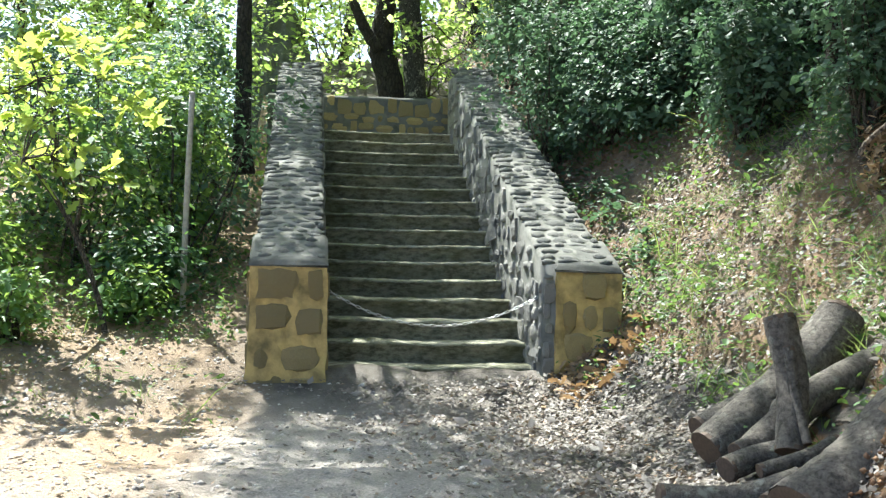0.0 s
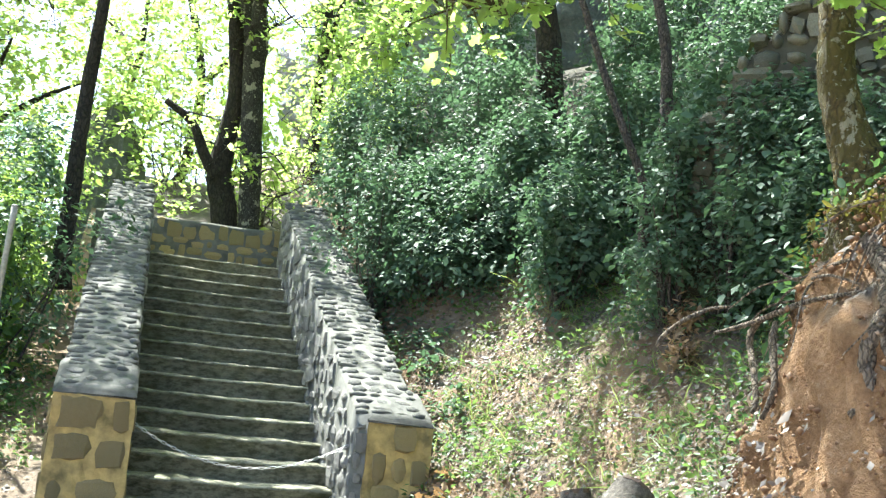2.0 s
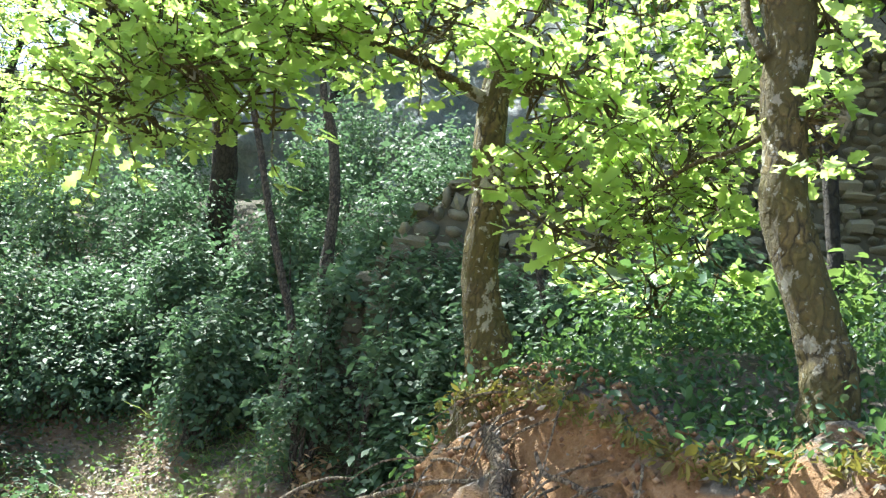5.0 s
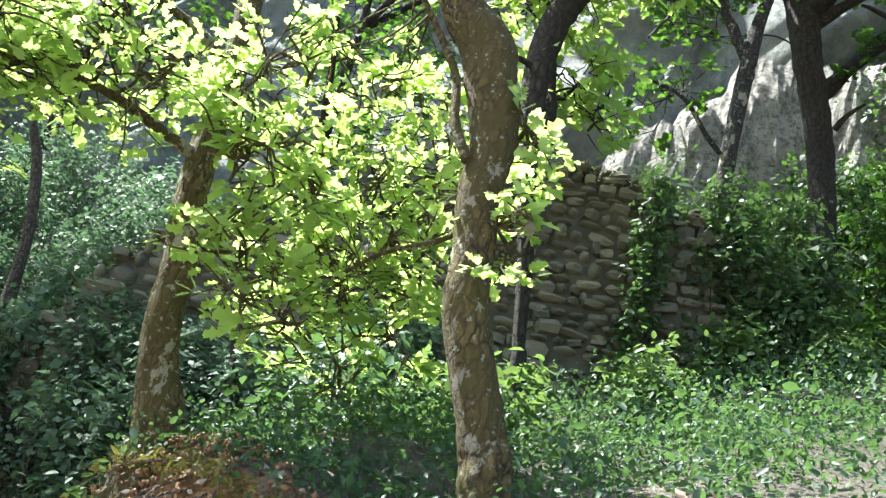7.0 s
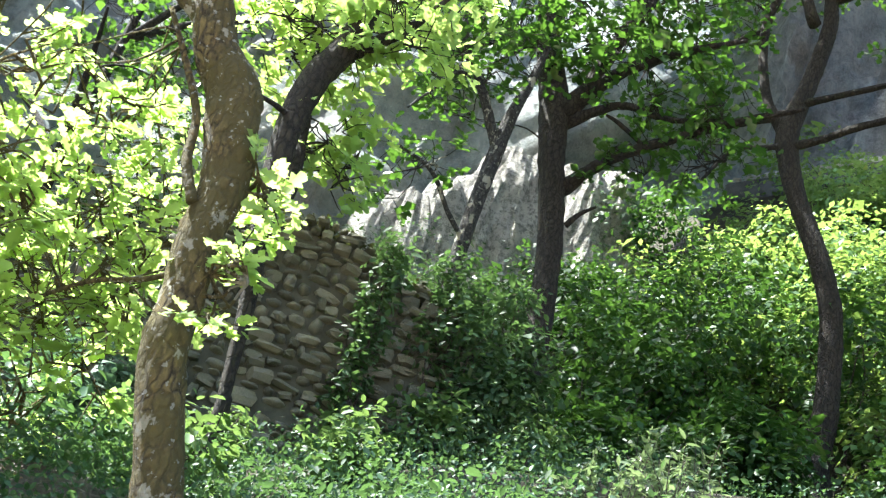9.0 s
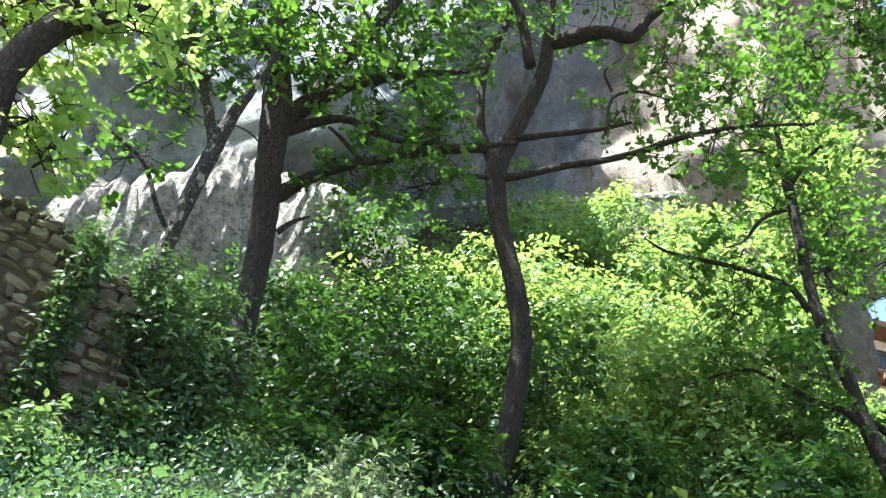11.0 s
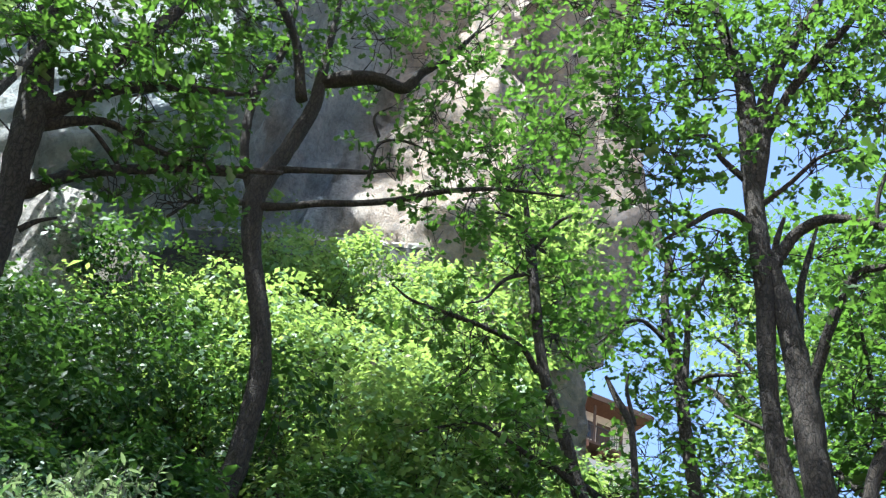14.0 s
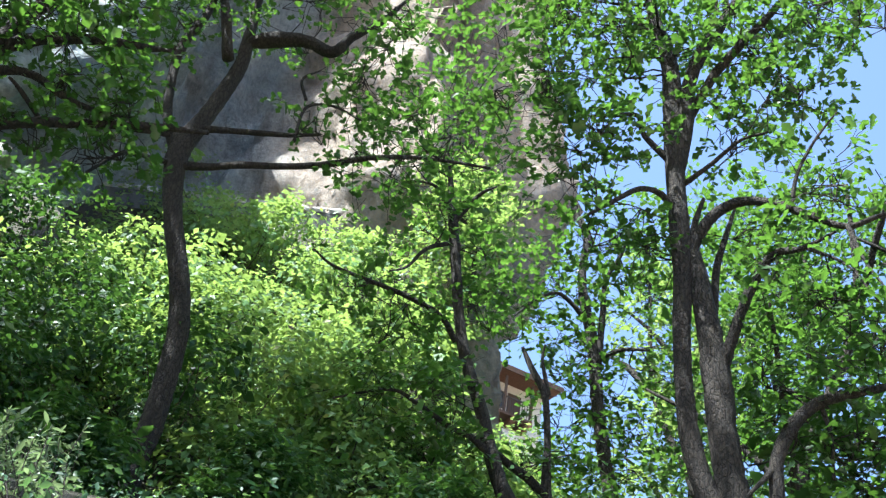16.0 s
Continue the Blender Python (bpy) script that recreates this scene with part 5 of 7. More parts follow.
tree("slender_tree", "leaning stem with two crooked limbs on the slope", "tree", [(14.08, -12.52, 7.57, 0.110), (14.11, -12.43, 8.07, 0.080), (14.11, -12.41, 8.69, 0.053), (14.12, -12.37, 9.25, 0.050), (14.14, -12.30, 9.68, 0.051), (14.20, -12.09, 10.10, 0.048), (14.24, -11.94, 10.44, 0.026)],
     [[(14.11, -12.43, 7.99, 0.072), (14.05, -12.14, 8.18, 0.064), (14.00, -11.82, 8.31, 0.056), (13.94, -11.50, 8.49, 0.040)], [(14.12, -12.38, 9.64, 0.034), (14.16, -12.25, 10.22, 0.026), (14.15, -12.27, 10.53, 0.013)]],
     [(14.13, -12.35, 8.51, 0.49, 0.43, 0.49, 14, 8, 0.45), (14.23, -12.70, 9.20, 0.42, 0.44, 0.42, 12, 8, 0.45)], BARK_DARK, CANOPY, 0.12, 120, WAVY, "trees on the slope")
tree("slender_tree", "low bent tree at the slope's edge", "tree", [(8.27, -12.73, 5.29, 0.096), (8.25, -12.76, 5.60, 0.071), (8.24, -12.78, 5.95, 0.067), (8.16, -12.92, 6.30, 0.066), (8.04, -13.13, 6.52, 0.056), (7.85, -13.42, 6.60, 0.046), (7.71, -13.61, 6.63, 0.035), (7.48, -13.93, 6.76, 0.018)],
     [[(8.24, -12.78, 5.90, 0.035), (8.20, -12.55, 5.63, 0.022), (8.15, -12.31, 5.35, 0.012)], [(8.04, -13.13, 6.52, 0.026), (8.09, -13.24, 6.24, 0.020), (8.18, -13.28, 5.85, 0.015)]],
     [(7.56, -13.49, 6.78, 0.45, 0.32, 0.45, 30, 8, 0.36), (8.54, -13.45, 6.34, 0.48, 0.39, 0.48, 40, 8, 0.36), (8.16, -13.68, 6.33, 0.41, 0.43, 0.41, 36, 8, 0.36), (8.58, -13.19, 7.22, 0.44, 0.29, 0.44, 24, 8, 0.36), (8.19, -13.63, 5.83, 0.40, 0.26, 0.40, 24, 8, 0.36), (9.08, -13.12, 6.76, 0.39, 0.35, 0.39, 22, 8, 0.36)], BARK_DARK, CANOPY, 0.11, 110, WAVY, "trees on the slope")
tree("forked_tree", "dark forked tree behind the landing wall", "tree", [(1.08, 7.61, 3.13, 0.185), (1.01, 7.61, 3.7, 0.186), (0.89, 7.62, 4.18, 0.178), (0.94, 7.62, 4.79, 0.145), (0.98, 7.62, 5.49, 0.121), (0.87, 7.62, 6.34, 0.114), (0.68, 7.63, 7.56, 0.108)], [[(0.83, 7.47, 4.1, 0.092), (0.62, 7.48, 4.44, 0.084), (0.4, 7.49, 4.86, 0.068), (0.0, 7.5, 5.12, 0.051)]], [(0.6, 6.5, 6.9, 1.8, 1.0, 1.6, 130, 14, 0.45)], BARK_DARK, OAK, 0.09, 111, group="trees above the stairs")
tree("forked_tree", "grey-barked tree behind the landing wall", "tree", [(1.41, 7.39, 3.07, 0.158), (1.36, 7.39, 3.73, 0.159), (1.27, 7.4, 4.72, 0.161), (1.19, 7.41, 5.57, 0.163), (1.15, 7.41, 6.34, 0.191), (1.01, 7.42, 6.84, 0.175), (0.79, 7.43, 7.78, 0.152)], [[(1.1, 6.7, 6.19, 0.108), (1.09, 6.7, 6.87, 0.101), (1.06, 6.7, 7.55, 0.086)]], [(1.4, 6.6, 7.6, 1.8, 1.0, 1.6, 130, 14, 0.45), (0.96, 8.12, 4.41, 2.0, 1.13, 2, 120, 13, 0.45)], BARK_GREY, OAK, 0.09, 112, group="trees above the stairs")
# The high crowns and their boughs are added to shade the stairs and lane.
tree("shade_tree", "dark tree among the thicket beside the stairs, its high crowns added for shade", "tree", [(-0.9, 4.4, 2.49, 0.1), (-0.9, 4.4, 3.21, 0.094), (-0.91, 4.4, 3.74, 0.088), (-0.9, 4.4, 4.4, 0.082)] + [(-0.85, 4.2, 5.4, 0.065), (-0.8, 4.5, 6.8, 0.045)], [[(-0.85, 4.2, 5.4, 0.05), (-0.8, 2.6, 6.5, 0.035), (-0.6, 0.8, 6.9, 0.02)], [(-0.82, 3.2, 6.1, 0.04), (-1.0, 1.9, 7.2, 0.03), (-1.0, 1.2, 7.8, 0.02)]], [(-0.4, 4.9, 7.2, 1.2, 0.8, 1.2, 90, 14, 0.5), (-0.4, 1.9, 7.2, 1.1, 0.6, 1.1, 75, 14, 0.45), (-1.0, 0.6, 6.8, 1.0, 0.5, 1.0, 70, 14, 0.45), (0.3, -0.5, 6.8, 0.9, 0.5, 0.9, 70, 14, 0.45), (-1.5, 0.7, 8.2, 1.2, 0.5, 1.2, 150, 14, 0.45), (-1.6, 2.1, 8.2, 1.1, 0.5, 1.1, 130, 14, 0.45), (-1.5, 3.6, 7.8, 1.0, 0.5, 1.0, 100, 14, 0.45), (-1.4, 5.3, 7.9, 1.0, 0.5, 1.0, 90, 14, 0.45), (-1.3, 7.0, 8.2, 1.0, 0.6, 1.0, 90, 14, 0.45), (0.1, 0.6, 8.0, 1.1, 0.5, 1.1, 90, 14, 0.45)], BARK_DARK, OAK, 0.09, 113)
# Added for its high unseen crowns, which shade slope, stairs, bank and terrace wall.
tree("shade_tree", "leafy tree added to shade the slope and the stairs from above view", "tree", [(4.4, 3.4, 3.6, 0.2), (4.2, 3.2, 5.5, 0.16), (3.6, 2.9, 7.0, 0.12), (3.0, 2.6, 8.6, 0.06)],
     [[(3.6, 2.9, 7.0, 0.08), (2.4, 2.3, 7.6, 0.05), (1.2, 1.8, 7.8, 0.02)], [(3.7, 2.9, 6.8, 0.07), (3.0, 1.6, 7.2, 0.05), (2.6, 0.6, 7.3, 0.02)], [(3.0, 1.6, 7.2, 0.05), (2.2, 0.0, 7.6, 0.035), (1.4, -1.6, 7.6, 0.015)]],
     [(1.2, 1.8, 7.8, 1.3, 0.6, 1.2, 55, 13, 0.45), (2.7, 0.6, 7.3, 1.1, 0.6, 1.0, 36, 13, 0.45), (3.1, 2.6, 8.2, 1.4, 0.8, 1.3, 100, 14, 0.45), (0.75, -1.3, 7.6, 1.15, 0.45, 1.15, 130, 14, 0.45), (3.8, 0.2, 8.2, 1.1, 0.5, 1.1, 110, 14, 0.45), (4.9, -0.6, 8.6, 1.1, 0.5, 1.1, 110, 14, 0.45), (2.7, 1.7, 8.7, 1.3, 0.5, 1.3, 130, 12, 0.45), (3.6, 1.2, 9.0, 1.2, 0.5, 1.2, 110, 12, 0.45)], BARK_DARK, OAK, 0.085, 118)
# Stands out of view, added to keep sun off the shelf and slope trunks.
tree("unseen_shade_tree", "unseen tall tree added to shade the shelf and the slope", "tree", [(1.6, -12.2, -0.9, 0.26), (1.9, -11.8, 3.0, 0.22), (2.8, -10.6, 7.5, 0.17), (4.4, -8.8, 11.5, 0.1), (5.6, -7.6, 13.6, 0.05)],
     [[(2.8, -10.6, 7.5, 0.11), (4.6, -9.2, 11.6, 0.08), (7.2, -8.0, 13.6, 0.05), (9.4, -7.0, 15.4, 0.03), (11.2, -6.4, 16.3, 0.015)], [(4.4, -8.8, 11.5, 0.08), (6.4, -6.6, 13.2, 0.05), (8.4, -5.4, 13.7, 0.02)], [(4.4, -8.8, 11.5, 0.07), (5.2, -6.8, 12.8, 0.05), (5.8, -5.6, 13.4, 0.02)], [(5.6, -6.0, 13.2, 0.05), (5.2, -3.2, 13.5, 0.04), (4.5, -1.0, 13.6, 0.02)]],
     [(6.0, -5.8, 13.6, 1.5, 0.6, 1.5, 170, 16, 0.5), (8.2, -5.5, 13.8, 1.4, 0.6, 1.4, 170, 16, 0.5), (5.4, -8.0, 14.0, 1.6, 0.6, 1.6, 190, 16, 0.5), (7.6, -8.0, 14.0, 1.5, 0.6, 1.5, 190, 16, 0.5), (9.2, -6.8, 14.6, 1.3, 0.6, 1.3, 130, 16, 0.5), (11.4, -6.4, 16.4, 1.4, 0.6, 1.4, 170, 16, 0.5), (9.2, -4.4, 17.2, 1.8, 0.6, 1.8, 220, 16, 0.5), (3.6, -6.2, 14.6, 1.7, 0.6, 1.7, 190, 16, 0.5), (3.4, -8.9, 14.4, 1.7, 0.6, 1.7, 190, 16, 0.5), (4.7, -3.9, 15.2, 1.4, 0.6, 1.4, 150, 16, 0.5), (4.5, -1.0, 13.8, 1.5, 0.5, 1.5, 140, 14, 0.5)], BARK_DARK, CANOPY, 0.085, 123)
tree("maple_sapling", "bent sapling with large bright yellow-green leaves", "sapling", [(-1.7, 0.52, 0.35, 0.026), (-1.78, 0.5, 0.71, 0.023), (-1.91, 0.48, 1.06, 0.023), (-2.04, 0.45, 1.33, 0.021), (-2.21, 0.41, 1.58, 0.016), (-2.33, 0.38, 1.75, 0.009)], [[(-1.95, 0.48, 1.15, 0.019), (-1.9, 0.49, 1.47, 0.014), (-2.02, 0.47, 2.08, 0.009)]], [(-2.08, 0.16, 2.17, 0.76, 0.82, 0.7, 46, 9, 0.3)], TWIG, MAPLE, 0.12, 114, LOBED, trunk_sides=8)
tree("thin_stem", "thin pale stem among the shrubs", "sapling", [(3.51, -1.09, 2.84, 0.035), (3.33, -1.01, 3.32, 0.031), (3.15, -0.93, 3.8, 0.029), (2.98, -0.86, 4.3, 0.027), (2.82, -0.8, 4.71, 0.023)], [], [], TWIG, SHRUB, 0.05, 115, trunk_sides=7)
tree("thin_stem", "thin grey stem before the terrace wall", "sapling", [(3.74, -0.88, 3.73, 0.051), (3.7, -0.86, 4.16, 0.047), (3.59, -0.81, 4.65, 0.043), (3.47, -0.76, 4.94, 0.034), (3.39, -0.72, 5.34, 0.025)], [], [], TWIG, SHRUB, 0.05, 116, trunk_sides=7)
tree("thin_stem", "thin dry stem under the oaks", "sapling", [(4.12, -3.29, 2.92, 0.022), (4.02, -3.22, 3.32, 0.018), (3.96, -3.17, 3.61, 0.013)], [], [], TWIG, SHRUB, 0.05, 117, trunk_sides=7)

DARKSHRUB = "dense evergreen shrub with small glossy dark leaves"
for i, (row, n, m) in enumerate((((3.74, 1.97, 2.8, 1.22, 0.87, 1.2), 260, SHRUB), ((2.44, 3.04, 3.1, 0.8, 0.8, 1.0), 170, SHRUB), ((4.39, 0.88, 2.99, 1.14, 0.71, 1.0), 200, SHRUB), ((4.29, -0.86, 3.32, 0.71, 0.61, 0.8), 130, SHRUB), ((-1.31, 2.4, 2.06, 1.01, 1.18, 1.5), 260, SHRUB))):
    shrub(DARKSHRUB, *row, n, 18, 0.24, m, 0.055, 200 + i, "shrub", RHOMB)
shrub("leafy undergrowth under the oaks", 4.08, -4.32, 2.74, 0.86, 0.37, 0.8, 150, 14, 0.25, HERB, 0.06, 232, "undergrowth")
shrub("low green undergrowth beside the path", -1.5, 1.3, 1.0, 0.8, 0.3, 0.6, 110, 13, 0.25, HERB, 0.06, 235, "undergrowth")


def on_land(label, x, y, w, h, twigs, leaf, size, seed, name="shrub", per=15, reach=0.3, shape=OVATE):
    z = float(land(x, y)) + h * 0.55
    return shrub(label, x, y, z, w, h * 0.5, w, twigs, per, reach, leaf, size, seed, name, shape)


for i, (x, y, z, w, h) in enumerate(((3.85, -1.95, 3.05, 0.38, 0.4), (4.15, -2.2, 3.1, 0.35, 0.4), (3.6, -1.5, 3.1, 0.35, 0.35))):
    shrub(DARKSHRUB, x, y, z, w, h, w, 200, 14, 0.2, SHRUB, 0.05, 640 + i, "shrub", RHOMB)
for i, (x, y, w, h) in enumerate(((6.7, -5.2, 0.3, 0.5), (6.2, -4.9, 0.22, 0.35), (7.3, -5.7, 0.35, 0.5), (5.6, -4.3, 0.25, 0.4), (4.6, -4.6, 0.35, 0.5), (4.2, -5.2, 0.3, 0.4), (5.0, -5.6, 0.25, 0.3))):
    on_land("small bright green bush in front of the terrace wall", x, y, w, h, 70, WEED, 0.06, 660 + i, "undergrowth", 11, 0.2)
on_land("fern-like green sprays at the edge of the cut bank", 2.85, -4.35, 0.3, 0.5, 60, HERB, 0.05, 231, "undergrowth", 12, 0.2)
# evergreen thicket right of the stairs
for i, (x, y, w, h) in enumerate(((2.95, 2.4, 0.7, 1.7), (3.55, 1.7, 0.7, 1.5), (4.3, 0.8, 0.8, 1.6), (4.6, -0.5, 0.75, 1.4), (3.6, 3.2, 0.9, 2.2), (4.7, 1.6, 0.95, 2.3),
                                  (5.4, 0.4, 0.9, 2.0), (4.9, -2.0, 0.7, 1.2), (3.0, 4.4, 0.9, 2.4), (4.2, 5.4, 1.1, 2.6), (5.8, 3.2, 1.1, 2.6), (2.6, 6.4, 1.0, 2.2), (2.75, 3.3, 0.6, 1.4), (3.15, 2.0, 0.5, 0.9), (4.0, 1.5, 0.7, 1.1), (4.9, 0.3, 0.8, 1.3), (5.3, -1.0, 0.8, 1.3), (6.4, 1.6, 1.1, 2.0),
                                  (3.95, -1.2, 0.6, 1.9), (4.25, -1.95, 0.5, 1.5), (3.95, -2.3, 0.45, 1.0), (4.4, -3.2, 0.5, 1.1), (3.5, 0.2, 0.6, 1.2), (4.05, -2.7, 0.5, 1.0), (4.3, -2.5, 0.55, 1.3), (5.2, -3.5, 0.55, 1.1), (5.9, -1.6, 0.9, 1.7))):
    on_land(DARKSHRUB, x, y, w, h, 380, SHRUB, 0.056, 300 + i, "shrub", 17, 0.24, RHOMB)
# thicket left of the stairs
for i, (x, y, w, h) in enumerate(((-1.35, 2.9, 0.7, 2.3), (-2.2, 2.2, 0.9, 2.2), (-3.2, 1.2, 0.9, 1.9), (-1.6, 4.4, 0.9, 2.8), (-2.9, 3.6, 1.0, 2.6), (-4.0, 2.6, 1.1, 2.4), (-1.3, 6.2, 0.8, 2.6), (-2.7, 6.4, 1.2, 3.2))):
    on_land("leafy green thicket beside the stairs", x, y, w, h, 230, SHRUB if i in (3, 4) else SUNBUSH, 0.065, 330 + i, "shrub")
for i, (x, y, w, h) in enumerate(((-2.35, 0.2, 0.4, 0.45), (-1.6, 0.9, 0.4, 0.4), (-2.9, 0.6, 0.5, 0.8), (-2.7, -0.7, 0.3, 0.3), (-3.4, 0.0, 0.6, 0.8))):
    on_land("low bright green weeds at the path's edge", x, y, w, h, 70, SUNBUSH, 0.06, 340 + i, "undergrowth")
for i, (x, y, w, h) in enumerate(((-2.6, 9.3, 1.2, 3.4), (-0.6, 9.9, 1.2, 3.2), (1.5, 9.4, 1.2, 3.4), (3.3, 8.4, 1.1, 3.0), (-4.6, 9.0, 1.3, 3.6), (0.4, 12.0, 1.5, 4.2), (-2.4, 12.5, 1.6, 4.4), (3.0, 12.0, 1.5, 4.0))):
    on_land("backlit yellow-green thicket above the landing", x, y, w, h, 200, OAK, 0.1, 350 + i, "bush", 12, 0.4, RHOMB)
# the overgrown slope below the ledge
def mound(label, x, y, top, r, leaf, size, count, seed):
    """A thick bush on the steep slope: heaped rounded lobes of small leaves round a few stems."""
    rng = np.random.RandomState(seed)
    foot = (x, y, float(land(x, y)))
    ob = thing("bush", foot, label, "bush", "bushes on the slope")
    cs, ns, tw = [], [], Geo()
    for i in range(9):
        c = np.array((x, y, top - 0.75 * r)) + np.append(rng.uniform(-0.75, 0.75, 2) * r, rng.uniform(-1.0, 0.3) * r)
        q = r * rng.uniform(0.36, 0.6)
        k = count // 54
        d = rng.standard_normal((k, 3))
        d[:, 2] += 0.4
        d[:, 0] -= 0.3
        d /= np.linalg.norm(d, axis=1, keepdims=True)
        p = (c + d * q * rng.uniform(0.7, 1.1, (k, 1)))[:, None] + rng.standard_normal((k, 6, 3)) * 0.09 + d[:, None] * rng.uniform(-0.1, 0.18, (k, 6, 1))
        cs.append(p.reshape(-1, 3))
        ns.append(np.repeat(d, 6, 0))
        f = np.array(foot) + np.append(rng.uniform(-0.3, 0.3, 2) * r, -0.1)
        m = (f + c) / 2 + rng.standard_normal(3) * 0.15 * r
        tube(tw, [(*f, 0.02), (*m, 0.014), (*c, 0.006)], 5, 3, cap=False)
    normals = np.concatenate(ns)
    part("stemwork", tw.mesh("stemwork", foot), TWIG, ob, kind="stuff")
    part("foliage", leaves("foliage", np.concatenate(cs), size, rng, RHOMB, 0.25, origin=foot, facing=normals * 0.8, ways=normals * 0.4), leaf, ob, kind="stuff")


rng = np.random.RandomState(77)
n = 0
for row in range(7):
    x0 = 12.9 + row * 1.05
    for y0 in np.arange(-14.6, -5.2, 1.5):
        x, y = x0 + rng.uniform(-0.35, 0.35), y0 + rng.uniform(-0.5, 0.5)
        top = 6.5 + (x - 12) * 1.27 - 0.9 * max(0.0, -10.2 - y) + rng.uniform(-0.35, 0.35)
        if abs(y + 10.7 + 0.2517 * (x - 9.9)) < 1.9:
            top = min(top, 6.3 + (x - 9.9) * 0.5485)
        # Lower mounds near the oaks get the dark leaf in place of their shade.
        mound("dense bush on the steep slope, sun or shade painted into its green", x, y, top, rng.uniform(1.0, 1.45), SHADEBUSH if y > -7.4 and x < 14.2 else SUNBUSH, 0.105, 2700, 400 + n)
        n += 1
for row in range(5):
    d0 = 11.0 + row * 0.95
    for y0 in np.arange(-5.2, 1.8, 1.45):
        x, y = d0 + rng.uniform(-0.35, 0.35), y0 + rng.uniform(-0.4, 0.4) + 0.1 * row
        top = 5.6 + (x - 10.5) * 1.36 + rng.uniform(-0.4, 0.3) - 0.12 * max(0.0, y + 2.5)
        # Dark leaf again, so the canopy's shade is carried by the colour.
        mound("dense bush on the slope, its leaves coloured dark for shade", x, y, top, rng.uniform(0.9, 1.3), SHADEBUSH, 0.095, 2700, 400 + n)
        n += 1
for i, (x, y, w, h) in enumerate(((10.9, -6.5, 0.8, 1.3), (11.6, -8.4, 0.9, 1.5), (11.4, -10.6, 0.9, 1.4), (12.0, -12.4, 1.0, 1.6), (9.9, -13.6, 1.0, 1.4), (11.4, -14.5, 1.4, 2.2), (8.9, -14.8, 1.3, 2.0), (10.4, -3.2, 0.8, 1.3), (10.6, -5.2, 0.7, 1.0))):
    on_land("shaded green bush among the trees", x, y, w, h, 230, SHADEBUSH, 0.085, 470 + i, "bush", 18, 0.3)
for i, (x, y, z, w, h) in enumerate(((6.91, -4.92, 5.42, 0.20, 0.20), (7.02, -5.12, 5.12, 0.24, 0.24), (7.10, -5.29, 4.77, 0.28, 0.26), (7.15, -5.40, 4.47, 0.30, 0.28), (7.54, -5.28, 5.54, 0.34, 0.32), (7.58, -5.38, 5.05, 0.34, 0.32), (7.59, -5.40, 4.62, 0.34, 0.32), (6.40, -4.64, 5.32, 0.10, 0.10), (8.0, -4.6, 5.4, 0.6, 0.5), (8.5, -4.3, 5.7, 0.6, 0.5), (7.5, -4.5, 5.2, 0.4, 0.35), (9.3, -3.9, 6.2, 0.6, 0.6), (9.0, -3.4, 6.2, 0.7, 0.7), (8.1, -3.6, 5.8, 0.6, 0.5), (10.2, -2.6, 7.4, 0.8, 0.8), (9.6, -2.0, 7.2, 0.8, 0.8))):
    shrub("dark ivy heaped over the end of the terrace wall", x, y, z, w, h, w, 130, 12, 0.2, IVY, 0.055, 520 + i, "ivy")


def grown_tree(x, y, h, r, seed, leaf=CANOPY, twigs=260, label="tall leafy tree in the wood behind"):
    rs = np.random.RandomState(seed)
    z = float(land(x, y)) - 0.1
    k = rs.uniform(-0.5, 0.5, (4, 2))
    trunk = [(x, y, z, 0.12), (x + k[0, 0] * 0.7, y + k[0, 1] * 0.7, z + h * 0.3, 0.09), (x + k[1, 0] * 1.6, y + k[1, 1] * 1.6, z + h * 0.6, 0.07), (x + k[1, 0] * 1.9, y + k[1, 1] * 1.9, z + h * 0.9, 0.03)]
    limbs = []
    for a in range(4):
        s = trunk[1 + a % 2]
        d = rs.uniform(0, 6.28)
        limbs.append([(*s[:3], 0.07), (s[0] + math.cos(d) * r * 0.4, s[1] + math.sin(d) * r * 0.4, s[2] + h * 0.12, 0.05), (s[0] + math.cos(d) * r * 0.8, s[1] + math.sin(d) * r * 0.8, s[2] + h * 0.2, 0.02)])
    crowns = [(x + rs.uniform(-0.4, 0.4) * r, y + rs.uniform(-0.4, 0.4) * r, z + h * u, r * 0.75, h * 0.17, r * 0.75, twigs // 3, 14, 0.55) for u in (0.42, 0.65, 0.88)]
    return tree("woodland_tree", label, "tree", trunk, limbs, crowns, BARK_DARK, leaf, 0.12, seed, group="woodland trees", trunk_sides=9)


for i, (x, y, h, r) in enumerate(((-6.2, 12.5, 9, 2.4), (-9.5, 9.5, 10, 2.8), (-3.6, 11.5, 10, 2.6), (-8.5, 3.5, 8, 2.5), (3.6, 9.5, 9, 2.4), (0.5, 15.5, 9, 2.3), (-3.2, 10.9, 6.5, 2.2), (-0.9, 13.6, 7, 1.9), (3.0, 12.2, 7.5, 2.0), (-5.0, 6.6, 7, 2.2), (6.8, 6.8, 9, 2.4), (-6, 15, 11, 3), (9.5, 3.2, 8, 2.2), (-11, 14, 11, 3.2), (13, -16, 9, 2.6), (10.5, -18.5, 9, 2.6), (7.5, -17, 8, 2.4), (19.3, -11.6, 5.5, 1.6), (18.5, -16.6, 9.5, 2.2), (15.6, -17.5, 10, 2.4), (21.0, -17.5, 11, 2.4))):
    grown_tree(x, y, h, r, 500 + i, SUNBUSH if i in (17, 18) else OAK if i in (0, 1, 2, 5, 6, 7, 8, 9, 11) else CANOPY, 420 if i > 13 else 260)


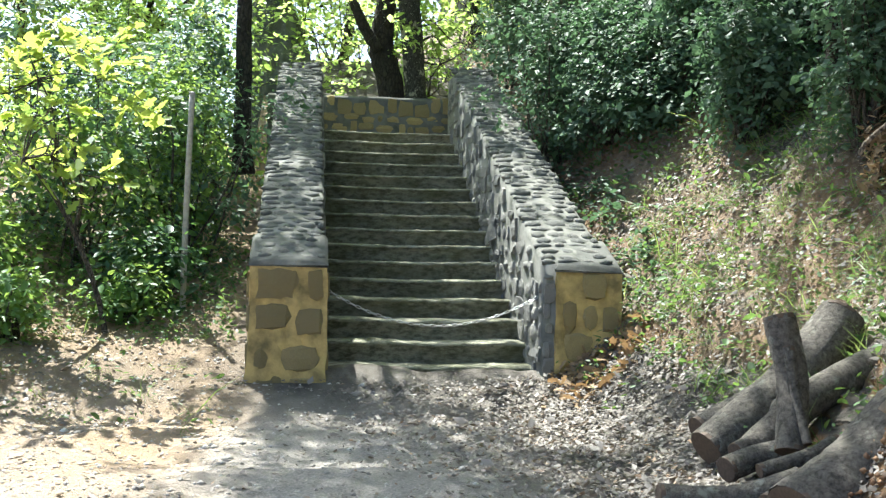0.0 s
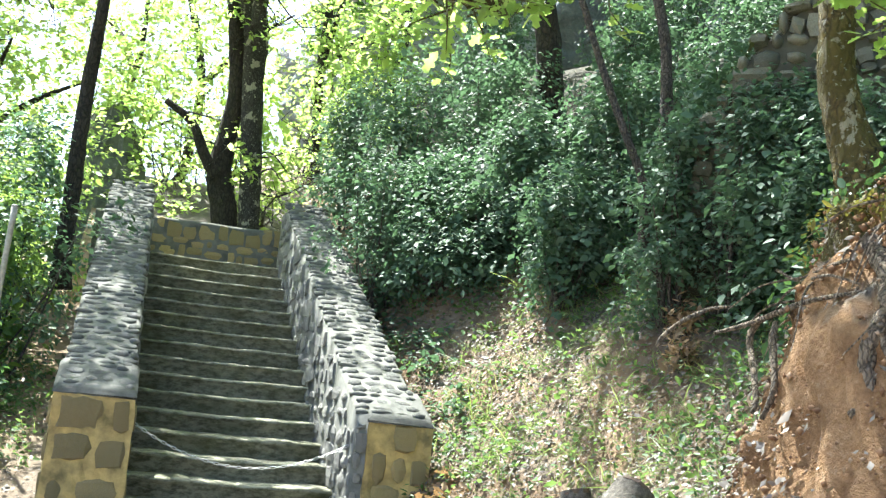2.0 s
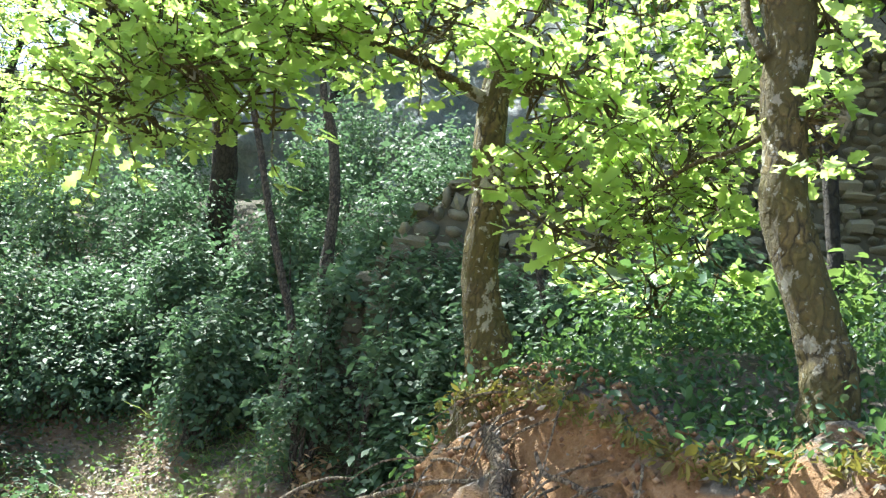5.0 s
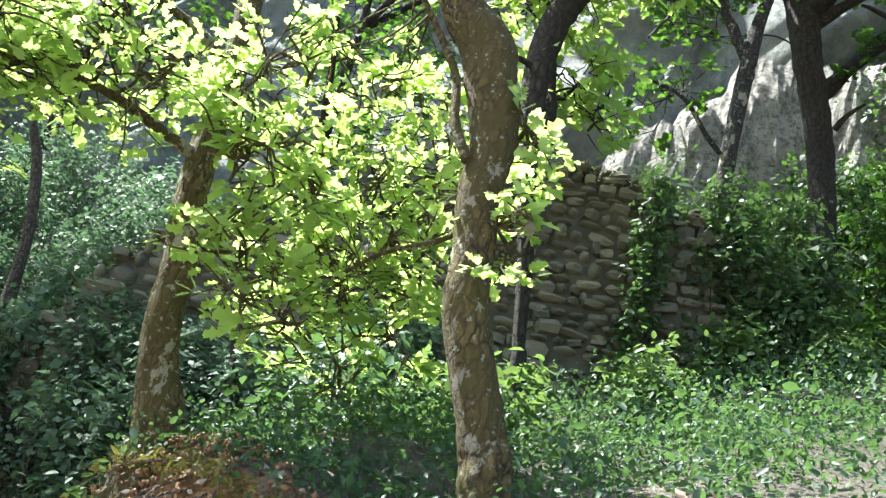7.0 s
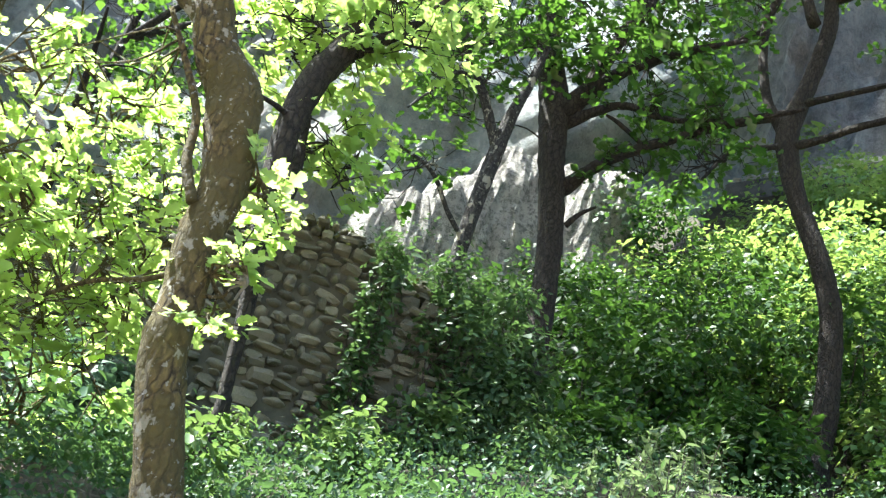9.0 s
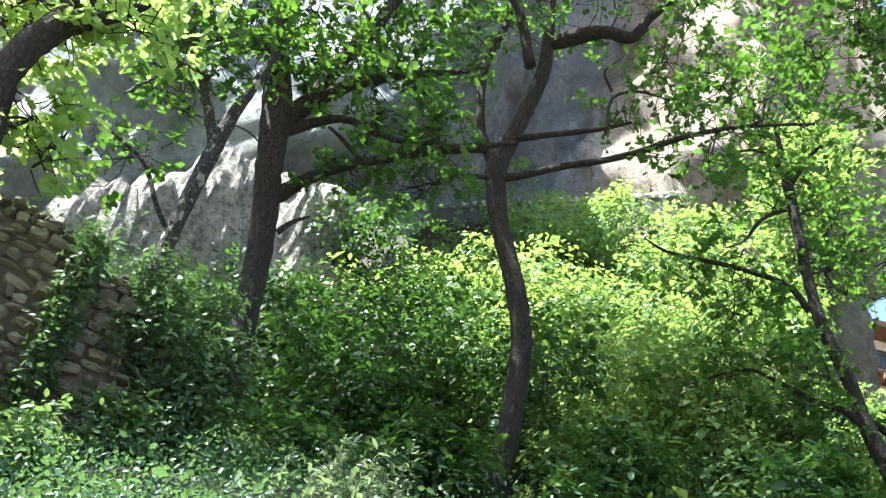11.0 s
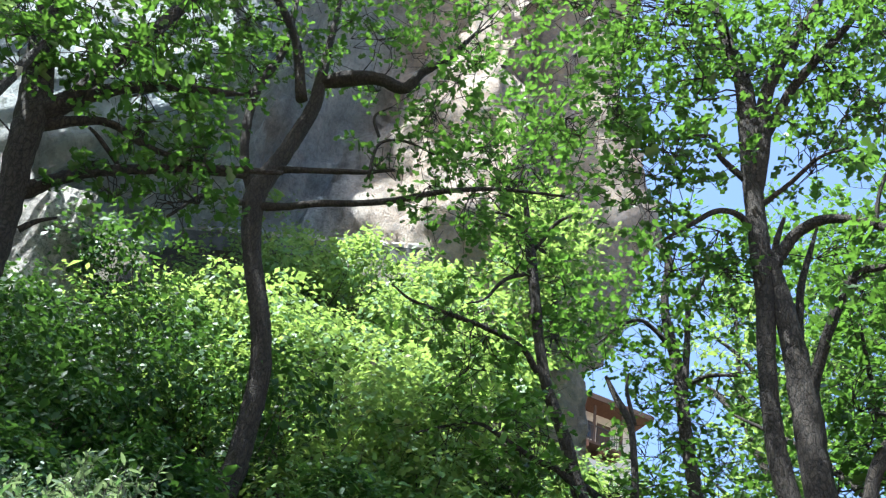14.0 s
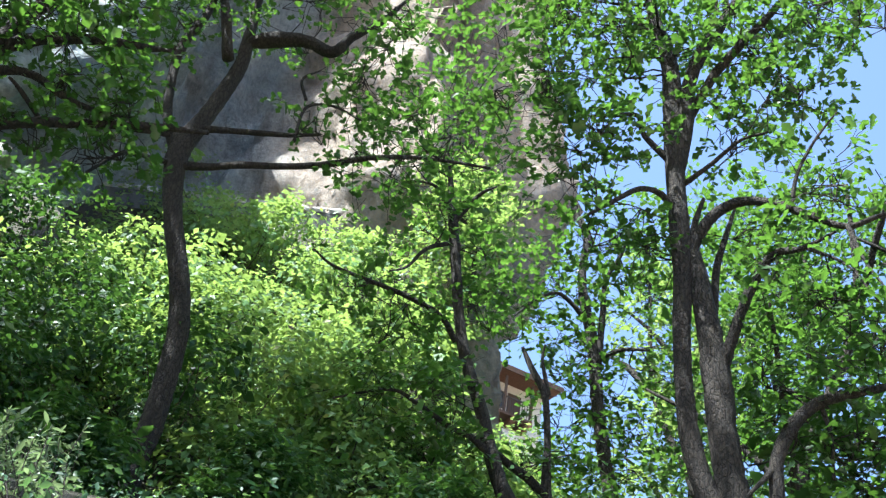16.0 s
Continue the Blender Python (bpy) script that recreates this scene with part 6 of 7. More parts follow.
# ---- ledge with its low wall ----
def ledge_wall():
    rng = np.random.RandomState(61)
    ob = thing("ledge_wall", (20.4, -3, 15.5), "low pale stone wall along the ledge path under the cliff", "stone wall")
    o = Vector(ob.location)
    a, b = Vector((19.75, 3.2, 14.6)), Vector((20.75, -9.4, 17.35))
    g = Geo()
    n = 40
    v = []
    for i in range(n):
        p = a.lerp(b, i / (n - 1))
        j = 0.05 * noise.noise((i * 0.9, 3, 0))
        v += [(p.x, p.y, p.z - 2.4), (p.x, p.y, p.z - 0.1 + j), (p.x + 0.4, p.y, p.z - 0.1 + j), (p.x + 0.4, p.y, p.z - 2.4)]
    g.add(v, [(i * 4 + k, (i + 1) * 4 + k, (i + 1) * 4 + k + 1, i * 4 + k + 1) for i in range(n - 1) for k in range(3)])
    part("core", g.mesh("core", o, False), MORTAR_GREY, ob)
    along = (b - a).normalized()
    out = Vector((-1, 0, 0))
    up = along.cross(out).normalized()
    up = up if up.z > 0 else -up
    x = 0.0
    while x < (b - a).length:
        w = rng.uniform(0.3, 0.6)
        lay_stone(rng, ob, a + along * (x + w / 2) + Vector((0.2, 0, -0.03)) - o, (along, out, up), (w / 2 - 0.01, 0.26, 0.09), CURB_STONE, "cap_stone", 0.04)
        x += w


CURB_STONE = stone_material("pale_cap_stone", (0.45, 0.43, 0.39), (0.55, 0.53, 0.48), (0.64, 0.62, 0.56))
ledge_wall()


# ---- things at the stair foot ----
def steel_pole():
    ob = thing("metal_pole", (-1.19, 1.29, 0.58), "thin weathered grey metal pole standing beside the stairs", "pole")
    g = Geo()
    tube(g, [(0, 0, -0.2, 0.026), (0.012, -0.03, 0.6, 0.026), (0.03, -0.07, 1.2, 0.025), (0.05, -0.1, 1.81, 0.025)], 14, 4)
    part("shaft", g.mesh("shaft"), POLE, ob)
    g = Geo()
    tube(g, [(0.05, -0.1, 1.805, 0.027), (0.05, -0.1, 1.815, 0.027), (0.05, -0.1, 1.822, 0.02)], 14, 0)
    part("cap", g.mesh("cap"), POLE, ob)


def chain():
    """Sagging chain of oval links between the two pillars."""
    a, b, low = Vector((0.0, -0.1, 0.76)), Vector((1.78, -0.1, 0.8)), 0.3
    ob = thing("chain", a, "galvanised steel chain sagging across the foot of the stairs", "chain")
    link = Geo()
    ring, k, r = [], 16, 0.0036
    pts = []
    for i in range(k):
        t = 2 * math.pi * i / k
        pts.append((0.0095 * math.sin(t), 0.0, 0.021 * math.cos(t) + (0.006 if math.cos(t) > 0 else -0.006)))
    for i in range(k):
        p, q = Vector(pts[i]), Vector(pts[(i + 1) % k]) - Vector(pts[i - 1])
        u = Vector((0, 1, 0))
        w = q.normalized().cross(u)
        for j in range(5):
            c = 2 * math.pi * j / 5
            ring.append(p + u * math.cos(c) * r + w * math.sin(c) * r)
    link.add([tuple(p) for p in ring], [(i * 5 + j, ((i + 1) % k) * 5 + j, ((i + 1) % k) * 5 + (j + 1) % 5, i * 5 + (j + 1) % 5) for i in range(k) for j in range(5)])
    me = link.mesh("link")
    n = 46
    path = []
    for i in range(n * 8 + 1):
        u = i / (n * 8)
        path.append(a.lerp(b, u) + Vector((0, -0.02 * math.sin(math.pi * u), -4 * low * u * (1 - u))))
    path = np.array([tuple(p) for p in path])
    run = np.r_[0, np.cumsum(np.linalg.norm(np.diff(path, axis=0), axis=1))]
    at = np.linspace(0.01, run[-1] - 0.01, n)
    for i, d in enumerate(at):
        p = [np.interp(d, run, path[:, k]) for k in range(3)]
        q = [np.interp(min(d + 0.02, run[-1]), run, path[:, k]) for k in range(3)]
        e = [np.interp(max(d - 0.02, 0), run, path[:, k]) for k in range(3)]
        m = (Vector(q) - Vector(e)).to_track_quat("Z", "Y").to_matrix().to_4x4() @ pose(0, 0, 0, 0, 0, 90 * (i % 2) + 20)
        part("link", me, STEEL, ob).matrix_basis = Matrix.Translation(Vector(p) - a) @ m @ Matrix.Diagonal((1, 1, 0.98 * (at[1] - at[0]) / 0.042, 1))
    for p, s in ((a, 1), (b, -1)):
        g = Geo()
        tube(g, [(-0.03 * s, 0, 0, 0.007), (0.008 * s, 0, 0, 0.007), (0.016 * s, 0, -0.012, 0.006)], 8, 3)
        part("hook", g.mesh("hook", -(p - a)), IRON, ob, "rusty wall hook")


steel_pole()
chain()


def log(label, pts, seed, bark=BARK_LOG, bend=0.03):
    rng = np.random.RandomState(seed)
    p = np.array(pts, float)
    p[1, :3] += rng.standard_normal(3) * bend
    base = tuple(p[0, :3])
    ob = thing("log", base, label, "log", "log pile")
    g = Geo()
    line = tube(g, p, 16, 9, 0.05, rng, cap=False)
    part("bark", g.mesh("bark", base), bark, ob)
    for end, nxt in ((line[0], line[1]), (line[-1], line[-2])):
        g = Geo()
        w = (end - nxt)[:3]
        w /= np.linalg.norm(w)
        tube(g, [(*(end[:3] - w * 0.02), end[3] * 0.99), (*(end[:3] + w * 0.002), end[3] * 0.99), (*(end[:3] + w * 0.004), end[3] * 0.9)], 16, 0)
        part("cut_end", g.mesh("cut_end", base, False), CUT, ob, "dark weathered sawn end")
    return ob


log("thick grey-barked log sawn at one end", [(1.93, -3.01, 0.0, 0.112), (2.38, -2.84, 0.34, 0.126), (2.82, -2.68, 0.67, 0.14)], 1)
log("grey log half hidden behind a thicker one", [(1.94, -2.84, 0.08, 0.071), (2.36, -2.7, 0.32, 0.073), (2.77, -2.55, 0.55, 0.074)], 2)
log("short upright trunk piece leaning on the log pile", [(2.12, -3.57, 0.08, 0.073), (2.13, -3.46, 0.39, 0.076), (2.15, -3.36, 0.7, 0.08)], 3)
log("thin split branch against the upright trunk piece", [(2.15, -3.47, 0.56, 0.028), (2.16, -3.56, 0.34, 0.025), (2.17, -3.64, 0.13, 0.022)], 4)
log("pale sunlit log lying up the slope", [(1.99, -3.36, 0.03, 0.075), (2.42, -3.2, 0.24, 0.086), (2.85, -3.05, 0.46, 0.099)], 5)
log("short dark log with lichen spots", [(1.83, -3.52, -0.01, 0.061), (2.01, -3.48, 0.03, 0.059), (2.19, -3.43, 0.07, 0.057)], 6)
log("thin mossy branch on the log pile", [(1.93, -3.67, 0.01, 0.035), (2.13, -3.64, 0.08, 0.035), (2.33, -3.6, 0.14, 0.034)], 7)
log("long pale log with lichen spots", [(1.8, -4.07, -0.07, 0.06), (2.17, -3.94, 0.16, 0.062), (2.54, -3.8, 0.4, 0.064)], 8, bend=0.05)
log("very thick brown-grey log at the lane's edge", [(1.79, -4.4, -0.07, 0.177), (2.08, -4.29, 0.12, 0.172), (2.38, -4.18, 0.32, 0.167)], 9)
log("dark log lying flat on the leaf litter", [(1.43, -3.76, -0.09, 0.062), (1.73, -3.82, -0.04, 0.06), (2.03, -3.88, 0.01, 0.058)], 10)
log("broken branch between the logs", [(1.91, -3.43, 0.06, 0.042), (2.09, -3.28, 0.15, 0.044), (2.27, -3.12, 0.24, 0.045)], 11)


def roots():
    base = (2.6, -4.8, 1.6)
    ob = thing("exposed_roots", base, "bare twisted tree roots hanging down the cut earth bank", "roots")
    rng = np.random.RandomState(12)
    for line in ([(2.55, -5.05, 1.82, 0.043), (2.50, -5.21, 1.66, 0.038), (2.47, -5.30, 1.57, 0.024), (2.47, -5.54, 1.48, 0.020), (2.47, -5.71, 1.39, 0.016), (2.48, -5.88, 1.36, 0.013), (2.49, -6.03, 1.35, 0.008), (2.48, -6.13, 1.32, 0.004)], [(2.50, -5.21, 1.66, 0.036), (2.48, -5.25, 1.56, 0.042), (2.45, -5.26, 1.47, 0.039), (2.42, -5.23, 1.36, 0.032), (2.39, -5.25, 1.23, 0.024), (2.37, -5.21, 1.15, 0.016)], [(2.45, -5.26, 1.45, 0.024), (2.42, -5.40, 1.33, 0.019), (2.41, -5.50, 1.27, 0.009), (2.41, -5.52, 1.26, 0.004)], [(2.47, -4.56, 1.53, 0.013), (2.44, -4.60, 1.44, 0.018), (2.41, -4.67, 1.33, 0.016), (2.39, -4.69, 1.23, 0.016), (2.36, -4.67, 1.12, 0.011)], [(2.50, -4.41, 1.56, 0.011), (2.49, -4.35, 1.47, 0.015), (2.42, -4.46, 1.31, 0.014), (2.39, -4.57, 1.19, 0.013), (2.37, -4.58, 1.14, 0.007)], [(2.34, -4.29, 1.48, 0.008), (2.45, -4.36, 1.53, 0.013), (2.47, -4.58, 1.56, 0.014), (2.48, -4.81, 1.58, 0.011), (2.50, -5.07, 1.62, 0.008)], [(2.13, -4.17, 1.40, 0.008), (2.15, -4.18, 1.44, 0.010), (2.20, -4.22, 1.52, 0.010), (2.33, -4.29, 1.58, 0.009), (2.39, -4.33, 1.60, 0.005)], [(2.50, -5.05, 1.64, 0.005), (2.49, -5.04, 1.60, 0.008), (2.47, -5.09, 1.52, 0.007), (2.44, -5.11, 1.44, 0.005), (2.44, -5.07, 1.40, 0.003)], [(2.53, -5.37, 1.73, 0.008), (2.52, -5.46, 1.67, 0.011), (2.52, -5.55, 1.62, 0.011), (2.54, -5.72, 1.59, 0.014), (2.55, -5.88, 1.54, 0.010), (2.55, -6.00, 1.52, 0.004)], [(2.53, -4.72, 1.73, 0.005), (2.53, -4.84, 1.75, 0.008), (2.53, -4.97, 1.76, 0.005)], [(2.54, -4.44, 1.77, 0.006), (2.52, -4.61, 1.72, 0.007), (2.50, -4.89, 1.67, 0.006), (2.50, -5.06, 1.65, 0.004)], [(2.52, -5.43, 1.67, 0.006), (2.49, -5.42, 1.61, 0.006), (2.47, -5.39, 1.54, 0.005)], [(2.58, -5.83, 1.64, 0.007), (2.56, -5.88, 1.58, 0.006), (2.54, -5.90, 1.51, 0.004)], [(2.46, -5.83, 1.31, 0.004), (2.46, -5.88, 1.30, 0.006), (2.47, -5.95, 1.31, 0.004)]):
        g = Geo()
        p = np.array(line)
        p[1:-1, :3] += rng.standard_normal((len(p) - 2, 3)) * 0.012
        tube(g, p, 8, 6, 0.15, rng)
        part("root", g.mesh("root", base), ROOT, ob)
    fine = Geo()
    for i in range(34):
        y, h = rng.uniform(-5.9, -4.3), rng.uniform(0.1, 0.4)
        x = 2.62 + rng.uniform(-0.12, 0.06)
        z = float(land(x, y))
        w = rng.standard_normal(2) * 0.12
        tube(fine, [(x, y, z, 0.006), (x - 0.1 + w[0] * 0.5, y + w[1], z - h * 0.3, 0.005), (x - 0.16 + w[0], y + w[1] * 1.6, z - h, 0.002)], 5, 4, cap=False)
    part("rootlet_tangle", fine.mesh("rootlet_tangle", base), ROOT, ob, "fine hanging rootlets", kind="stuff")


roots()


def moss_lip():
    """Overhanging mossy turf at the top of the bank."""
    rng = np.random.RandomState(14)
    y = rng.uniform(-7.4, -4.55, 2400)
    xs = np.linspace(2.0, 3.2, 61)
    edge = np.array([xs[np.argmax(land(xs, np.full(61, v)) > 0.86 * float(land(3.2, v)))] for v in y])
    c = np.stack([edge, y, land(edge, y)], -1) + rng.standard_normal((2400, 3)) * np.array([0.05, 0.03, 0.025])
    c[:, 2] += 0.04
    me = leaves("turf_lip", c, 0.03, rng, LANCE, up=0.2, droop=0.9)
    single("turf_lip", me, MOSSLEAF, "overhanging lip of yellow-green moss and turf on the bank", "moss", "stuff")


moss_lip()


# ---- loose cover of the ground ----
def ground_points(rng, n, x0, x1, y0, y1, keep=None):
    x, y = rng.uniform(x0, x1, n), rng.uniform(y0, y1, n)
    ok = ~((x > -0.56) & (x < 2.2) & (y > -0.3))
    if keep is not None:
        ok &= keep(x, y, rng)
    x, y = x[ok], y[ok]
    z = land(x, y) + np.array([rough(a, b) for a, b in zip(x, y)])
    d = 0.05
    nor = np.stack([-(land(x + d, y) - land(x - d, y)) / (2 * d), -(land(x, y + d) - land(x, y - d)) / (2 * d), np.ones_like(x)], -1)
    nor /= np.linalg.norm(nor, axis=1, keepdims=True)
    return np.stack([x, y, z], -1), nor


def litter():
    rng = np.random.RandomState(31)
    p1, n1 = ground_points(rng, 42000, 1.2, 5.0, -4.6, 5.0)
    p2, n2 = ground_points(rng, 16000, -0.6, 2.4, -5.0, -0.25, lambda x, y, r: r.uniform(0, 1, len(x)) < smooth(0.2, 1.6, x + 0.25 * (y + 3)) + 0.12)
    p3, n3 = ground_points(rng, 12000, -4.0, -0.55, -4.0, 3.0, lambda x, y, r: r.uniform(0, 1, len(x)) < 0.35 + 0.5 * smooth(-1.2, -2.2, x))
    p4, n4 = ground_points(rng, 2600, 2.0, 3.6, -8.5, -4.4)
    p, n = np.concatenate([p1, p2, p3, p4]), np.concatenate([n1, n2, n3, n4])
    p = p + n * rng.uniform(0.004, 0.03, (len(p), 1))
    me = leaves("leaf_litter", p, 0.033, rng, LITTER, up=0.25, spread=0.35, facing=n * 1.3)
    single("leaf_litter", me, DRY, "dry grey-brown fallen oak leaves over the ground", "leaf litter", "stuff")
    # dead leaves heaped orange by the pillar
    q, m = ground_points(rng, 300, 1.7, 2.4, -1.0, -0.33)
    q = q + m * rng.uniform(0.01, 0.09, (len(q), 1)) * 0.6
    single("dead_leaves", leaves("dead_leaves", q, 0.075, rng, LOBED, up=0.3), DRYORANGE, "orange-brown dead oak leaves heaped by the pillar", "dead leaves", "stuff")


LITTER = (np.array([[0, 0, 0.08], [0.27, 0.5, 0.12], [0, 1, 0.18], [-0.25, 0.46, 0.02]]), np.array([[0, 1, 2], [0, 2, 3]]))
BLADE = (np.array([[0.014, 0, 0], [-0.014, 0, 0], [0.012, 0.5, -0.04], [-0.012, 0.5, -0.04], [0.002, 1, -0.3], [-0.002, 1, -0.3]]), np.array([[0, 1, 3, 2], [2, 3, 5, 4]]))
DRYORANGE = leaf_material("orange_dead_leaf", (0.17, 0.115, 0.065), (0.36, 0.255, 0.15), (0.48, 0.37, 0.23), 0.7, 0.22, (0.5, 0.3, 0.12), gloss=0.25)
litter()


def gravel():
    rng = np.random.RandomState(33)
    p, _ = ground_points(rng, 6500, -4.0, 2.0, -6.0, 0.2, lambda x, y, r: r.uniform(0, 1, len(x)) < 0.25 + 0.75 * smooth(1.6, 0.4, x))
    s = 0.008 * np.exp(rng.standard_normal(len(p)) * 0.55)
    octa = np.array([[1, 0, 0], [0, 1, 0], [-1, 0, 0], [0, -1, 0], [0, 0, 0.7], [0, 0, -0.7]])
    tri = np.array([[0, 1, 4], [1, 2, 4], [2, 3, 4], [3, 0, 4], [1, 0, 5], [2, 1, 5], [3, 2, 5], [0, 3, 5]])
    v = p[:, None] + s[:, None, None] * (octa[None] * rng.uniform(0.6, 1.4, (len(p), 6, 1)))
    f = tri[None] + (np.arange(len(p)) * 6)[:, None, None]
    single("gravel", quads_mesh("gravel", v.reshape(-1, 3), f.reshape(-1, 3)), PEBBLE, "loose grey gravel and grit on the lane", "gravel", "stuff")


def pebble_material():
    n = Nodes("pebble")
    rnd = n.add("NewGeometry").outputs["Random Per Island"]
    return n.done(n.ramp(rnd, [(0.0, (0.16, 0.15, 0.13)), (0.6, (0.36, 0.33, 0.29)), (1.0, (0.55, 0.52, 0.46))]), 0.9)


PEBBLE = pebble_material()
gravel()


def grass():
    rng = np.random.RandomState(35)
    c, _ = ground_points(rng, 300, 2.3, 4.0, -3.6, 1.2)
    c2, _ = ground_points(rng, 40, 2.4, 3.4, -2.6, -0.6)
    c3, _ = ground_points(rng, 40, -3.5, -0.8, -1.5, 1.5)
    pts = []
    for x, y, z in np.concatenate([c, c2, c3]):
        k = rng.randint(14, 34)
        pts.append(np.array([x, y, z]) + rng.standard_normal((k, 3)) * np.array([0.06, 0.06, 0.01]))
    single("grass_tuft", leaves("grass_tuft", np.concatenate(pts), 0.12, rng, BLADE, up=0.0, spread=0.35, droop=-0.9), GRASS, "tufts of yellowing grass on the slope", "grass", "stuff")


grass()


def ground_cover():
    rng = np.random.RandomState(36)

    def spread_out(n, x0, x1, y0, y1, h, per, keep=None):
        p, _ = ground_points(rng, n, x0, x1, y0, y1, keep)
        tall = h * rng.uniform(0.1, 1, (len(p), 1))
        c = p[:, None] + np.concatenate([rng.standard_normal((len(p), per, 2)) * 0.09, rng.uniform(0, 1, (len(p), per, 1)) * tall[:, None]], -1)
        return c.reshape(-1, 3)

    shelf = np.concatenate([spread_out(4300, 3.0, 8.5, -9.5, -2.4, 0.42, 11, lambda x, y, r: np.array([noise.noise((a * 1.3, b * 1.3, 4)) for a, b in zip(x, y)]) + r.uniform(-0.4, 0.4, len(x)) > -0.45 + 1.2 * smooth(-6.2, -7.2, y) * smooth(4.0, 5.2, x)), spread_out(500, 2.62, 3.2, -7.5, -3.9, 0.16, 12), spread_out(900, 2.9, 5.0, -6.9, -4.4, 0.3, 11), spread_out(700, 8.0, 11.5, -9.5, -4, 0.3, 12)])
    single("bramble_cover", leaves("bramble_cover", shelf, 0.029, rng, OVATE, up=0.15, spread=0.33), HERB, "bright green brambles and herbs carpeting the shelf", "undergrowth", "stuff")
    slope = np.concatenate([spread_out(1300, 2.3, 4.4, -4.2, 3.6, 0.16, 10), spread_out(700, -4.2, -0.75, 0.5, 3.4, 0.3, 12), spread_out(40, -3.8, -0.75, -1.2, 0.4, 0.14, 10), spread_out(60, 1.9, 2.7, -1.4, 0.0, 0.15, 10)])
    single("weeds", leaves("weeds", slope, 0.04, rng, OVATE, up=0.6), WEED, "small green weeds among the leaf litter", "weeds", "stuff")
    ivy = spread_out(150, 2.2, 2.75, 0.0, 4.5, 0.22, 12)
    single("ivy_edge", leaves("ivy_edge", ivy, 0.06, rng, OVATE, up=0.6), SHRUB, "dark ivy creeping along the outer wall edge", "ivy", "stuff")


ground_cover()


def tall_weed(x, y, h, seed):
    """An upright clump of pale-leaved stalks."""
    rng = np.random.RandomState(seed)
    foot = (x, y, land_at(x, y))
    ob = thing("tall_weed", foot, "clump of tall pale green weed stalks in the sun", "weed", "tall weeds on the shelf")
    tw, c, w = Geo(), [], []
    for i in range(14):
        a = np.array(foot) + np.append(rng.standard_normal(2) * 0.12, -0.03)
        e = a + np.append(rng.standard_normal(2) * 0.12, h * rng.uniform(0.55, 1.0))
        tube(tw, [(*a, 0.004), (*((a + e) / 2 + rng.standard_normal(3) * 0.02), 0.003), (*e, 0.0015)], 4, 3, cap=False)
        u = rng.uniform(0.2, 1, (26, 1))
        c.append(a + (e - a) * u)
        d = rng.standard_normal((26, 3))
        d[:, 2] = 0.6
        w.append(d)
    part("stemwork", tw.mesh("stemwork", foot), TWIG, ob, kind="stuff")
    part("foliage", leaves("foliage", np.concatenate(c), 0.042, rng, LANCE, 0.3, origin=foot, ways=np.concatenate(w)), PALEWEED, ob, kind="stuff")


PALEWEED = leaf_material("pale_weed_leaf", (0.06, 0.1, 0.05), (0.13, 0.19, 0.09), (0.24, 0.26, 0.15), 0.4, 0.35, (0.32, 0.44, 0.16))
for i, (x, y, h) in enumerate(((5.5, -7.2, 0.5), (5.15, -7.3, 0.45), (5.8, -7.1, 0.4), (5.35, -6.9, 0.35))):
    tall_weed(x, y, h, 610 + i)
for i, (x, y, w, h) in enumerate(((3.5, -1.9, 0.08, 0.2), (3.62, -1.65, 0.07, 0.16))):
    on_land("rust-brown dead fern under the shrubs", x, y, w, h, 14, DRYORANGE, 0.05, 630 + i, "dead_fern", 8, 0.15, LANCE)


def dead_branches():
    rng = np.random.RandomState(38)
    ob = thing("dead_branches", (2.15, 4.5, 3.1), "bare grey dead branches lying over the wall end", "branch")
    for i in range(9):
        g = Geo()
        a = np.array([2.1, 4.6, 3.15]) + rng.standard_normal(3) * 0.12
        w = np.array([0.6, -0.5, 0.45]) + rng.standard_normal(3) * 0.28
        l = rng.uniform(0.6, 1.3)
        tube(g, [(*a, 0.016), (*(a + w * l * 0.5 + rng.standard_normal(3) * 0.06), 0.011), (*(a + w * l), 0.004)], 6, 4)
        part("branch", g.mesh("branch", ob.location), ROOT, ob)


dead_branches()


# ---- house on the rocks ----
def box(geo, o, u, v, a, b, c0, c1):
    """A box from a to b in the (u, v) plan at o, between heights c0 and c1."""
    u, v, o = Vector((*u, 0)), Vector((*v, 0)), Vector(o)
    p = [o + u * x + v * y + Vector((0, 0, z)) for z in (c0, c1) for x, y in ((a[0], a[1]), (b[0], a[1]), (b[0], b[1]), (a[0], b[1]))]
    geo.add([tuple(q) for q in p], [(0, 3, 2, 1), (4, 5, 6, 7), (0, 1, 5, 4), (1, 2, 6, 5), (2, 3, 7, 6), (3, 0, 4, 7)])


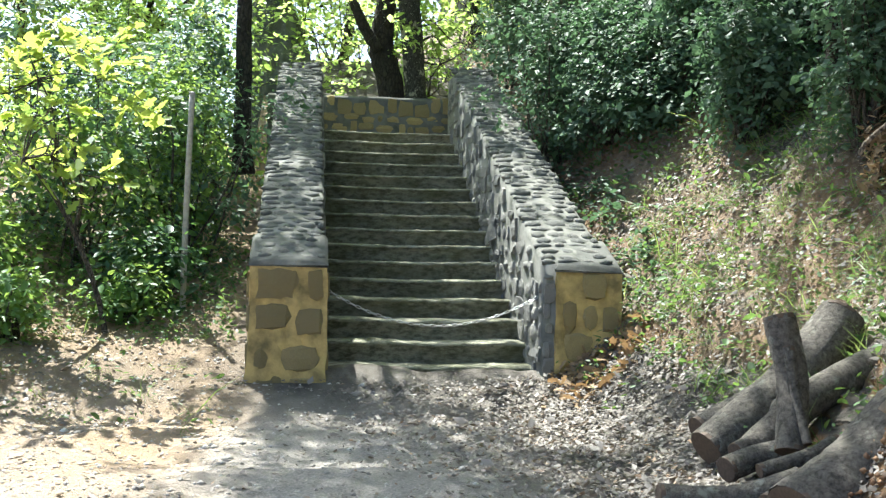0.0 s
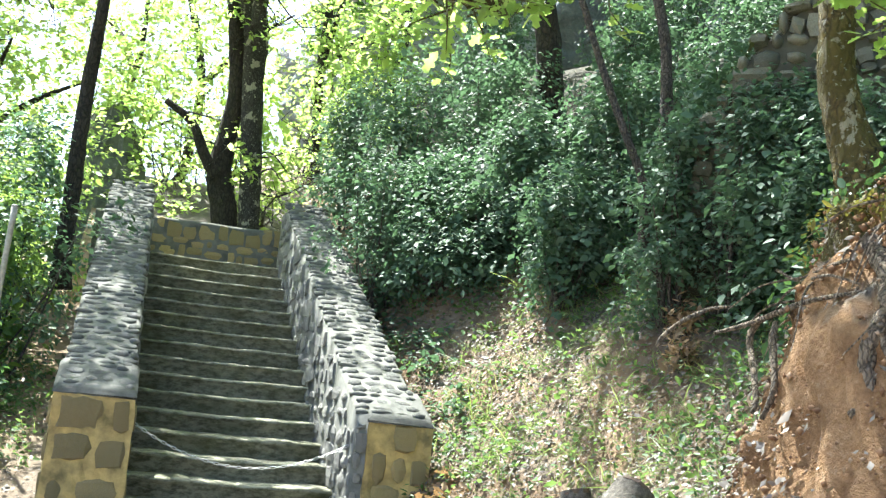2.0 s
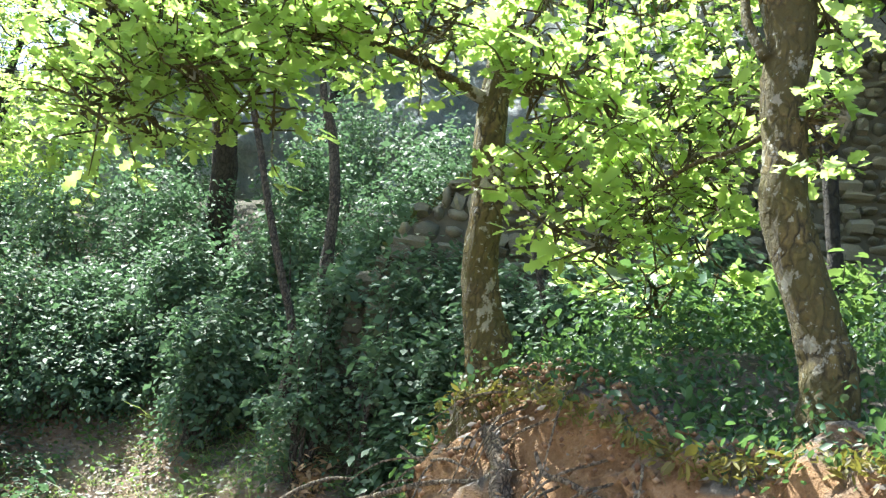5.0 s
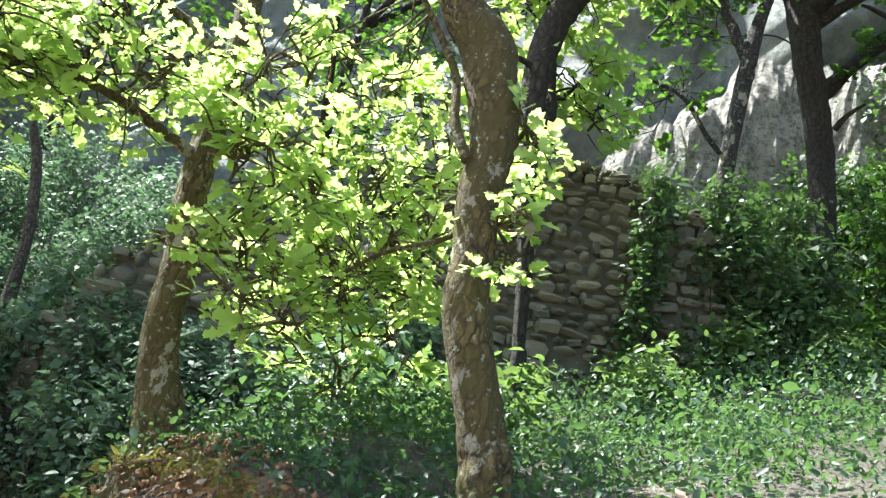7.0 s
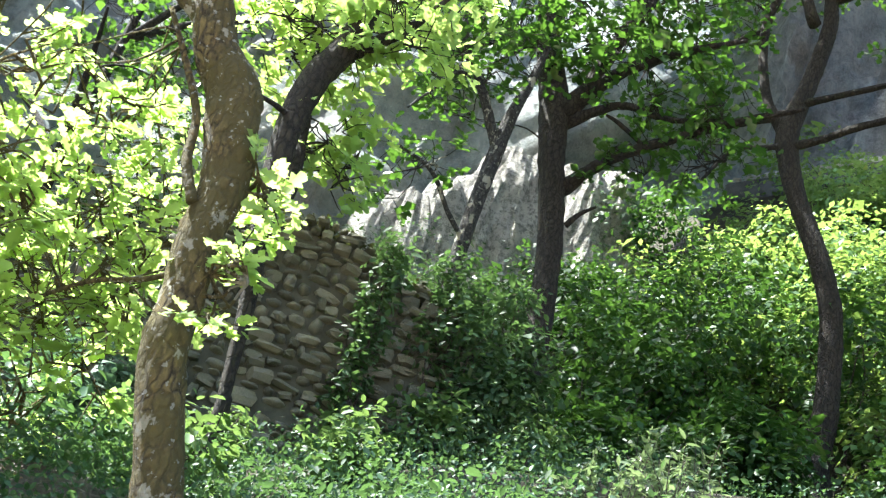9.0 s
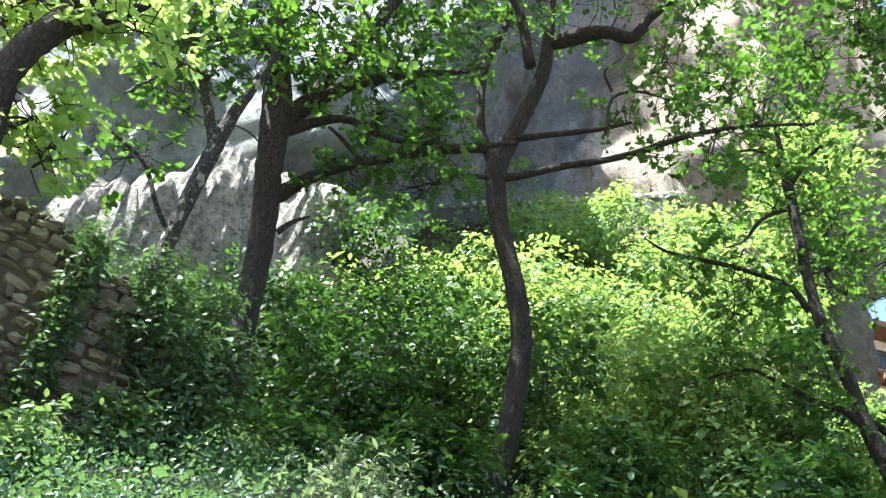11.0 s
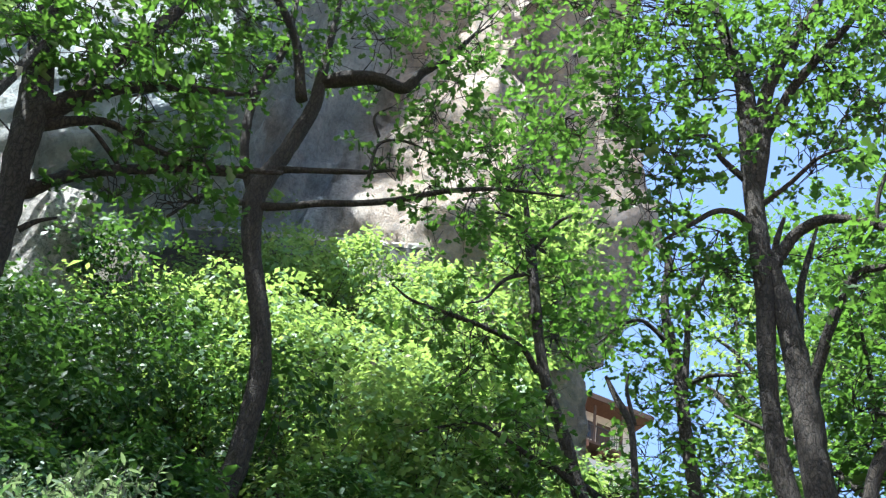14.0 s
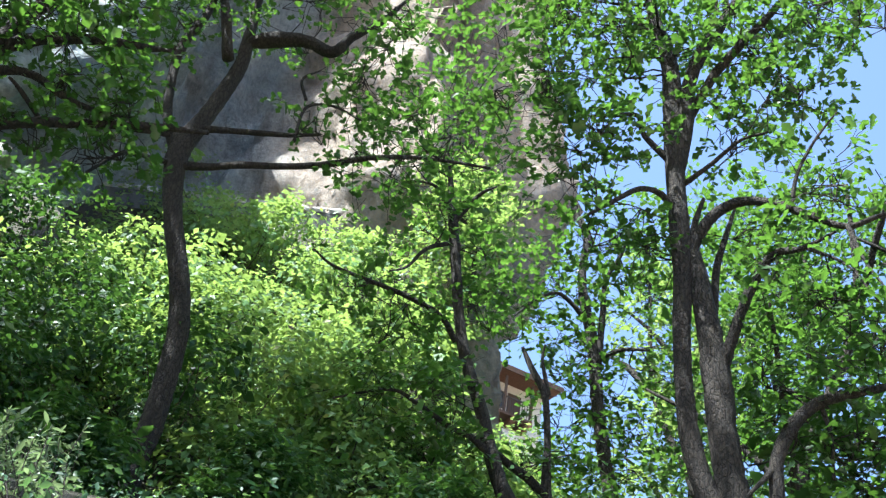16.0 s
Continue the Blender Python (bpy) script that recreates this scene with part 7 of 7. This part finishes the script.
def house():
    o, u, v = (52.7, -19.7, 31.7), (0.292, -0.956), (0.956, 0.292)
    ob = thing("house", o, "white plastered house with a timber balcony perched on the rocks", "house")

    def piece(name, material, boxes, label="", parent=None, smooth_it=False):
        g = Geo()
        for bx in boxes:
            box(g, (0, 0, 0), u, v, *bx)
        return part(name, g.mesh(name, (0, 0, 0), smooth_it), material, parent or ob, label)

    wall = piece("wall", PLASTER, [((0.2, 1.3), (5, 7), -8, 2.6)])
    piece("lower_wall", PLASTER, [((0.9, 0.35), (3.2, 1.28), -8, -0.9)], "white plastered buttress under the balcony")
    bal = piece("balcony", TIMBER, [((-0.2, 0.0), (3.6, 1.28), -0.15, 0.0)], "dark timber balcony floor")
    for i in range(4):
        piece("beam", TILE, [((0.0 + i * 1.1, -0.15), (0.22 + i * 1.1, 1.25), -0.5, -0.16)], "reddish timber beam", bal)
    for i in range(23):
        piece("baluster", IRON, [((-0.15 + i * 0.16, 0.04), (-0.12 + i * 0.16, 0.07), 0.0, 0.98)], "", bal)
    piece("rail", IRON, [((-0.2, 0.02), (3.6, 0.1), 0.98, 1.05)], "", bal)
    for i in range(3):
        piece("post", TIMBER, [((-0.15 + i * 1.8, 0.0), (-0.03 + i * 1.8, 0.12), 0.0, 2.3)], "", bal)
    roof = piece("roof", TILE, [((-0.5, -0.3), (5.4, 7.5), 2.62, 2.8)], "brown tiled roof over the balcony")
    piece("eave_board", TIMBER, [((-0.5, -0.36), (5.4, -0.3), 2.45, 2.78)], "", roof)
    window = piece("window", TIMBER, [((1.2, 1.22), (2.3, 1.28), 0.9, 2.0)], "dark timber window")
    piece("pane", GLASS, [((1.28, 1.2), (2.22, 1.218), 0.98, 1.92)], "", window)
    piece("door", TIMBER, [((2.6, 1.22), (3.5, 1.28), 0.0, 2.05)], "dark timber balcony door")
    window = piece("window", TIMBER, [((1.7, 0.28), (2.3, 0.345), -3.2, -2.2)], "small dark window")
    piece("pane", GLASS, [((1.76, 0.26), (2.24, 0.276), -3.14, -2.26)], "", window)


house()


def outcrop():
    g = Geo()
    a = np.linspace(0, 2 * np.pi, 49)[:-1]
    v = []
    hs = np.linspace(0, 1, 22)
    for h in hs:
        for t in a:
            r = (13 - 6.0 * h ** 1.4) * (1 + 0.22 * noise.noise((math.cos(t) * 2, math.sin(t) * 2, h * 3)) + 0.08 * noise.noise((math.cos(t) * 7, math.sin(t) * 7, h * 9)))
            v.append((58.8 + r * math.cos(t), -23.2 + r * math.sin(t), 6 + 19.5 * h))
    f = [(i * 48 + j, i * 48 + (j + 1) % 48, (i + 1) * 48 + (j + 1) % 48, (i + 1) * 48 + j) for i in range(21) for j in range(48)] + [tuple(21 * 48 + j for j in range(48))]
    g.add(v, f)
    single("rock_outcrop", g.mesh("rock_outcrop"), CLIFF, "rough tan rock outcrop below the house", "rock", "structure")


outcrop()


def sunny_rock(label, x, y, top, r, seed, material=None):
    """A pale weathered boulder standing out of the slope."""
    g = Geo()
    k, m, v = 44, 26, []
    foot = float(min(land(x, y), land(x - 2.4 * r, y), land(x - 1.5 * r, y - 1.5 * r))) - 1.2
    for i in range(m):
        h = i / (m - 1)
        for j in range(k):
            t = 2 * math.pi * j / k
            w = 1.2 * r * (1 - 0.2 * h) * math.sqrt(max(0.0, 1 - (0.95 * h) ** 9))
            d = Vector((math.cos(t), math.sin(t), h * 2))
            w *= 1 + 0.42 * noise.noise(d * 1.1 + Vector((seed, 0, 0))) + 0.26 * abs(noise.noise(d * 3 + Vector((seed, 5, 0)))) + 0.1 * noise.noise(d * 9 + Vector((seed, 5, 0)))
            v.append((x + w * math.cos(t), y + w * math.sin(t), foot + (top - foot) * h + r * (0.35 * noise.noise(d * 1.6 + Vector((0, seed, 0))) + 0.12 * noise.noise(d * 6)) * h))
    g.add(v, [(i * k + j, i * k + (j + 1) % k, (i + 1) * k + (j + 1) % k, (i + 1) * k + j) for i in range(m - 1) for j in range(k)] + [tuple((m - 1) * k + j for j in range(k))])
    place = (x, y, foot)
    single("boulder", g.mesh("boulder", place, False), material or PALE_ROCK, label, "rock", "", "boulders under the cliff", place)


def pale_rock():
    n = Nodes("pale_rock")
    c = n.coords()
    a, b = n.noise(c, 1.4, 6.0, 0.7), n.noise(c, 9.0, 6.0, 0.75)
    col = n.mix(n.ramp(a, [(0.35, (0, 0, 0)), (0.65, (1, 1, 1))]), (0.62, 0.6, 0.54), (0.42, 0.4, 0.35))
    col = n.mix(n.ramp(b, [(0.46, (0, 0, 0)), (0.6, (0.85, 0.85, 0.85))]), col, (0.13, 0.13, 0.115))
    n.bump(n.mix(0.5, a, b), 1.0, 0.5)
    return n.done(col, 0.95)


PALE_ROCK = pale_rock()
MOSSY_ROCK = stone_material("mossy_rock", (0.07, 0.085, 0.06), (0.12, 0.14, 0.11), (0.16, 0.17, 0.14), 0.3, 0.8)
for i, (x, y, top, r) in enumerate(((11.90, -0.63, 9.39, 0.50), (12.31, -0.88, 9.95, 0.55), (12.75, -1.23, 10.33, 0.60), (13.17, -1.57, 10.86, 0.65), (13.72, -1.75, 11.73, 0.75), (14.07, -2.25, 11.76, 0.70), (14.23, -2.87, 11.63, 0.60), (14.60, -3.28, 11.91, 0.60), (14.83, 0.22, 12.42, 0.80), (15.15, -0.34, 13.11, 0.80), (15.57, -1.18, 13.13, 0.70), (15.99, -2.15, 13.13, 0.60))):
    sunny_rock("pale jagged rock in the sun at the foot of the cliff", x, y, top, r, 1.0 + 2.7 * i)
sunny_rock("grey mossy rock rising behind the landing", -0.75, 10.0, 5.4, 0.5, 12.0, MOSSY_ROCK)


def crumbs():
    rng = np.random.RandomState(83)
    p, n = ground_points(rng, 9000, 1.6, 2.8, -8.0, -3.6)
    p = p + n * rng.uniform(-0.01, 0.06, (len(p), 1))
    s = np.minimum(0.009 * np.exp(rng.standard_normal(len(p)) * 0.6), 0.02)
    octa = np.array([[1, 0, 0], [0, 1, 0], [-1, 0, 0], [0, -1, 0], [0, 0, 0.8], [0, 0, -0.8]])
    tri = np.array([[0, 1, 4], [1, 2, 4], [2, 3, 4], [3, 0, 4], [1, 0, 5], [2, 1, 5], [3, 2, 5], [0, 3, 5]])
    v = p[:, None] + s[:, None, None] * (octa[None] * rng.uniform(0.6, 1.4, (len(p), 6, 1)))
    f = tri[None] + (np.arange(len(p)) * 6)[:, None, None]
    single("soil_crumbs", quads_mesh("soil_crumbs", v.reshape(-1, 3), f.reshape(-1, 3)), CRUMB, "loose brown soil crumbs and small stones on the bank", "soil", "stuff")


def crumb_material():
    n = Nodes("soil_crumb")
    rnd = n.add("NewGeometry").outputs["Random Per Island"]
    return n.done(n.ramp(rnd, [(0.0, (0.12, 0.065, 0.035)), (0.75, (0.25, 0.145, 0.075)), (1.0, (0.33, 0.25, 0.17))]), 0.95)


CRUMB = crumb_material()
crumbs()
